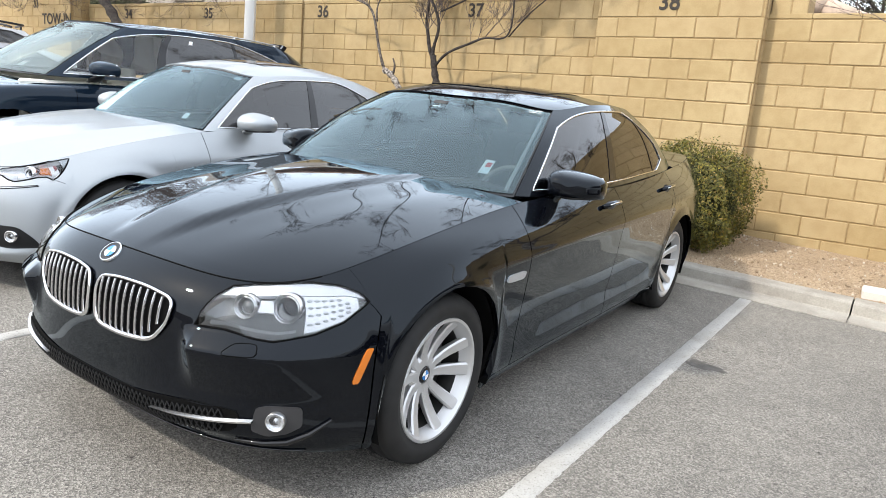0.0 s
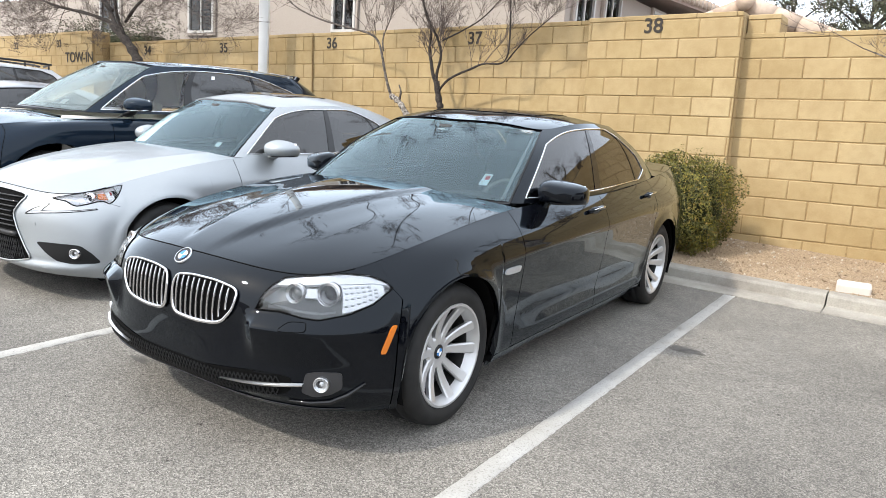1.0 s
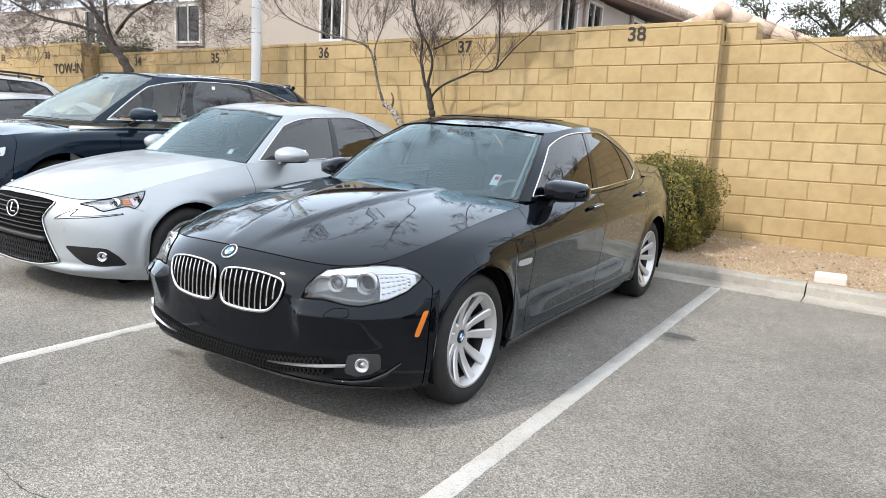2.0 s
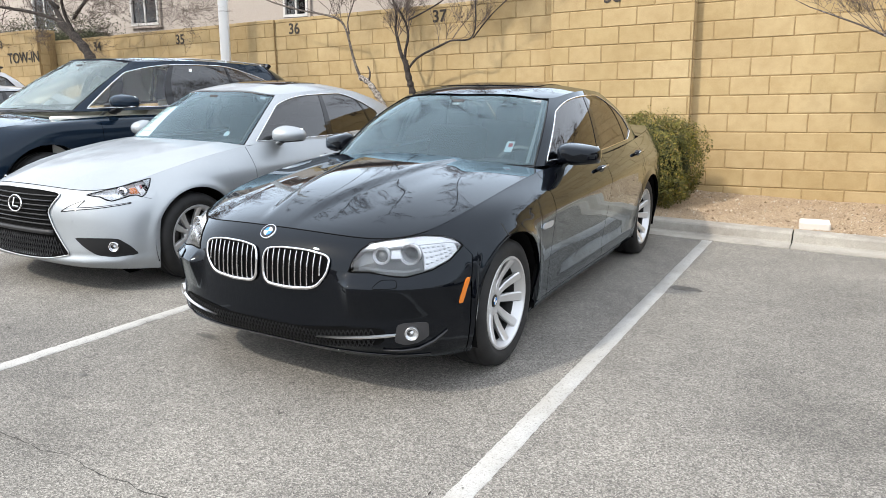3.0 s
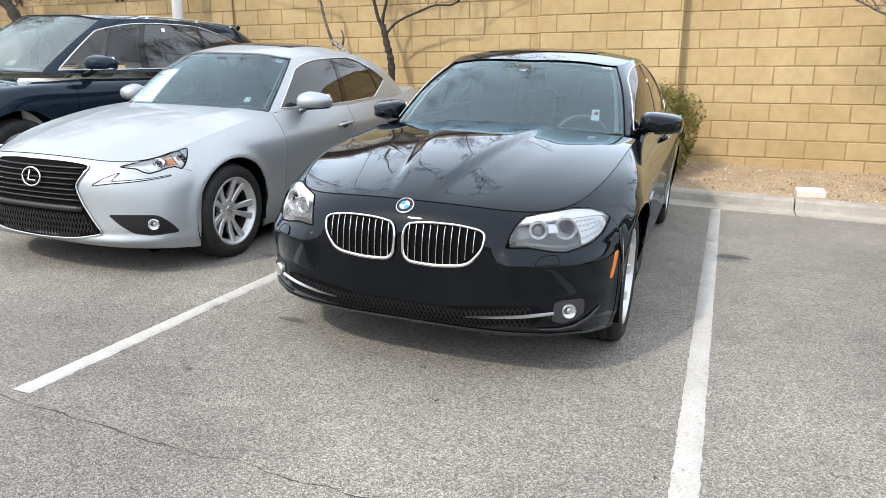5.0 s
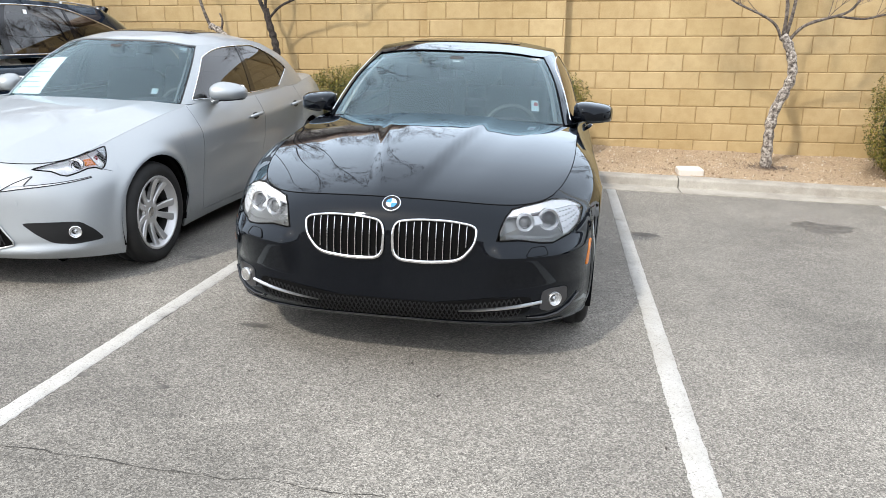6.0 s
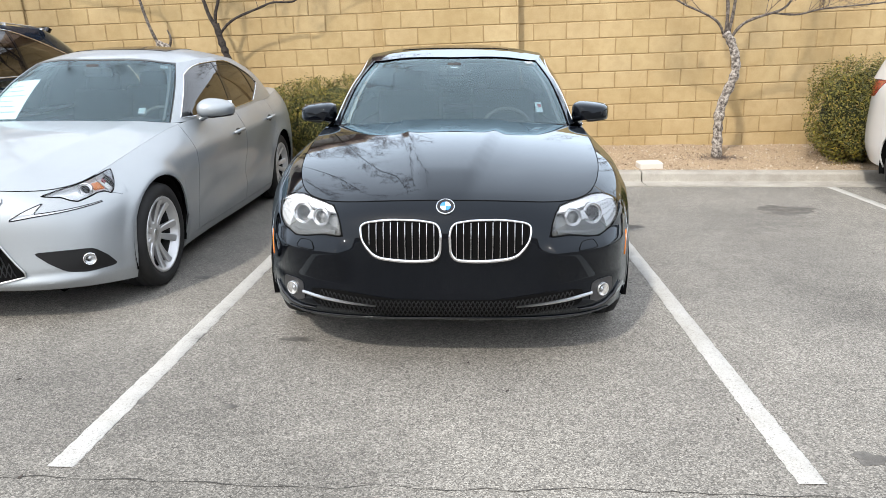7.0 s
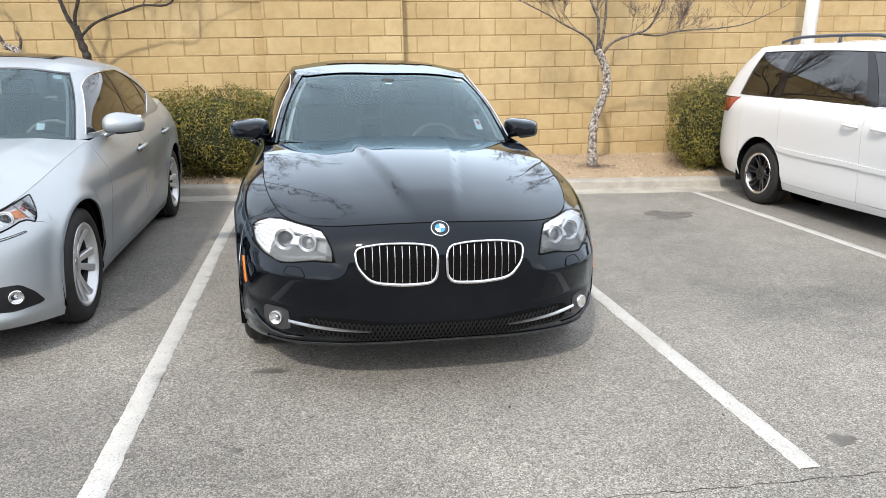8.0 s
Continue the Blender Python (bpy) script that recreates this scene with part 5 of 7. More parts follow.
# ---- the black saloon ----
def saloon_crease(q):
    """A sharp character line along the flank, and the scooped lower door."""
    y, z = q[:, 1], q[:, 2]
    zc = 0.735 + (y - 1.2) * 0.037
    on = np.clip((y - 1.15) / 0.5, 0, 1) * np.clip((4.5 - y) / 0.4, 0, 1)
    d = np.zeros_like(q)
    d[:, 0] = on * (0.013 * np.exp(-np.abs(z - zc) / 0.045) - 0.006 * np.exp(-((z - zc + 0.10) / 0.07) ** 2) - 0.010 * np.exp(-((z - 0.36) / 0.06) ** 2))
    # the ledge under the headlamps
    ax = np.abs(q[:, 0])
    front = np.clip((ax - 0.415) / 0.055, 0, 1) * np.clip((0.45 - y) / 0.25, 0, 1)
    ledge = np.clip((0.604 - z) / 0.050, 0, 1) * np.clip((z - 0.40) / 0.14, 0, 1)
    d[:, 1] -= front * 0.046 * ledge
    d[:, 0] += front * 0.008 * ledge
    # a lip along the foot of the bumper
    nose = np.clip((0.42 - y) / 0.20, 0, 1)
    d[:, 1] -= nose * (0.016 * np.exp(-np.abs(z - 0.212) / 0.018) - 0.008 * np.exp(-((z - 0.250) / 0.018) ** 2))
    # flared wheel-arch lips
    for hy in (0.83, 3.80):
        r = np.sqrt((y - hy) ** 2 + (z - 0.335) ** 2)
        d[:, 0] += 0.012 * np.exp(-((r - 0.375) / 0.035) ** 2) * (np.abs(q[:, 0]) > 0.6)
    return d


BLACK_CABIN = (
    ((0, 1.36, .972), (.45, 1.42, .967), (.727, 1.555, .957), (.792, 1.76, .955), (.838, 2.5, .962), (.828, 3.25, .992), (.765, 3.82, 1.02), (.63, 4.06, 1.05), (0, 4.20, 1.07)),
    ((0, 1.715, 1.208), (.43, 1.765, 1.203), (.655, 1.885, 1.188), (.717, 2.06, 1.192), (.755, 2.54, 1.212), (.742, 3.15, 1.232), (.69, 3.54, 1.232), (.58, 3.72, 1.240), (0, 3.83, 1.252)),
    ((0, 2.06, 1.370), (.39, 2.095, 1.364), (.562, 2.19, 1.346), (.606, 2.345, 1.367), (.632, 2.66, 1.397), (.620, 3.04, 1.395), (.586, 3.25, 1.378), (.50, 3.35, 1.370), (0, 3.42, 1.386)),
)
BLACK_LAMP = LampCut([(.0748, .505), (.0905, .510), (.106, .484), (.117, .474), (.1354, .502), (.150, .555), (.1645, .668)],
                     [(.0748, .520), (.079, .655), (.083, .765), (.091, .910), (.105, .972), (.118, .986), (.130, .980), (.139, .960), (.152, .872), (.160, .765), (.1645, .676)])
BLACK_SPEC = dict(paint=BLACK, lamp_cut=BLACK_LAMP, nose_seam=(0.1640, 0.54), rings=car_rings(fz=((0, 0), (.18, .168), (.25, .215), (.30, .262), (.42, .398), (.57, .566), (2, 2))), cabin=BLACK_CABIN, crease=saloon_crease, hubs=(0.83, 3.80), r=0.335, arch=0.368, half=0.93, track=0.778,
                  ys=(0, 0.83, 3.80, 4.90), doors=(1.40, 2.52, 3.50), tyre_w=0.235, win_lo=0.045, win_hi=0.90,
                  wheel=dict(n=10, pair=0.03, skew=0.0, w0=0.017, w1=0.028, dish=0.26, bow=0.60, rim=0.70, label="silver ten-spoke alloy wheel", roundel=True, turn=0.5),
                  screen_label="tinted windshield glass with a marker scribble")


def black_bonnet_ridges(x, p, q):
    # a raised middle whose edges fan out from the roundel, and a soft hollow outside it
    xr = 0.085 + 0.235 * p**0.95
    d = np.abs(x) - xr
    r = 0.0085 * (1 - 0.45 * p) * (1 - np.tanh(d / 0.013)) * np.clip(p * 5, 0, 1)
    return r - 0.004 * np.exp(-((d - 0.15) / 0.10) ** 2) * np.clip(p * 4, 0, 1)


def black_saloon(m):
    c = Car("black_saloon", "glossy black four-door saloon with twin oval grilles", m, BLACK_SPEC)
    c.shell()
    c.bonnet(0.37, 1.50, 0.060, black_bonnet_ridges, 2.4, rear_z=1.000, profile=lambda t: 1.25 * t**0.8 * (1 - t) * 2.2)
    c.boot(4.60, 3.78, 1.062)
    t = c.C.t
    c.s["top_cut"] = lambda f: 0.90 - 0.20 * math.exp(-f / 0.06) - 6.3 * max(0, f - 0.72) ** 2
    c.s["bot_cut"] = lambda f: 0.05 + max(0, f - 0.9) * 1.2
    w0, w1 = t[2] + 0.026, c.C.u_of_y(3.42, 0.35, 0.3, 0.97)
    b = c.C.u_of_y(2.56, 0.45, 0.3, 0.9)
    e = c.C.u_of_y(3.20, 0.45, 0.3, 0.9)
    c.cabin(TINTED, TINTED, CHROME, [(w0, b - 0.010), (b + 0.010, e - 0.003), (e + 0.003, w1)], 0.078, trim_r=0.0055)
    c.sunroof(2.36, 2.90, 0.42)
    c.inside(SEAT, dash_y=1.52)
    B = c.B
    # twin grilles
    out = rounded([(.019, .674), (.12, .688), (.255, .687), (.370, .668), (.364, .596), (.305, .526), (.16, .513), (.022, .521)], 6, 0.36)
    backs = c.patch("grille_opening", out, 0.0035, LINER, None, "", 0.006)
    uv = [c.uv(x, z) for x, z in out]
    ring = loop_on(B, uv, 0.010)
    frames = c.both("grille_frame", Soup().tube(ring, [0.0056 + 0.0038 * max(0.0, math.sin(math.pi * 2 * (i / len(ring) - 0.55))) for i in range(len(ring))], 8, closed=True), CHROME, None, "polished chrome grille surround")
    for k in range(10):
        x = 0.048 + 0.0312 * k
        xs = [p[0] for p in out]
        zt = max(p[1] for p in out if abs(p[0] - x) < 0.05) - 0.008
        lo = 0.519 + max(0, x - 0.265) * 1.05
        pts = []
        for z in np.linspace(lo, zt - max(0, x - 0.31) * 0.3, 7):
            u, v = c.uv(x, z)
            pts.append((u, v))
        a = np.array(pts)
        bar = B.at(a[:, 0], a[:, 1], 0.012)
        s = Soup()
        rows = [[(p[0] - 0.0021, p[1] + 0.006, p[2]), (p[0] - 0.0018, p[1] - 0.004, p[2]), (p[0], p[1] - 0.0055, p[2]), (p[0] + 0.0018, p[1] - 0.004, p[2]), (p[0] + 0.0021, p[1] + 0.006, p[2])] for p in bar]
        s.grid([r[::-1] for r in rows])
        for i, fr in enumerate(frames):
            (s if i == 0 else s.mirrored()).ob("grille_bar", BARCHROME, fr, "chrome vertical bar")
    # roundel above the grilles
    u, v = 0.0, B.v_of_z(0.741, 0.0)
    o, n = Vector(B.raw(u, v)), Vector(B.normal(u, v))
    mm = Matrix.Translation(o + n * 0.002) @ n.to_track_quat("Z", "Y").to_matrix().to_4x4()
    badge = Soup().lathe([(-0.004, 0.041), (0.004, 0.041), (0.006, 0.039), (0.0055, 0.037)], 40, "z").moved(mm).ob("badge", CHROME, c.root, "round chrome-rimmed emblem")
    Soup().lathe([(0.003, 0.0001), (0.0045, 0.037)], 40, "z").moved(mm).ob("badge_face", GLOSSBLACK, badge)
    for a in range(4):
        pts = [(0, 0, 0.0058)] + [(0.023 * math.cos(w), 0.023 * math.sin(w), 0.0058) for w in np.linspace(a * math.pi / 2, (a + 1) * math.pi / 2, 9)]
        Soup().add(pts, [(0, i, i + 1) for i in range(1, 9)]).moved(mm).ob("badge_quarter", BLUE if a % 2 else LAMPWHITE, badge, "blue enamel quarter" if a % 2 else "white enamel quarter", False)
    # headlamps: white brow, two round projectors, cellular outer end
    L = BLACK_LAMP
    hous = lamp_shell(c, L, LAMPDARK, "clear twin-round headlamp", 0.050)
    brow_lo = lambda u: B.v_of_z(float(np.interp(u, (.080, .0835, .119, .153, .162), (.700, .703, .714, .717, .708))), u)
    in_u = np.linspace(0.0815, 0.1632, 36)
    brow = panel(B, 0, 0, lambda u: max(L.lo(u) + 0.004, min(brow_lo(u), L.hi(u) - 0.012)), lambda u: L.hi(u) - 0.004, nv=3, us=in_u, off=-0.003, fold=0.018)
    cells = panel(B, 0, 0, lambda u: L.lo(u) + 0.012, lambda u: max(L.lo(u) + 0.014, brow_lo(u) - 0.006), nv=5, us=np.linspace(0.1300, 0.1585, 14), off=-0.006, fold=0.02)
    bridge = panel(B, 0, 0, lambda u: L.mid(u, 0.36), lambda u: L.mid(u, 0.62), nv=3, us=np.linspace(0.1035, 0.1130, 6), off=-0.012, fold=0.01)
    floor_pad = panel(B, 0, 0, lambda u: L.lo(u) + 0.008, lambda u: L.lo(u) + 0.045, nv=2, us=np.linspace(0.082, 0.126, 20), off=-0.010, fold=0.01)
    for i, h in enumerate(hous):
        k = (lambda s: s) if i == 0 else (lambda s: s.mirrored())
        k(brow).ob("light_bar", LAMPWHITE, h, "white light bar")
        k(cells).ob("side_reflector", LAMPGREY, h, "pale faceted reflector")
        k(bridge).ob("reflector", LAMPGREY, h)
        k(floor_pad).ob("lamp_floor", LAMPDARK, h)
        for u, s_, rad, sink in ((0.0975, 0.42, 0.042, 0.012), (0.1190, 0.41, 0.050, 0.012)):
            barrel, bulb = lamp_round(c, L, u, s_, sink, rad, (0.34, -1, 0.16))
            k(barrel).ob("lamp_ring", BARCHROME, h, "bright ring")
            k(bulb).ob("projector", GLOSSBLACK if u > 0.11 else LAMPDARK, h)
        for a in range(6):
            for b in range(4):
                u = 0.1325 + 0.0040 * a
                lo_, hi_ = L.lo(u) + 0.03, brow_lo(u) - 0.02
                if hi_ - lo_ < 0.02 * b or (a > 4 and b > 2):
                    continue
                vv = lo_ + (hi_ - lo_) * (b + 0.5) / 4
                o, n = Vector(B.at(u, vv, -0.006)), Vector(B.normal(u, vv))
                mm = Matrix.Translation(o) @ n.to_track_quat("Z", "Y").to_matrix().to_4x4() @ Matrix.Diagonal((1.5, 0.75, 1, 1))
                k(Soup().lathe([(-0.002, 0.0065), (0.002, 0.0055), (0.0035, 0.0001)], 10, "z").moved(mm)).ob("lamp_cell", SATINSILVER, h)
    # washer covers, lower intake, fog lamps
    c.patch("washer_cover", rounded([(.580, .549), (.676, .552), (.656, .583), (.600, .581)], 3, .25), 0.0030, BLACK, None, "", 0.006)
    gap_w = np.array([c.uv(x, z) for x, z in rounded([(.580, .549), (.676, .552), (.656, .583), (.600, .581)], 3, .25)])
    c.both("washer_gap", Soup().tube(B.at(gap_w[:, 0], gap_w[:, 1], 0.0032), 0.0016, 5, closed=True), LINER)
    intake = [(-.61, .285), (-.30, .252), (0, .247), (.30, .252), (.61, .285), (.62, .362), (.45, .366), (.33, .338), (0, .336), (-.33, .338), (-.45, .366), (-.62, .362)]
    hole = c.patch("lower_intake", rounded(intake, 3, 0.25), 0.003, LINER, None, "black lower air intake", 0.005, False)
    mesh_s = Soup()
    for k in range(-30, 31):
        for sgn in (1, -1):
            xa = k * 0.020
            pts = []
            for tt in np.linspace(0, 1, 4):
                x, z = xa + sgn * 0.040 * (tt - 0.5), 0.256 + 0.076 * tt
                if abs(x) < 0.58:
                    if abs(x) > 0.3:
                        z += (abs(x) - 0.3) * 0.10
                    u, v = c.uv(x, z)
                    pts.append(B.at(u, v, 0.006))
            if len(pts) > 1:
                mesh_s.tube(pts, 0.0028, 4, cap=False)
    mesh_s.ob("intake_mesh", MESHBLACK, hole, "black plastic mesh")
    bar = [c.uv(x, z) for x, z in ((.310, .304), (.39, .309), (.48, .316), (.57, .324), (.656, .333))]
    a = np.array(bar)
    c.both("chrome_strip", flat_blade(B.at(a[:, 0], a[:, 1], 0.012), [0.002, 0.005, 0.007, 0.008, 0.007]), SATIN, None, "satin chrome intake strip", 40)
    fog = rounded([(.650, .300), (.69, .282), (.735, .292), (.768, .318), (.766, .384), (.690, .386), (.660, .376)], 4, .22)
    pods = c.patch("fog_lamp", fog, 0.004, PODGREY, None, "round fog lamp in a grey pod", 0.006)
    for i, h in enumerate(pods):
        u, v = c.uv(.712, .338)
        o, n = Vector(B.raw(u, v)), (Vector((0.30, -1, 0.0)).normalized() + Vector(B.normal(u, v))).normalized()
        mm = Matrix.Translation(o + n * 0.012) @ n.to_track_quat("Z", "Y").to_matrix().to_4x4()
        for nm, prof, mt in (("fog_ring", [(-0.02, .031), (.005, .031), (.007, .029), (.003, .027)], SATIN), ("fog_reflector", [(-0.002, .0001), (-0.006, .008), (-0.010, .013), (0.003, .028)], FOGGLASS), ("fog_glass", [(.008, .0001), (.005, .028)], LENS)):
            s = Soup().lathe(prof, 32, "z").moved(mm)
            (s if i == 0 else s.mirrored()).ob(nm, mt, h)
    # a fin added under each fog lamp, in place of the bumper crease's highlight
    fin = np.array([c.uv(x, z) for x, z in ((.60, .262), (.67, .254), (.73, .262), (.78, .290), (.82, .335))])
    c.both("highlight_fin", Soup().tube(B.at(fin[:, 0], fin[:, 1], 0.006), [0.004, 0.009, 0.011, 0.009, 0.004], 8), GLOSSBLACK, None, "glossy black fin added to show the bumper crease's highlight")
    # bright lower lip edge, amber side marker, fender vent
    us = np.linspace(-c.ub * 0.80, c.ub * 0.80, 60)
    strip_along(B, us, 0.055, 0.004, 0.003).ob("lip_edge", GLOSSBLACK, c.root)
    for_marker = [B.near((.86, y, z)) for y, z in ((.352, .448), (.382, .446), (.440, .556), (.410, .558))]
    c.both("side_marker", blob_patch(B, rounded(for_marker, 3, .2), 0.004, 0.006), AMBER, None, "amber side marker", 40)
    uv0 = B.u_of_y(1.27, 0.6, 0.1, 0.6)
    vent = [(uv0 - 0.013, B.v_of_z(.650, uv0)), (uv0 + 0.013, B.v_of_z(.655, uv0)), (uv0 + 0.015, B.v_of_z(.690, uv0)), (uv0 - 0.011, B.v_of_z(.682, uv0))]
    c.both("fender_vent", blob_patch(B, rounded(vent, 3, .25), 0.006, 0.008), SATINSILVER, None, "bright fender trim", 40)
    c.mirrors(1.83, 0.905, 1.012, (0.25, 0.11, 0.150), BLACK, BLACK, 0.05)
    c.handle(0, 2.36, 0.880, 0.21, BLACK, True, CHROME)
    c.handle(1, 3.36, 0.915, 0.21, BLACK, True, CHROME)
    # number scribbled on the glass, stickers
    C = c.C
    wu, wv = C.near((.514, 2.09, 1.318))
    st = Soup()
    for k in range(4):
        uu, vv = wu + 0.0058 * (k - 1.5), wv
        pts = [C.at(uu + 0.0035 * a, vv + 0.024 * b, 0.001) for a, b in ([(-1, 1), (-.8, -1), (0, -1.2), (.6, -.6), (.7, 1)], [(-.8, 1), (-1, -.5), (0, -1.1), (1, -.4), (.9, .9)], [(-1, -1), (0, 1), (.6, 1.2)], [(1, 1.2), (-.4, .9), (-.3, .1), (.7, -.2), (.2, -1.1), (-.9, -.9)])[k]]
        st.tube(pts, 0.0019, 5)
    st.ob("marker_scribble", CHALK, c.screen, "white marker scribble")

    def sticker(u0, v0, du, dv, mt, name, parent, label=""):
        return panel(C, u0 - du, u0 + du, v0 - dv, v0 + dv, 2, 2, off=-0.0085, fold=0).ob(name, mt, parent, label, False)

    su, sv = C.near((.540, 1.603, 1.060))
    a = sticker(su, sv, 0.0062, 0.060, PAPER, "windshield_sticker", c.screen, "white paper sticker with red print")
    panel(C, su - 0.002, su + 0.0045, sv - 0.005, sv + 0.035, 1, 1, off=-0.0065, fold=0).ob("print_bar", PRINTRED, a, "", False)
    sticker(0.0, 0.80, 0.0075, 0.010, PAPER, "mirror_label", c.screen)
    return c


CAR_X, CAR_Y, CAR_YAW = -1.412, 1.535, 0.8
black_saloon(pose(CAR_X, CAR_Y, 0, 0, 0, CAR_YAW))


def map_rings(rings, fx=1.0, ys=None, zs=None):
    base = (0, 0.83, 3.80, 4.90)
    q = np.array(rings, float)
    q[..., 0] *= fx
    if ys:
        q[..., 1] = np.interp(q[..., 1], base, ys)
    if zs:
        zk = np.array(zs, float)
        q[..., 2] = np.interp(q[..., 2], zk[:, 0], zk[:, 1])
    return q


# ---- the silver saloon ----
SILVER_Y = (0, 0.80, 3.64, 4.665)


def silver_crease(q):
    y, z = q[:, 1], q[:, 2]
    d = np.zeros_like(q)
    # a rising line from the sill to the rear arch, a soft shoulder, flared arches
    zc = 0.30 + np.clip(y - 2.0, 0, 2) ** 1.6 * 0.16
    on = np.clip((y - 1.5) / 0.4, 0, 1) * np.clip((3.5 - y) / 0.2, 0, 1)
    d[:, 0] = on * (0.014 * np.exp(-np.abs(z - zc) / 0.04) - 0.012 * np.exp(-((z - zc - 0.14) / 0.10) ** 2))
    zs = 0.76 + (y - 1.2) * 0.03
    d[:, 0] += np.clip((y - 1.0) / 0.5, 0, 1) * np.clip((4.3 - y) / 0.4, 0, 1) * 0.010 * np.exp(-np.abs(z - zs) / 0.05)
    for hy in (0.80, 3.64):
        r = np.sqrt((y - hy) ** 2 + (z - 0.325) ** 2)
        d[:, 0] += 0.016 * np.exp(-((r - 0.372) / 0.04) ** 2) * (np.abs(q[:, 0]) > 0.6)
    # the skirt steps forward under the fog lamps
    d[:, 1] -= np.clip((0.50 - y) / 0.25, 0, 1) * 0.034 * np.clip((0.275 - z) / 0.045, 0, 1)
    return d


SILVER_LAMP = LampCut([(.0995, .845), (.1155, .785), (.122, .70), (.128, .665), (.138, .695), (.149, .735), (.156, .725), (.1615, .665), (.1655, .70), (.1831, .962)],
                      [(.0995, .850), (.107, .895), (.118, .950), (.129, .978), (.150, .985), (.170, .980), (.1831, .968)])
SILVER_SPEC = dict(paint=SILVER, lamp_cut=SILVER_LAMP, nose_seam=(0.1616, 0.59), rings=car_rings(0.972, SILVER_Y, ((0, 0), (0.2, 0.145), (0.42, 0.365), (0.60, 0.56), (0.775, 0.735), (0.945, 0.935), (1.09, 1.07))), cabin=map_rings(SALOON_CABIN, 0.985, (0, 0.83, 3.80, 4.75), ((0.9, 0.9), (1.0, 1.0), (1.2, 1.215), (1.4, 1.42))), crease=silver_crease,
                   hubs=(0.80, 3.64), r=0.325, arch=0.362, half=0.905, track=0.775, ys=SILVER_Y, doors=(1.42, 2.50, 3.42), tyre_w=0.225, win_lo=0.045, win_hi=0.90,
                   wheel=dict(n=10, pair=0.05, skew=0.03, w0=0.015, w1=0.025, dish=0.42, bow=0.42, rim=0.70, label="silver ten-spoke alloy wheel", cap=SATIN, turn=0.2))


def silver_saloon(m):
    c = Car("silver_saloon", "metallic silver four-door saloon with a pinched black grille", m, SILVER_SPEC)
    c.shell()
    ridges = lambda x, p, q: 0.008 * np.exp(-np.abs(np.abs(x) - (0.30 + 0.22 * p)) / 0.07) * np.clip(p * 5, 0, 1)
    c.bonnet(0.44, 1.47, 0.055, ridges, 2.4, rear_z=0.972, profile=lambda t: 1.25 * t**0.8 * (1 - t) * 2.2)
    c.boot(4.40, 3.80, 1.075)
    t = c.C.t
    c.s["top_cut"] = lambda f: 0.90 - 0.20 * math.exp(-f / 0.06) - 5.8 * max(0, f - 0.70) ** 2
    c.s["bot_cut"] = lambda f: 0.05 + max(0, f - 0.8) * 1.3
    w0, w1 = t[2] + 0.024, c.C.u_of_y(3.36, 0.35, 0.3, 0.97)
    b, e = c.C.u_of_y(2.52, 0.45, 0.3, 0.9), c.C.u_of_y(3.14, 0.45, 0.3, 0.9)
    c.cabin(TINTED, TINTED, CHROME, [(w0, b - 0.009), (b + 0.009, e - 0.003), (e + 0.003, w1)], 0.088, trim_r=0.0055)
    c.sunroof(2.28, 2.80, 0.40)
    c.inside(SEAT)
    B = c.B
    # spindle grille
    half = [(0, .702), (.22, .699), (.387, .683), (.352, .62), (.318, .565), (.36, .46), (.42, .36), (.482, .275), (.30, .242), (0, .232)]
    out = half + [(-x, z) for x, z in half[-2:0:-1]]
    hole = c.patch("grille_opening", rounded(out, 3, 0.3), 0.003, LINER, None, "black pinched grille", 0.005, False)
    a = np.array([c.uv(x, z) for x, z in rounded(out, 3, 0.3)])
    Soup().tube(B.at(a[:, 0], a[:, 1], 0.008), 0.0045, 8, closed=True).ob("grille_frame", SATIN, hole, "satin grille surround")
    wid = lambda z: float(np.interp(z, [.232, .25, .275, .36, .46, .565, .62, .683], [.28, .38, .47, .41, .35, .305, .34, .37]))
    for k in range(7):
        z = 0.478 + 0.031 * k
        xs = np.linspace(-wid(z), wid(z), 15)
        p = np.array([c.uv(x, z) for x in xs])
        Soup().tube(B.at(p[:, 0], p[:, 1], 0.010), 0.0065, 5).ob("grille_slat", GLOSSBLACK if k % 2 else TRIMBLACK, hole)
    Soup().tube(B.at(*np.array([c.uv(x, 0.425) for x in np.linspace(-.355, .355, 13)]).T, 0.004), 0.020, 8).ob("grille_crossbar", TRIMBLACK, hole)
    ms = Soup()
    for k in range(-20, 21):
        for sgn in (1, -1):
            pts = []
            for tt in np.linspace(0, 1, 5):
                z = 0.242 + 0.150 * tt
                x = k * 0.024 + sgn * 0.05 * (tt - 0.5)
                if abs(x) < wid(z) - 0.01:
                    pts.append(B.at(*c.uv(x, z), 0.006))
            if len(pts) > 1:
                ms.tube(pts, 0.003, 4, cap=False)
    ms.ob("grille_mesh", TRIMBLACK, hole, "black honeycomb mesh")
    # oval emblem
    o, n = Vector(B.at(*c.uv(0.0, .600), 0.016)), Vector((0, -1, 0.15)).normalized()
    mm = Matrix.Translation(o) @ n.to_track_quat("Z", "Y").to_matrix().to_4x4()
    em = Soup().tube([mm @ Vector((0.074 * math.cos(w), 0.056 * math.sin(w), 0.004)) for w in np.linspace(0, 2 * math.pi, 33)[:-1]], 0.006, 6, closed=True)
    em.tube([mm @ Vector(p) for p in ((-0.012, 0.040, .004), (-0.026, -0.020, .004), (0.035, -0.022, .004))], 0.006, 6)
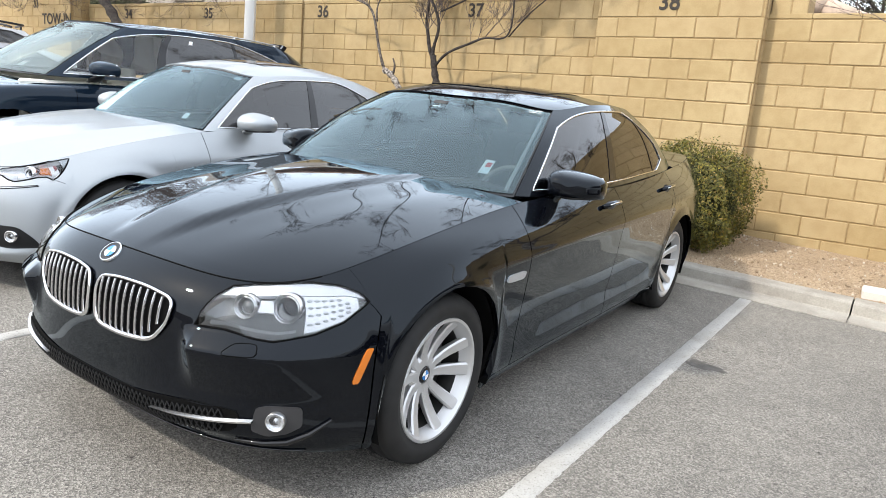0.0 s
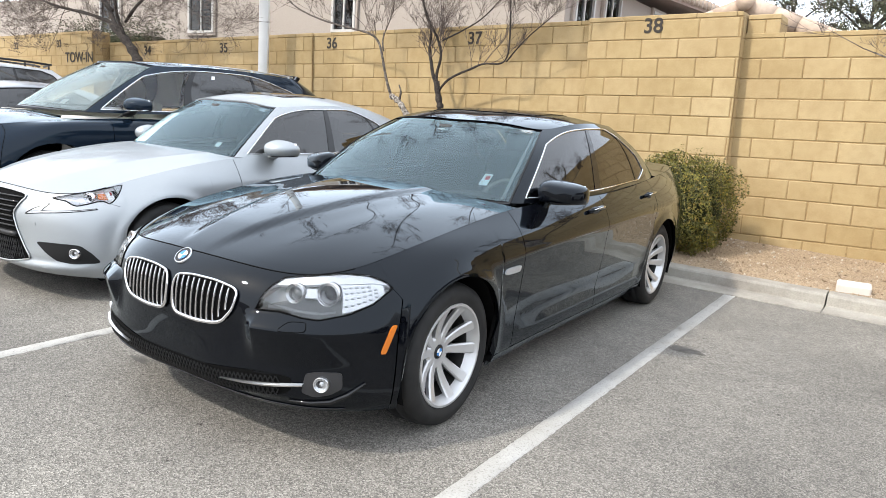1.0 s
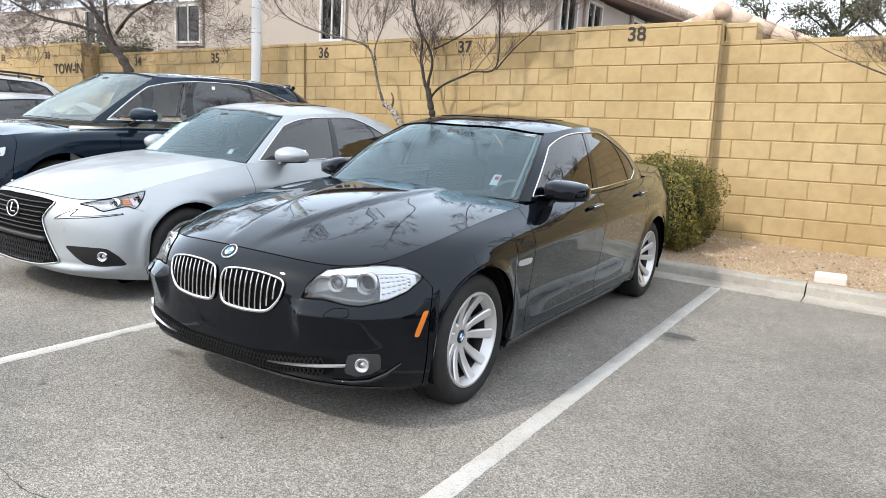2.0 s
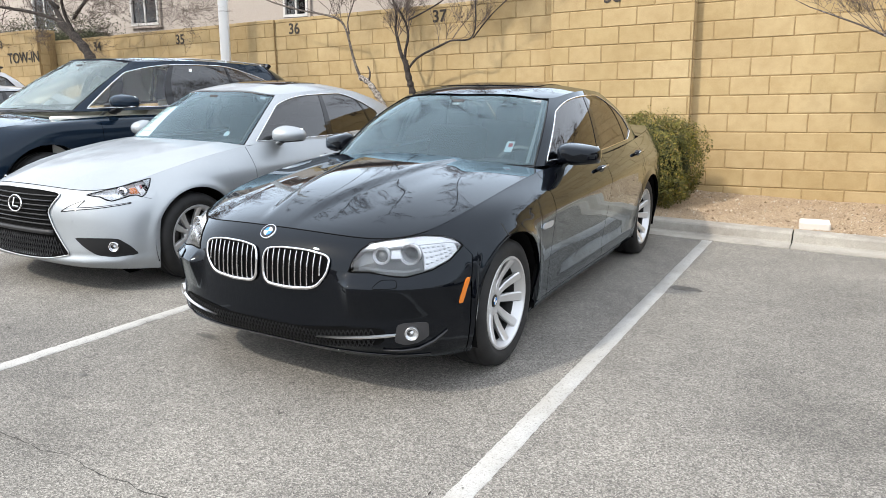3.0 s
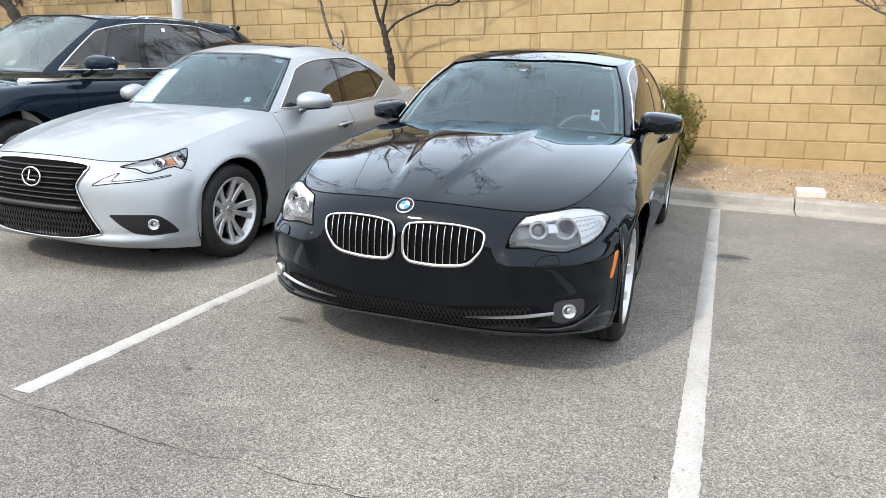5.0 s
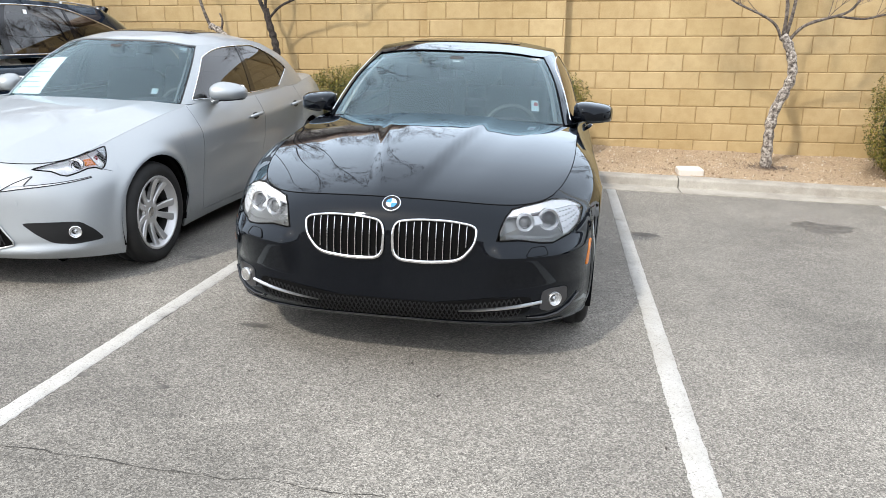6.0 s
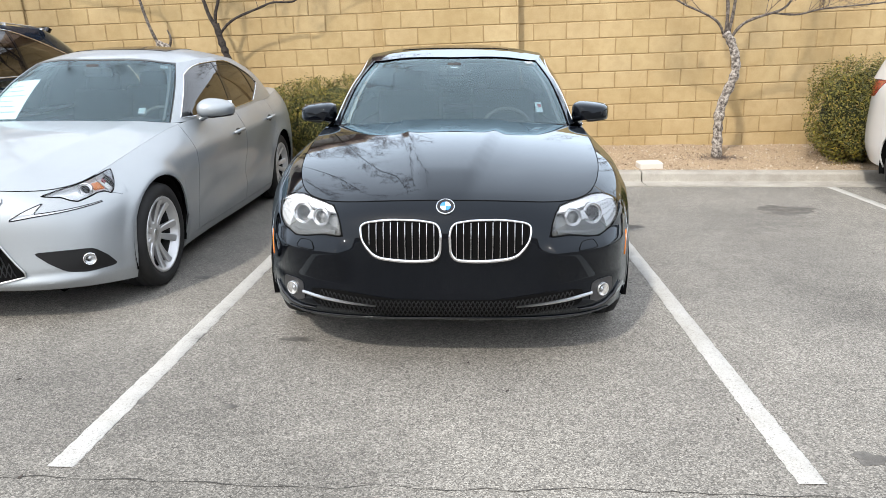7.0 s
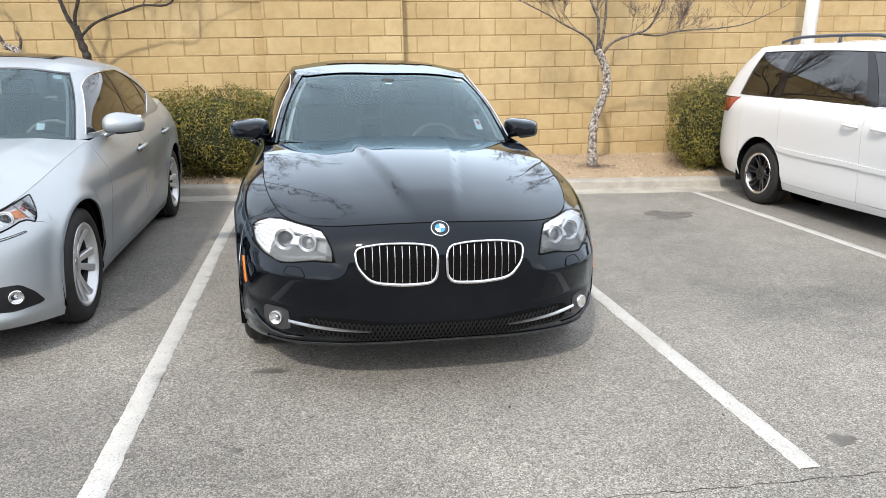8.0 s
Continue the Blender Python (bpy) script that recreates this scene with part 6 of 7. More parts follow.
    em.ob("emblem", CHROME, hole, "chrome oval emblem")
    # headlamps with a round projector and an amber corner, light blade below
    L = SILVER_LAMP
    hous = lamp_shell(c, L, LAMPCLEAR, "clear headlamp with an amber corner", 0.045)
    amber = panel(B, 0, 0, lambda u: L.mid(u, 0.30), lambda u: L.mid(u, 0.74), nv=3, us=np.linspace(0.1515, 0.1610, 6), off=-0.010, fold=0.012)
    tail_ = panel(B, 0, 0, lambda u: L.mid(u, 0.52), lambda u: L.mid(u, 0.76), nv=3, us=np.linspace(0.1655, 0.1678, 3), off=-0.010, fold=0.012)
    bezel = panel(B, 0, 0, lambda u: L.lo(u) + 0.010, lambda u: L.mid(u, 0.45), nv=3, us=np.linspace(0.104, 0.130, 12), off=-0.007, fold=0.012)
    # the blade: a lower arm, and an upper arm that turns back towards the lamp
    low_l = lambda u: float(np.interp(u, (.072, .092, .150), (.503, .533, .588)))
    up_l = lambda u: float(np.interp(u, (.072, .092, .150), (.512, .560, .600)))
    top_l = lambda u: float(np.interp(u, (.072, .0985), (.512, .700)))
    arm = panel(B, 0, 0, low_l, up_l, nv=3, us=np.linspace(.074, .148, 24), off=0.0025, fold=0.003)
    hook = panel(B, 0, 0, lambda u: max(up_l(u), float(np.interp(u, (.090, .0985), (.558, .692)))), top_l, nv=3, us=np.linspace(.074, .0984, 14), off=0.0025, fold=0.003)
    arm.add(hook.v, hook.f)
    edge = [(u, low_l(u)) for u in np.linspace(.072, .150, 20)] + [(u, up_l(u)) for u in np.linspace(.149, .0915, 14)] + [(u, float(np.interp(u, (.0915, .0985), (.575, .695)))) for u in np.linspace(.0917, .0985, 5)] + [(u, top_l(u)) for u in np.linspace(.0980, .0725, 12)]
    a = np.array(edge)
    blades = c.both("light_blade", arm, SATINSILVER, None, "pale angular light blade with a dark edge", 40)
    strips = Soup().tube(B.at(a[:, 0], a[:, 1], 0.001), 0.0032, 5, closed=True)
    for i, h in enumerate(hous):
        k = (lambda s: s) if i == 0 else (lambda s: s.mirrored())
        k(amber).ob("amber_corner", AMBER, h, "amber corner reflector")
        k(tail_).ob("red_reflector", REDLENS, h, "red side reflector")
        k(bezel).ob("lamp_bezel", LAMPGREY, h)
        k(strips).ob("blade_edge", GLOSSBLACK, blades[i])
        barrel, bulb = lamp_round(c, L, 0.1400, 0.46, 0.008, 0.040, (0.32, -1, 0.14))
        k(barrel).ob("lamp_ring", CHROME, h, "bright ring")
        k(bulb).ob("projector", GLOSSBLACK, h)
    pods = c.patch("fog_recess", rounded([(.505, .398), (.62, .398), (.745, .390), (.790, .335), (.815, .268), (.720, .262), (.640, .280), (.570, .335)], 3, .22), 0.003, MESHBLACK, None, "black fog lamp recess", 0.006)
    for i, h in enumerate(pods):
        o, n = Vector(B.raw(*c.uv(.728, .335))), (Vector((0.3, -1, 0.0)).normalized() + Vector(B.normal(*c.uv(.728, .335)))).normalized()
        mm = Matrix.Translation(o + n * 0.012) @ n.to_track_quat("Z", "Y").to_matrix().to_4x4()
        for nm, prof, mt in (("fog_ring", [(-0.02, .034), (.008, .034), (.010, .030), (.004, .028)], CHROME), ("fog_reflector", [(-0.002, .0001), (-0.006, .008), (-0.010, .013), (0.003, .030)], FOGGLASS), ("fog_glass", [(.011, .0001), (.008, .030)], LENS)):
            s = Soup().lathe(prof, 28, "z").moved(mm)
            (s if i == 0 else s.mirrored()).ob(nm, mt, h)
    c.patch("tow_cover", rounded([(.44, .492), (.50, .494), (.50, .528), (.44, .526)], 3, .3), 0.002, SILVER, None, "", 0.004)
    c.mirrors(1.80, 0.915, 1.015, (0.25, 0.115, 0.160), SILVER, SILVER, 0.06, None, 0.8)
    c.handle(0, 2.32, 0.80, 0.20, SILVER)
    c.handle(1, 3.24, 0.835, 0.20, SILVER)
    C = c.C
    note = panel(C, -c.ua_c * 0.93, -c.ua_c * 0.50, 0.06, 0.60, 4, 4, off=-0.0085, fold=0).ob("price_sheet", PAPER, c.screen, "white paper sheet with grey print", False)
    for k in range(6):
        v = 0.14 + 0.07 * k
        panel(C, -c.ua_c * 0.88, -c.ua_c * (0.56 + 0.05 * (k % 3)), v, v + 0.010, 2, 1, off=-0.0068, fold=0).ob("print_bar", PRINTGREY, note, "", False)
    for u, v, du, dv, nm in ((0.72, 0.16, 0.006, 0.035, "windshield_sticker"), (0.84, 0.90, 0.010, 0.036, "toll_tag")):
        panel(C, c.ua_c * u - du, c.ua_c * u + du, v - dv, v + dv, 2, 2, off=-0.0085, fold=0).ob(nm, PAPER, c.screen, "white paper sticker", False)
    return c


silver_saloon(pose(-4.09, 1.945, 0, 0, 0, 0.8))

# ---- taller cars ----
WAGON_CABIN = (
    ((0, 1.30, 1.06), (.45, 1.36, 1.055), (.71, 1.52, 1.05), (.785, 1.75, 1.05), (.845, 2.5, 1.06), (.85, 3.4, 1.08), (.82, 4.1, 1.11), (.70, 4.62, 1.13), (0, 4.76, 1.14)),
    ((0, 1.74, 1.33), (.43, 1.78, 1.325), (.66, 1.92, 1.31), (.72, 2.08, 1.31), (.765, 2.55, 1.33), (.765, 3.4, 1.35), (.74, 4.0, 1.36), (.63, 4.42, 1.37), (0, 4.56, 1.38)),
    ((0, 2.22, 1.565), (.40, 2.245, 1.56), (.57, 2.34, 1.54), (.615, 2.46, 1.54), (.655, 2.75, 1.56), (.655, 3.4, 1.57), (.63, 3.9, 1.555), (.56, 4.18, 1.54), (0, 4.30, 1.56)),
)
SUV_Z = ((0, 0), (0.2, 0.25), (0.42, 0.52), (0.70, 0.88), (0.775, 0.97), (0.945, 1.06), (1.09, 1.14))


def suv_spec(paint_m, ys, half, r, wheel, cabin_dz=0.0, **kw):
    return dict(paint=paint_m, category="car", rings=car_rings(half / 0.93, ys, SUV_Z), cabin=map_rings(WAGON_CABIN, half / 0.93, ys) + np.array([0, 0, cabin_dz]), hubs=(ys[1], ys[2]), r=r, arch=r + 0.045, half=half, track=half - 0.135,
                ys=ys, doors=(ys[1] + 0.58, ys[1] + 1.66, ys[2] - 0.28), belly=0.27, win_lo=0.05, win_hi=0.90, wheel=wheel, **kw)


PLAIN_WHEEL = dict(n=5, w0=0.035, w1=0.045, dish=0.55, label="silver five-spoke alloy wheel", cap=SATIN)


def simple_lamps(c, z0, z1, x_in, y_out, amber=True):
    B = c.B
    ui, uo = c.uv(x_in, z0 + 0.02)[0], B.u_of_y(y_out, 0.8, 0.05, 0.45)
    U = lambda f: ui + (uo - ui) * f
    fs = np.linspace(0, 1, 11)
    outline = rounded([(U(f), B.v_of_z(z0 + 0.07 * f, U(f))) for f in fs] + [(U(f), min(0.97, B.v_of_z(z1 + 0.07 * f * f, U(f)))) for f in fs[::-1]], 3, 0.3)
    hous = c.both("headlamp", blob_patch(B, outline, 0.004, 0.008), LAMPGREY, None, "clear headlamp", 40)
    lens = blob_patch(B, outline, 0.014, 0.016, 6, 0.008)
    amb = panel(B, U(0.72), U(0.93), B.v_of_z(z0 + 0.075, U(0.8)), B.v_of_z(z1 + 0.01, U(0.8)), 5, 4, off=0.008, fold=0.004)
    for i, h in enumerate(hous):
        (lens if i == 0 else lens.mirrored()).ob("lens", LENS, h, "clear lens")
        if amber:
            (amb if i == 0 else amb.mirrored()).ob("amber_corner", AMBER, h, "amber corner reflector")
        o, n = Vector(B.raw(U(0.42), B.v_of_z((z0 + z1) / 2 + 0.03, U(0.42)))), Vector((0.2 if i == 0 else -0.2, -1, 0)).normalized()
        if i:
            o.x = -o.x
        mm = Matrix.Translation(o + n * 0.003) @ n.to_track_quat("Z", "Y").to_matrix().to_4x4()
        Soup().lathe([(-0.01, .04), (0.008, .04), (0.01, .035), (0.002, .03), (0.008, 0.0001)], 28, "z").moved(mm).ob("projector", CHROME, h)


def simple_grille(c, pts, bars=5):
    out = pts + [(-x, z) for x, z in pts[::-1] if x > 0.001]
    hole = c.patch("grille_opening", rounded(out, 3, 0.3), 0.003, LINER, None, "black front grille", 0.005, False)
    zs = [p[1] for p in pts]
    for k in range(bars):
        z = min(zs) + (max(zs) - min(zs)) * (k + 1) / (bars + 1)
        w = max(p[0] for p in pts) * 0.8
        a = np.array([c.uv(x, z) for x in np.linspace(-w, w, 11)])
        Soup().tube(c.B.at(a[:, 0], a[:, 1], 0.01), 0.008, 5).ob("grille_slat", SATIN, hole)


def roof_rails(c, y0, y1, x, material, high=1.0):
    C = c.C
    us = np.linspace(C.u_of_y(y0, 1.0, 0.15, 0.9), C.u_of_y(y1, 1.0, 0.3, 0.97), 14)
    p = C.raw(us, np.full(14, 1.0))
    p[:, 0] -= x
    lift = np.array([0.015, 0.05] + [0.065] * 10 + [0.05, 0.015])
    p[:, 2] += lift * high + 0.02
    c.both("roof_rail_bar", Soup().tube(p, 0.018 * (0.4 + 0.6 * high), 8), material, None, "roof rail")
    for k in (1, 7, 12):
        c.both("rail_foot", Soup().tube([p[k] - np.array([0, 0, 0.09]), p[k]], 0.016, 6), material)


def navy_suv(m):
    ys = (0, 0.92, 3.71, 4.89)
    spec = suv_spec(NAVY, ys, 0.945, 0.385, PLAIN_WHEEL, 0.10)
    k = spec["cabin"]
    k[..., 1] += np.interp(k[..., 1], (1.3, 2.2, 3.4, 4.7), (-0.28, -0.20, -0.03, 0.26))
    k[..., 2] += np.interp(k[..., 2], (1.15, 1.65), (0.0, 0.045))
    spec["arch"] = 0.455
    spec["rings"][..., 2] = np.where(spec["rings"][..., 2] > 0.6, spec["rings"][..., 2] + 0.03, spec["rings"][..., 2])
    c = Car("navy_suv", "glossy dark navy sport utility with bright window trim", m, spec)
    c.shell()
    c.bonnet(0.44, 1.26, 0.05, None, 2.4, rear_z=1.115)
    t = c.C.t
    c.s["top_cut"] = lambda f: 0.90 - 0.16 * math.exp(-f / 0.07) - 3.4 * max(0, f - 0.60) ** 2
    c.s["bot_cut"] = lambda f: 0.05 + max(0, f - 0.70) ** 2 * 2.0
    w0, w1 = t[2] + 0.02, c.C.u_of_y(4.30, 0.35, 0.3, 0.97)
    b, e = c.C.u_of_y(2.46, 0.45, 0.3, 0.9), c.C.u_of_y(3.42, 0.45, 0.3, 0.9)
    c.cabin([LIGHTTINT, TINTED, TINTED], TINTED, CHROME, [(w0, b - 0.009), (b + 0.009, e - 0.004), (e + 0.004, w1)], 0.06, screen=PALESCREEN)
    c.inside(BEIGE, dash_y=1.28, dz=0.13)
    simple_lamps(c, 0.74, 0.82, 0.50, 0.44)
    simple_grille(c, [(0, .84), (.30, .82), (.25, .62), (.42, .36), (0, .33)], 7)
    c.mirrors(1.72, 1.02, 1.245, (0.27, 0.11, 0.17), NAVY, TRIMBLACK, 0.09, CHROME, 0.7)
    c.handle(0, 2.34, 0.97, 0.21, CHROME)
    c.handle(1, 3.30, 0.99, 0.21, CHROME)
    roof_rails(c, 2.6, 4.2, 0.03, SATIN, 0.05)
    c.both("rear_spoiler", panel(c.C, c.C.t[-2], 1.0, 0.93, 1.0, 10, 3, off=0.05, fold=0.05), GLOSSBLACK)
    panel(c.C, c.ua_c * 0.50, c.ua_c * 0.60, 0.10, 0.18, 2, 2, off=-0.0085, fold=0).ob("windshield_sticker", PAPER, c.screen, "white paper sticker", False)
    u = c.C.u_of_y(2.80, 0.7, 0.3, 0.9)
    panel(c.C, u, u + 0.012, 0.72, 0.80, 2, 2, off=0.0, fold=0).ob("window_sticker", PAPER, c.doors[1][0], "white paper sticker", False)
    return c


navy_suv(pose(-6.84, 2.42, 0, 0, 0, -1.6))


def white_suv(m):
    ys = (0, 0.90, 3.60, 4.65)
    c = Car("white_suv", "white sport utility with a dark roof rack", m, suv_spec(WHITE, ys, 0.93, 0.36, PLAIN_WHEEL, 0.08))
    c.shell()
    c.bonnet(0.44, 1.50, 0.05, None, 2.4, rear_z=1.10)
    t = c.C.t
    c.s["top_cut"], c.s["bot_cut"] = (lambda f: 0.90 - 0.02 * (2 * f - 1) ** 2 - max(0, f - 0.92) * 2.0), (lambda f: 0.05 + max(0, f - 0.92) * 1.2)
    w0, w1 = t[2] + 0.02, c.C.u_of_y(4.05, 0.35, 0.3, 0.97)
    b, e = c.C.u_of_y(2.48, 0.45, 0.3, 0.9), c.C.u_of_y(3.32, 0.45, 0.3, 0.9)
    c.cabin(TINTED, TINTED, TRIMBLACK, [(w0, b - 0.009), (b + 0.009, e - 0.004), (e + 0.004, w1)], 0.05)
    c.inside(SEAT, dz=0.13)
    simple_lamps(c, 0.72, 0.82, 0.50, 0.60, False)
    simple_grille(c, [(0, .80), (.42, .78), (.40, .62), (0, .60)], 3)
    c.mirrors(1.84, 0.99, 1.13, (0.23, 0.09, 0.16), WHITE, TRIMBLACK, 0.09)
    c.handle(0, 2.30, 0.95, 0.21)
    roof_rails(c, 2.5, 4.1, 0.04, TRIMBLACK)
    return c


white_suv(pose(-11.95, 2.05, 0))


def pale_hatch(m):
    ys = (0, 0.85, 3.50, 4.40)
    spec = dict(BLACK_SPEC, paint=GREYPAINT, rings=car_rings(0.95, ys), cabin=map_rings(SALOON_CABIN, 0.95, ys), crease=None, hubs=(0.85, 3.50), r=0.32, arch=0.36, half=0.885, track=0.76, ys=ys, doors=(1.38, 2.40, 3.2), wheel=PLAIN_WHEEL, screen_label="clear windshield glass")
    c = Car("pale_saloon", "pale grey small saloon with a clear windshield", m, spec)
    c.shell()
    c.bonnet(0.42, 1.42, 0.05, None, 2.4, rear_z=0.975)
    c.boot(4.15, 3.60, 1.085)
    t = c.C.t
    c.s["top_cut"], c.s["bot_cut"] = (lambda f: 0.90 - max(0, f - 0.88) * 3.0), (lambda f: 0.05 + max(0, f - 0.85) * 1.2)
    w0, w1 = t[2] + 0.02, c.C.u_of_y(3.15, 0.35, 0.3, 0.97)
    b = c.C.u_of_y(2.42, 0.45, 0.3, 0.9)
    c.cabin(TINTED, TINTED, TRIMBLACK, [(w0, b - 0.009), (b + 0.009, w1)], 0.045)
    c.inside(SEAT)
    simple_lamps(c, 0.61, 0.68, 0.45, 0.55, False)
    simple_grille(c, [(0, .64), (.34, .63), (.32, .54), (0, .52)], 3)
    c.mirrors(1.78, 0.945, 0.985, (0.21, 0.085, 0.13), GREYPAINT, TRIMBLACK, 0.09)
    c.handle(0, 2.24, 0.80)
    return c


pale_hatch(pose(-9.32, 2.05, 0))

# ---- the white minivan ----
VAN_CABIN = (
    ((0, .95, 1.04), (.45, 1.02, 1.035), (.74, 1.25, 1.03), (.82, 1.55, 1.03), (.865, 2.5, 1.05), (.87, 3.6, 1.07), (.855, 4.3, 1.08), (.76, 4.74, 1.09), (0, 4.86, 1.09)),
    ((0, 1.50, 1.38), (.43, 1.55, 1.375), (.68, 1.72, 1.36), (.745, 1.92, 1.36), (.785, 2.6, 1.38), (.79, 3.6, 1.40), (.775, 4.2, 1.40), (.69, 4.58, 1.40), (0, 4.70, 1.41)),
    ((0, 2.02, 1.665), (.42, 2.05, 1.66), (.60, 2.16, 1.645), (.645, 2.32, 1.645), (.685, 2.75, 1.665), (.69, 3.5, 1.675), (.675, 4.1, 1.665), (.60, 4.36, 1.65), (0, 4.46, 1.66)),
)
VAN_Y = (0, 0.98, 4.01, 5.08)


def white_minivan(m):
    spec = dict(paint=WHITE, category="car", rings=car_rings(0.982 / 0.93, VAN_Y, ((0, 0), (0.2, 0.22), (0.42, 0.45), (0.70, 0.88), (0.775, 0.97), (0.945, 1.12), (1.09, 1.19))), cabin=map_rings(VAN_CABIN, 1.04, VAN_Y, ((1.0, 1.045), (1.1, 1.135), (1.4, 1.43), (1.7, 1.70))),
                hubs=(0.98, 3.90), r=0.335, arch=0.385, half=0.982, track=0.835, ys=VAN_Y, doors=(1.50, 2.46, 3.60), belly=0.26, win_lo=0.05, win_hi=0.90,
                wheel=dict(n=12, pair=0.10, w0=0.008, w1=0.011, dish=0.55, label="black multi-spoke wheel with a polished lip", mat=DARKALLOY, lip=True, rim=0.64, turn=0.1))
    q = spec["rings"]
    # upright tail: the upper rings reach as far back as the bumper
    back = np.clip((q[..., 1] - 4.2) / 0.8, 0, 1)
    q[4, :, 1] += 0.06 * back[4]
    q[5, :, 1] += 0.13 * back[5]
    q[5, :, 0] *= 1 + 0.06 * back[5]
    c = Car("white_minivan", "white minivan with dark tinted windows and roof rails", m, spec)
    c.shell()
    c.bonnet(0.46, 1.35, 0.05, None, 2.4, rear_z=1.06)
    t = c.C.t
    c.s["top_cut"], c.s["bot_cut"] = (lambda f: 0.86), (lambda f: 0.05)
    w0, w1 = t[2] + 0.02, c.C.u_of_y(4.40, 0.45, 0.3, 0.97)
    b, e = c.C.u_of_y(2.62, 0.45, 0.3, 0.9), c.C.u_of_y(3.80, 0.45, 0.3, 0.95)
    c.cabin(TINTED, TINTED, TRIMBLACK, [(w0, b - 0.012), (b + 0.012, e - 0.012), (e + 0.012, w1)], 0.06, trim_r=0.004)
    c.inside(SEAT, dz=0.10, rows=(2.1, 3.1))
    B = c.B
    # side moulding, tail lamps, handles
    us = np.linspace(c.ud[0] + 0.004, c.ud[2] - 0.002, 40)
    v = B.v_of_z(0.60, c.ud[1])
    c.both("side_moulding", panel(B, us[0], us[-1], v - 0.012, v + 0.014, 40, 3, off=0.012, fold=0.014), WHITE)
    ur, w = B.u_of_y(4.40, 0.9, 0.5, 0.98), B.u_of_y(5.02, 0.9, 0.5, 0.999)
    c.both("tail_lamp", panel(B, ur, w, lambda u: B.v_of_z(1.15 - 0.20 * min(1.0, (u - ur) / 0.035), u), 0.998, 14, 6, off=0.007, fold=0.01), REDLENS, None, "red tail lamp")
    c.handle(0, 2.26, 0.94, 0.17, WHITE, False)
    c.handle(1, 2.60, 0.95, 0.17, WHITE, False)
    roof_rails(c, 2.6, 4.15, 0.05, mat("dark_rail", (0.05, 0.055, 0.07), 0.4), 0.85)
    simple_lamps(c, 0.74, 0.84, 0.52, 0.62)
    simple_grille(c, [(0, .78), (.40, .76), (.38, .66), (0, .64)], 3)
    c.mirrors(1.66, 1.03, 1.13, (0.24, 0.09, 0.17), WHITE, TRIMBLACK, 0.09)
    return c


white_minivan(pose(3.74, 1.62, 0, 0, 0, 0))

# ---- trees, shrubs ----
def grow(s, p, d, length, r, level, rg, up=0.25, sides=5, spread=0.75, minr=0.0016):
    """A crooked shoot that forks into finer ones."""
    n = max(3, int(length / 0.09))
    pts, rad = [Vector(p)], [r]
    d = Vector(d).normalized()
    for i in range(n):
        d = (d + Vector((rg.uniform(-1, 1), rg.uniform(-0.7, 0.7), rg.uniform(-0.7, 0.9))) * 0.17 + Vector((0, 0, up * 0.16))).normalized()
        pts.append(pts[-1] + d * (length / n))
        rad.append(max(minr, r * (1 - 0.75 * (i + 1) / n)))
    s.tube(pts, rad, sides, cap=False)
    if level <= 0:
        return
    kids = rg.randint(3, 5) if level > 1 else rg.randint(2, 4)
    for _ in range(kids):
        t = rg.uniform(0.25, 1.0)
        i = min(n, int(t * n))
        side = Vector((rg.uniform(-1, 1), rg.uniform(-0.8, 0.8), rg.uniform(-0.3, 1.0)))
        grow(s, pts[i], (d * 0.8 + side * spread), length * rg.uniform(0.45, 0.75), rad[i] * 0.72, level - 1, rg, up, max(3, sides - 1), spread, minr)


def knobbly(pts, r0, r1, rg, amp=0.14, n=6):
    q = smooth_path(pts, n)
    k = len(q)
    ph = rg.uniform(0, 6)
    return q, [(r0 + (r1 - r0) * i / (k - 1)) * (1 + amp * math.sin(i * 1.7 + ph) + amp * 0.6 * rg.uniform(-1, 1)) for i in range(k)]


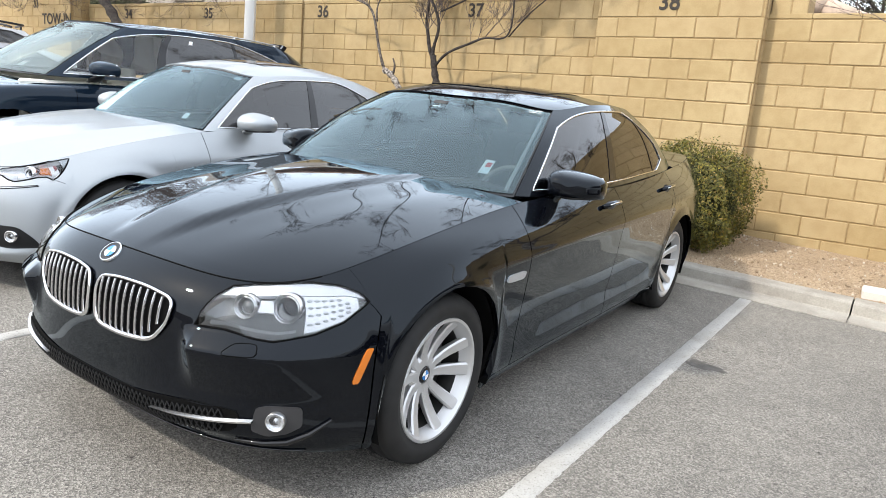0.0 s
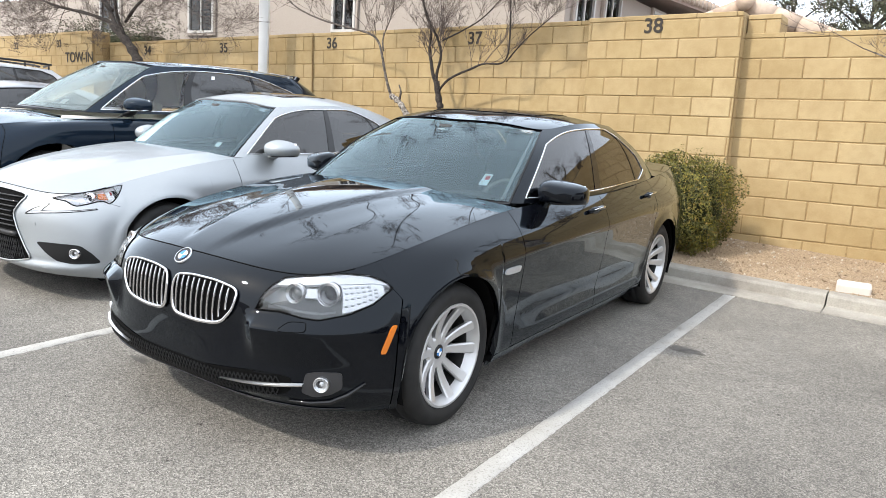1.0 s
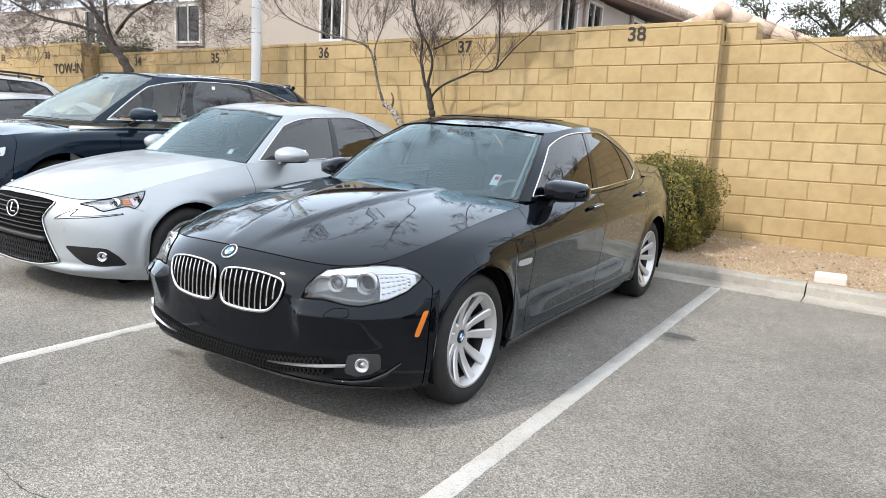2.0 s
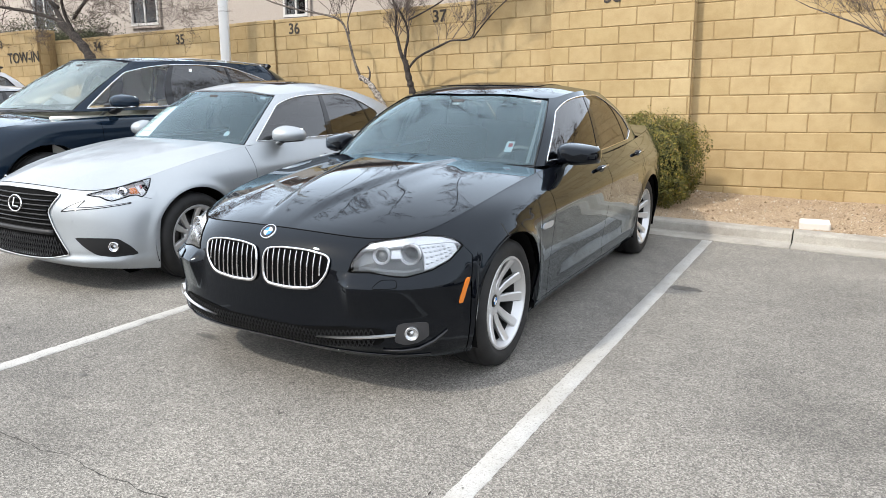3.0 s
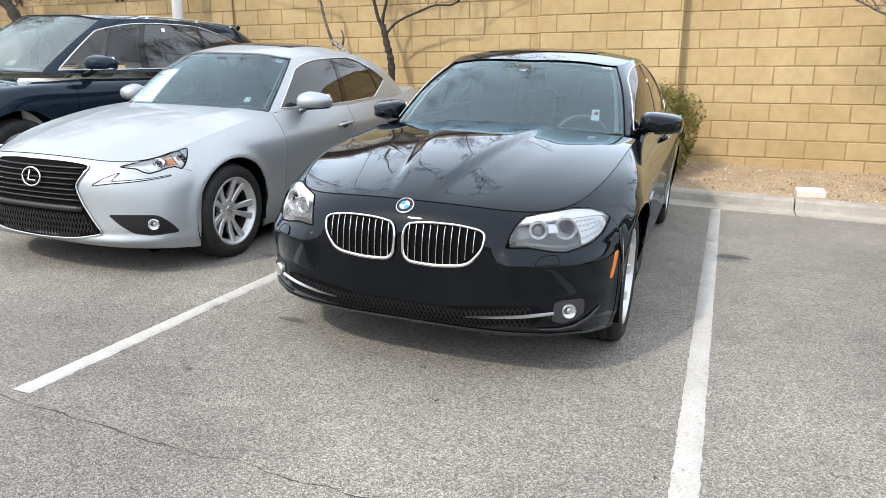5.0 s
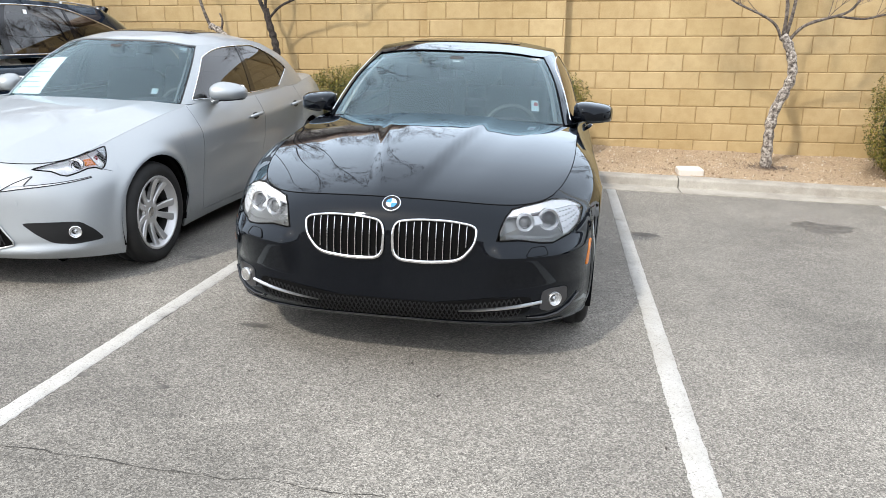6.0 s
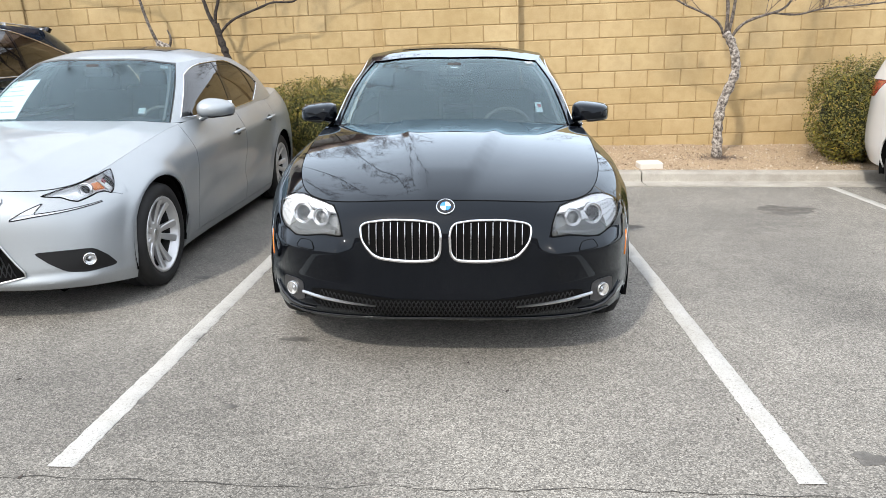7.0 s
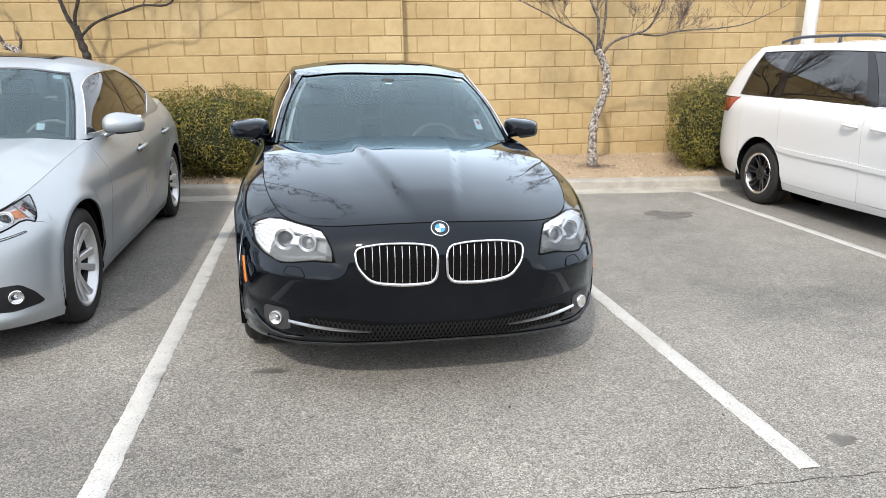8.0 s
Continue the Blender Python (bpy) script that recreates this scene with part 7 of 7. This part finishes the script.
def tree(name, label, y, trunk, limbs, seed, r0, r1, bark, limb_bark, levels=2, twig_len=0.75, per_limb=5, dense=1.0, rise=(0.2, 1.2), up=0.12, girth=1.0):
    """trunk and limbs are lines of (x, z) near depth y; each limb: (line, depth shift at its end, radius)."""
    rg = random.Random(seed)
    root = thing(name, label, "tree", pose(trunk[0][0], y, trunk[0][1]))
    ox, oz = trunk[0]
    line = [(x - ox, 0.0, z - oz) for x, z in trunk]
    line[0] = (line[0][0], line[0][1], line[0][2] - 0.1)
    q, rad = knobbly(line, r0, r1, rg)
    rad[0] *= 1.35
    rad[1] *= 1.15
    Soup().tube(q, rad, 14).ob("trunk", bark, root, "twisted mottled trunk")
    tw = Soup()
    for ln, dy, r in limbs:
        r *= girth
        k = len(ln)
        pts = [(x - ox, dy * i / (k - 1), z - oz) for i, (x, z) in enumerate(ln)]
        q, rad = knobbly(pts, r, r * 0.45, rg, 0.06, 5)
        Soup().tube(q, rad, 9).ob("limb", limb_bark, root)
        stub = abs(ln[-1][1] - ln[0][1]) + abs(ln[-1][0] - ln[0][0]) < 0.4
        for _ in range(0 if stub else int(per_limb * dense)):
            i = rg.randint(len(q) // 3, len(q) - 1)
            d = Vector(q[i] - q[max(0, i - 3)])
            side = Vector((rg.uniform(-1, 1), rg.uniform(-0.8, 0.8), rg.uniform(*rise)))
            grow(tw, q[i], d.normalized() * 0.5 + side * 0.9, twig_len * rg.uniform(0.5, 1.2), min(0.007, rad[i] * 0.34), levels, rg, up, spread=0.95)
        if not stub:
            grow(tw, q[-1], Vector(q[-1] - q[-4]), twig_len, rad[-1] * 0.8, levels, rg, up, spread=0.95)
    ob = tw.ob("twig_crown", TWIG, root, "fine leafless twigs")
    tagged(ob, kind="stuff")
    return root


tree("bare_tree", "small bare tree with a twisted pale mottled trunk", 7.36,
     [(1.65, 0.122), (1.64, 0.306), (1.63, 0.551), (1.65, 0.806), (1.74, 1.06), (1.77, 1.27), (1.7, 1.5), (1.61, 1.63)],
     [([(1.62, 1.61), (1.61, 2), (1.52, 2.2), (1.47, 2.65), (1.51, 3.16)], 0.10, 0.030), ([(1.65, 1.63), (1.68, 2.04), (1.67, 2.35), (1.79, 2.81), (1.81, 3.26)], -0.15, 0.028),
      ([(1.59, 1.61), (1.45, 1.78), (1.13, 1.92), (0.937, 2.01), (0.519, 2.18)], -0.18, 0.022), ([(1.69, 1.58), (1.84, 1.75), (2.14, 1.85), (2.29, 2), (2.41, 2.4), (2.46, 2.86)], -0.20, 0.026), ([(2.14, 1.84), (2.41, 1.82), (2.68, 1.88), (3.32, 1.94), (3.73, 2.09)], -0.28, 0.018)],
     4, 0.062, 0.046, BARK, MIDBARK, 3, 0.55, 9, girth=0.72)
tree("bare_tree", "small bare tree with dark forked limbs against the wall", 7.80,
     [(-4.55, 0.157), (-4.59, 0.522), (-4.51, 0.94), (-4.49, 1.25), (-4.52, 1.43), (-4.57, 1.59), (-4.62, 1.8)],
     [([(-4.62, 1.75), (-4.71, 1.92), (-4.76, 2.07), (-4.81, 2.25), (-4.83, 2.54), (-5, 2.87), (-5.1, 3.34)], 0.1, 0.040), ([(-4.62, 1.77), (-4.6, 1.94), (-4.54, 2.14), (-4.61, 2.38), (-4.75, 2.59), (-4.84, 2.92), (-4.76, 3.44)], -0.15, 0.032),
      ([(-4.57, 2.34), (-4.34, 2.41), (-4.02, 2.53), (-3.75, 2.69), (-3.38, 3.03)], -0.2, 0.018), ([(-4.58, 1.67), (-4.38, 1.85), (-4.05, 1.98), (-3.81, 2.05), (-3.54, 2.08), (-3.48, 2.4), (-3.5, 2.82)], -0.10, 0.026), ([(-3.55, 2.08), (-3.27, 2.35), (-3, 2.54), (-2.75, 2.73)], -0.15, 0.014),
      ([(-5.1, 3.29), (-5.26, 4.18), (-5.05, 5.01), (-5.36, 5.95)], -1.5, 0.016), ([(-4.76, 3.39), (-4.32, 4.18), (-4.01, 5.01), (-3.69, 5.85)], -1.9, 0.015), ([(-3.5, 2.77), (-3.27, 3.65), (-2.86, 4.49), (-2.65, 5.32)], -1.6, 0.012)],
     7, 0.052, 0.042, DARKBARK, DARKBARK, 3, 0.62, 13, girth=0.68)
tree("bare_tree", "slender bare tree with a crooked pale trunk", 7.80,
     [(-4.97, 0.157), (-5, 0.626), (-4.95, 1.04), (-5.11, 1.33), (-5.26, 1.5), (-5.41, 1.57)],
     [([(-5.38, 1.53), (-5.46, 1.73), (-5.52, 1.96), (-5.57, 2.19), (-5.69, 2.38), (-6.05, 2.48), (-6.67, 2.61), (-7.28, 2.84), (-7.55, 3.13)], -0.2, 0.032), ([(-5.59, 2.19), (-5.63, 2.4), (-5.53, 2.69), (-5.47, 3.13)], 0.1, 0.018), ([(-5.26, 1.5), (-5.22, 1.63), (-5.25, 1.73)], -0.03, 0.028),
      ([(-5.47, 3.08), (-5.68, 4.07), (-6.09, 5.01), (-6.2, 5.85)], -1.6, 0.014), ([(-7.55, 3.08), (-7.66, 3.97), (-7.24, 4.91), (-7.35, 5.74)], -1.7, 0.014)],
     9, 0.042, 0.040, BARK, MIDBARK, 3, 0.6, 12, girth=0.68)
tree("bare_tree", "broad bare tree with a dark leaning trunk and dense twigs", 7.45,
     [(-10.48, 0.157), (-10.69, 0.835), (-10.9, 1.46), (-11.16, 1.93), (-11.48, 2.25), (-11.94, 2.56)],
     [([(-11.84, 2.51), (-12.15, 2.82), (-12.57, 3.24), (-12.78, 3.76)], 0.2, 0.050), ([(-11.52, 2.3), (-11.63, 2.71), (-11.52, 3.13), (-11.31, 3.65)], -0.3, 0.036), ([(-11.84, 2.56), (-12.67, 2.77), (-13.61, 2.92), (-14.55, 3.24)], -0.4, 0.036), ([(-11.52, 2.61), (-10.9, 2.92), (-10.2, 3.08), (-9.43, 3.18), (-8.81, 3.08)], -0.4, 0.030), ([(-11.94, 2.82), (-13.09, 3.34), (-14.13, 3.44), (-15.38, 3.34)], 0.3, 0.028)],
     12, 0.10, 0.075, DARKBARK, DARKBARK, 4, 1.0, 22, 1.0, (-1.1, 0.6), -0.08)


def leaf_cloud(s, rg, centre, size, count, leaf, power=0.55, shoots=True):
    """Small leaves over and inside an uneven ellipsoid."""
    c = Vector(centre)
    ph = [rg.uniform(0, 6) for _ in range(6)]
    for _ in range(count):
        w, z = rg.uniform(0, 2 * math.pi), rg.uniform(-1, 1)
        k = math.sqrt(1 - z * z)
        d = Vector((k * math.cos(w), k * math.sin(w), z))
        e = Vector([math.copysign(abs(a) ** 0.75, a) for a in d])
        bumps = 1 + 0.10 * math.sin(3 * w + ph[0] + 2 * z) + 0.08 * math.sin(5 * w + ph[1]) * math.cos(4 * z + ph[2]) + 0.06 * math.sin(9 * w + 7 * z + ph[3])
        rad = bumps * (rg.random() ** power) * rg.uniform(0.97, 1.03)
        p = c + Vector((e.x * size[0], e.y * size[1], e.z * size[2])) * rad
        n = (d + Vector((rg.uniform(-1, 1), rg.uniform(-1, 1), rg.uniform(-0.4, 1.2)))).normalized()
        a = n.orthogonal().normalized()
        a.rotate(Matrix.Rotation(rg.uniform(0, 6.28), 3, n))
        b = n.cross(a)
        l, h = leaf * rg.uniform(0.6, 1.4), leaf * rg.uniform(0.25, 0.5)
        i = len(s.v)
        s.v += [tuple(p - a * l), tuple(p - b * h), tuple(p + a * l), tuple(p + b * h)]
        s.f.append((i, i + 1, i + 2, i + 3))


def shrub(x, y, size, seed, label, count=9000):
    rg = random.Random(seed)
    root = thing("shrub", label, "shrub", pose(x, y, 0.11), group="shrubs by the wall")
    st = Soup()
    for _ in range(34):
        w = rg.uniform(0, 6.28)
        top = Vector((math.cos(w) * size[0] * rg.uniform(0.2, 0.6), math.sin(w) * size[1] * rg.uniform(0.2, 0.6), size[2] * rg.uniform(0.8, 1.5)))
        grow(st, (rg.uniform(-0.08, 0.08), rg.uniform(-0.08, 0.08), 0), top, top.length, 0.008, 1, rg, 0.1, 4)
    tagged(st.ob("stem_tangle", TWIG, root, "thin brown stems"), kind="stuff")
    s = Soup()
    leaf_cloud(s, rg, (0, 0, size[2] * 1.02), size, count, 0.0165, 0.16)
    # upright new shoots on the outline
    for _ in range(300):
        w, z = rg.uniform(0, 6.28), rg.uniform(0.0, 0.98)
        k = math.sqrt(1 - z * z)
        base = Vector((k * math.cos(w) * size[0], k * math.sin(w) * size[1], size[2] * (1.0 + z))) * rg.uniform(0.93, 1.0)
        for j in range(9):
            p = base + Vector((rg.uniform(-0.02, 0.02), rg.uniform(-0.02, 0.02), 0.009 * j))
            i = len(s.v)
            a = Vector((rg.uniform(-1, 1), rg.uniform(-1, 1), 0.8)).normalized()
            b = a.orthogonal().normalized() * 0.006
            s.v += [tuple(p), tuple(p + a * 0.013 + b), tuple(p + a * 0.028), tuple(p + a * 0.013 - b)]
            s.f.append((i, i + 1, i + 2, i + 3))
    ob = s.ob("foliage", LEAF, root, "dense small yellow-green leaves", smooth=False)
    tagged(ob, kind="stuff")
    # near-black solid stands in for the shade between leaves and stops see-through
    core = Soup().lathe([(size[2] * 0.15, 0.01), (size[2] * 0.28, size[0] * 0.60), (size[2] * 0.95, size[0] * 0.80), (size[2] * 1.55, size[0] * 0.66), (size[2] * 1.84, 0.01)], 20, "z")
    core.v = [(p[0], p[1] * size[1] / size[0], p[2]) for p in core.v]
    core.ob("shade_core", LEAFCORE, root, "near-black solid core standing in for the shade inside")
    return root


# dark colour of the solid that stands for a shrub's inner shade
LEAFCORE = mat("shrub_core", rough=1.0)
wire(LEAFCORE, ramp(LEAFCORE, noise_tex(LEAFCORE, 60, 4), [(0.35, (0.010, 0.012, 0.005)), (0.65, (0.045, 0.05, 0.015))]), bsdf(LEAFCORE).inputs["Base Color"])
shrub(-1.02, 7.32, (0.555, 0.44, 0.51), 21, "rounded yellow-green shrub behind the black saloon's boot", 23000)
shrub(-2.99, 7.22, (0.89, 0.43, 0.50), 22, "wide clipped yellow-green shrub at the kerb", 32000)
shrub(3.27, 7.22, (0.62, 0.46, 0.60), 23, "rounded green shrub beside the white minivan", 24000)
shrub(-6.2, 7.40, (0.62, 0.43, 0.44), 24, "low yellow-green shrub behind the navy car", 5000)

# dry litter round the tree foot
def litter():
    rg = random.Random(31)
    s = Soup()
    for _ in range(420):
        w, r = rg.uniform(0, 6.28), abs(rg.gauss(0, 0.13))
        x, y = 1.65 + r * math.cos(w) * 1.6, 7.30 + r * math.sin(w) * 0.7
        z = bed_height(x, y) + 0.006
        a = rg.uniform(0, 6.28)
        l = rg.uniform(0.015, 0.05)
        s.tube([(x, y, z), (x + l * math.cos(a), y + l * math.sin(a), z + rg.uniform(0, 0.03))], 0.0015, 3, cap=False)
    return tagged(s.ob("dry_litter", TWIG, smooth=False), "dry twigs and litter round the tree foot", "plant litter", kind="stuff")


litter()


def asphalt_scraps():
    """Small dark leaf scraps and pale chips strewn over the bays."""
    rg = random.Random(77)
    s = Soup()
    for _ in range(260):
        x, y = rg.uniform(-5.5, 4.5), rg.uniform(-1.6, 6.0)
        l, a = rg.uniform(0.004, 0.016), rg.uniform(0, 6.28)
        dx, dy = l * math.cos(a), l * math.sin(a)
        w = rg.uniform(0.15, 0.45)
        s.add([(x - dx, y - dy, 0.002), (x + dy * w, y - dx * w, 0.004), (x + dx, y + dy, 0.006), (x - dy * w, y + dx * w, 0.004)], [(0, 1, 2, 3)])
    return tagged(s.ob("leaf_scraps", DARKBARK, smooth=False), "dark leaf scraps strewn over the asphalt", "plant litter", kind="stuff")


asphalt_scraps()

# ---- light poles, houses, far trees ----
def light_pole(x, y):
    root = thing("light_pole", "tall square white-painted steel light pole", "light pole", pose(x, y, 0.1, 0, 0, 38), group="light poles")
    Soup().bevel_box((0, 0, 3.0), (0.145, 0.145, 6.0), 0.012).ob("shaft", POLE, root)
    Soup().bevel_box((0, 0, 0.12), (0.32, 0.32, 0.05), 0.012).ob("base_plate", POLE, root)
    for sx in (-1, 1):
        for sy in (-1, 1):
            Soup().lathe([(0.0, 0.012), (0.05, 0.012), (0.055, 0.0001)], 8, "z", (sx * 0.12, sy * 0.12, 0.14)).ob("bolt", DISC, root)
    return root


light_pole(-7.99, 7.68)
light_pole(4.67, 7.5)


def house_window(wall, name, x, z, w, h, face, y):
    """A framed sash with a half-drawn blind; face 'y' looks to -y at depth y, 'x' to +x."""
    turn = pose(x, y, z) if face == "y" else pose(y, x, z, 0, 0, 90)
    root = new(name)
    root.parent, root.matrix_basis = wall, turn
    tagged(root, "white-framed window with a pale blind")
    t = 0.05
    Soup().box((0, -0.03, h / 2 + t / 2), (w + 2 * t, 0.06, t)).box((0, -0.03, -h / 2 - t / 2), (w + 2 * t, 0.06, t)).box((-w / 2 - t / 2, -0.03, 0), (t, 0.06, h)).box((w / 2 + t / 2, -0.03, 0), (t, 0.06, h)).box((0, -0.02, 0), (0.035, 0.04, h)).ob("window_frame", WHITE_FRAME, root, smooth=False)
    Soup().box((0, -0.012, 0), (w, 0.008, h)).ob("pane", HOUSEGLASS, root, smooth=False)
    Soup().box((0, -0.004, 0), (w, 0.004, h)).ob("blind", BLIND, root, smooth=False)
    s = Soup()
    for a, b, c, d in ((0, h / 2 + 0.08, w + 0.20, 0.05), (0, -h / 2 - 0.08, w + 0.20, 0.05), (-w / 2 - 0.075, 0, 0.05, h + 0.11), (w / 2 + 0.075, 0, 0.05, h + 0.11)):
        s.box((a, -0.02, b), (c, 0.05, d))
    s.ob("surround", STUCCO, root, smooth=False)


FAR_PLOT = Matrix.Translation((0.07, 0.02, 0)) @ Matrix.Scale(1.045, 4)


def pink_house():
    root = thing("house", "two-storey pale pink stucco house with clay tile roof", "house", FAR_PLOT)
    wall = Soup().box((-17, 14.5, 1.75), (26, 9.0, 3.7)).ob("wall", STUCCO, root, "pale pink stucco wall", smooth=False)
    for i, (x, z, w, h) in enumerate(((-8.55, 3.10, 0.50, 0.75), (-12.85, 3.10, 0.8, 0.75), (-16.5, 3.10, 0.8, 0.75))):
        house_window(wall, "window", x, z, w, h, "y", 9.99)
    for y, w, z, h in ((10.62, 0.62, 3.13, 0.76), (11.75, 0.62, 3.13, 0.70), (14.15, 0.6, 3.30, 0.4), (15.2, 0.6, 3.32, 0.4)):
        house_window(wall, "window", y, z, w, h, "x", -3.99)
    # roof: slopes up from the eave at the side
    rise = 0.10
    roof = Soup()
    a0, a1 = (-3.55, 9.6, 3.62), (-3.55, 21.0, 4.18)
    v = [a0, a1, (-12, 21, 4.18 + 8.45 * rise), (-12, 9.6, 3.62 + 8.45 * rise)]
    t = 0.12
    roof.add(v + [(p[0], p[1], p[2] - t) for p in v], [(0, 1, 2, 3), (7, 6, 5, 4), (0, 4, 5, 1), (1, 5, 6, 2), (2, 6, 7, 3), (3, 7, 4, 0)])
    rf = roof.ob("roof", STUCCO_TRIM, root, "brown fascia and clay tile roof", smooth=False)
    for k in range(38):
        y = 9.7 + 0.3 * k
        z = 3.62 + (y - 9.6) * 0.049
        Soup().tube([(-3.50, y, z + 0.02), (-4.4, y, z + 0.02 + 0.9 * rise), (-5.6, y, z + 0.02 + 2.1 * rise)], 0.10, 8).ob("roof_tile", ROOFTILE, rf)
    return root


pink_house()


def low_gable():
    root = thing("garden_gable", "low stucco gable with rounded clay ridge tiles", "roof", FAR_PLOT)
    ap, le, re, y0 = (-1.12, 2.82), (-2.9, 2.10), (0.55, 2.16), 9.0
    s = Soup().add([(le[0], y0, 0), (re[0], y0, 0), (re[0], y0, re[1]), (ap[0], y0, ap[1]), (le[0], y0, le[1]),
                    (le[0], y0 + 4, 0), (re[0], y0 + 4, 0), (re[0], y0 + 4, re[1]), (ap[0], y0 + 4, ap[1]), (le[0], y0 + 4, le[1])],
                   [(0, 1, 2, 3, 4), (9, 8, 7, 6, 5), (1, 6, 7, 2), (2, 7, 8, 3), (3, 8, 9, 4), (4, 9, 5, 0)])
    s.ob("gable_wall", STUCCO_TRIM, root, smooth=False)
    for a, b in ((ap, re), (ap, le)):
        n = 6
        for k in range(n):
            t0, t1 = k / n, (k + 1.12) / n
            p = [(a[0] + (b[0] - a[0]) * t, y0 - 0.05, a[1] + (b[1] - a[1]) * t + 0.01 - 0.012 * j) for j, t in enumerate((t0, t1))]
            Soup().tube(p, [0.105, 0.118], 14).ob("ridge_tile", ROOFTILE, root)
    Soup().tube([(ap[0], y0 - 0.22, ap[1] + 0.03), (ap[0], y0 + 0.25, ap[1] + 0.03)], [0.10, 0.10], 14).ob("ridge_tile", ROOFTILE, root)
    return root


low_gable()


def far_tree(x, y, h, w, seed, n=11000):
    rg = random.Random(seed)
    root = thing("pine_tree", "distant grey-green pine with an open crown", "tree", pose(x, y, 0), group="trees behind the wall")
    q, rad = knobbly([(0, 0, -0.1), (0.1, 0, h * 0.4), (0, 0.1, h * 0.75), (0.05, 0, h)], 0.16, 0.03, rg)
    tr = Soup().tube(q, rad, 8)
    s = Soup()
    for k in range(26):
        t = rg.uniform(0.35, 1.0)
        wd = w * (1.15 - 0.7 * t) * rg.uniform(0.5, 1.0)
        a = rg.uniform(0, 6.28)
        p = Vector((math.cos(a) * wd, math.sin(a) * wd, h * t + 0.3 * wd))
        tr.tube([(0, 0, h * t * 0.9), p * 0.6 + Vector((0, 0, h * t * 0.37)), p], [0.05, 0.03, 0.012], 5)
        leaf_cloud(s, rg, p, (0.55, 0.55, 0.40), n // 26, 0.055, 0.8)
    tr.ob("trunk", DARKBARK, root)
    tagged(s.ob("crown", PINE, root, "clumps of grey-green needles", smooth=False), kind="stuff")
    return root


for a in ((-7.2, 27, 5.6, 2.2, 41), (-4.0, 29, 6.4, 2.6, 42), (-1.2, 26, 6.2, 2.5, 43), (2.2, 28, 6.4, 2.7, 44), (6.0, 30, 6.6, 2.8, 45), (10.5, 27, 5.8, 2.6, 46), (0.4, 23, 5.6, 2.3, 47), (4.0, 24, 5.8, 2.4, 48)):
    far_tree(*a)


def hedge(x0, x1, y, z0, z1, seed):
    rg = random.Random(seed)
    root = thing("hedge", "dark green hedge rising behind the block wall", "hedge", pose((x0 + x1) / 2, y, 0))
    s = Soup()
    for k in range(10):
        x = (x0 - x1) / 2 + (x1 - x0) * (k + 0.5) / 10
        leaf_cloud(s, rg, (x, 0, (z0 + z1) / 2), (0.42, 0.5, (z1 - z0) / 2), 1100, 0.03, 0.5)
    tagged(s.ob("foliage", PINE, root, smooth=False), kind="stuff")
    # the hedge's inner shade is a dark solid too
    Soup().bevel_box((0, 0, z1 * 0.42), ((x1 - x0) * 0.9, 0.5, z1 * 0.84), 0.1).ob("shade_core", LEAFCORE, root)
    return root


hedge(-17.0, -13.0, 9.2, 1.6, 3.05, 51)
# plain distant facades close the lot behind the camera
def far_building():
    s = Soup().box((0, -45, 2.6), (70, 6, 5.2))
    ob = s.ob("far_building", STUCCO, smooth=False)
    return tagged(ob, "long low pale stucco building across the lot", "building", kind="structure")


far_building()
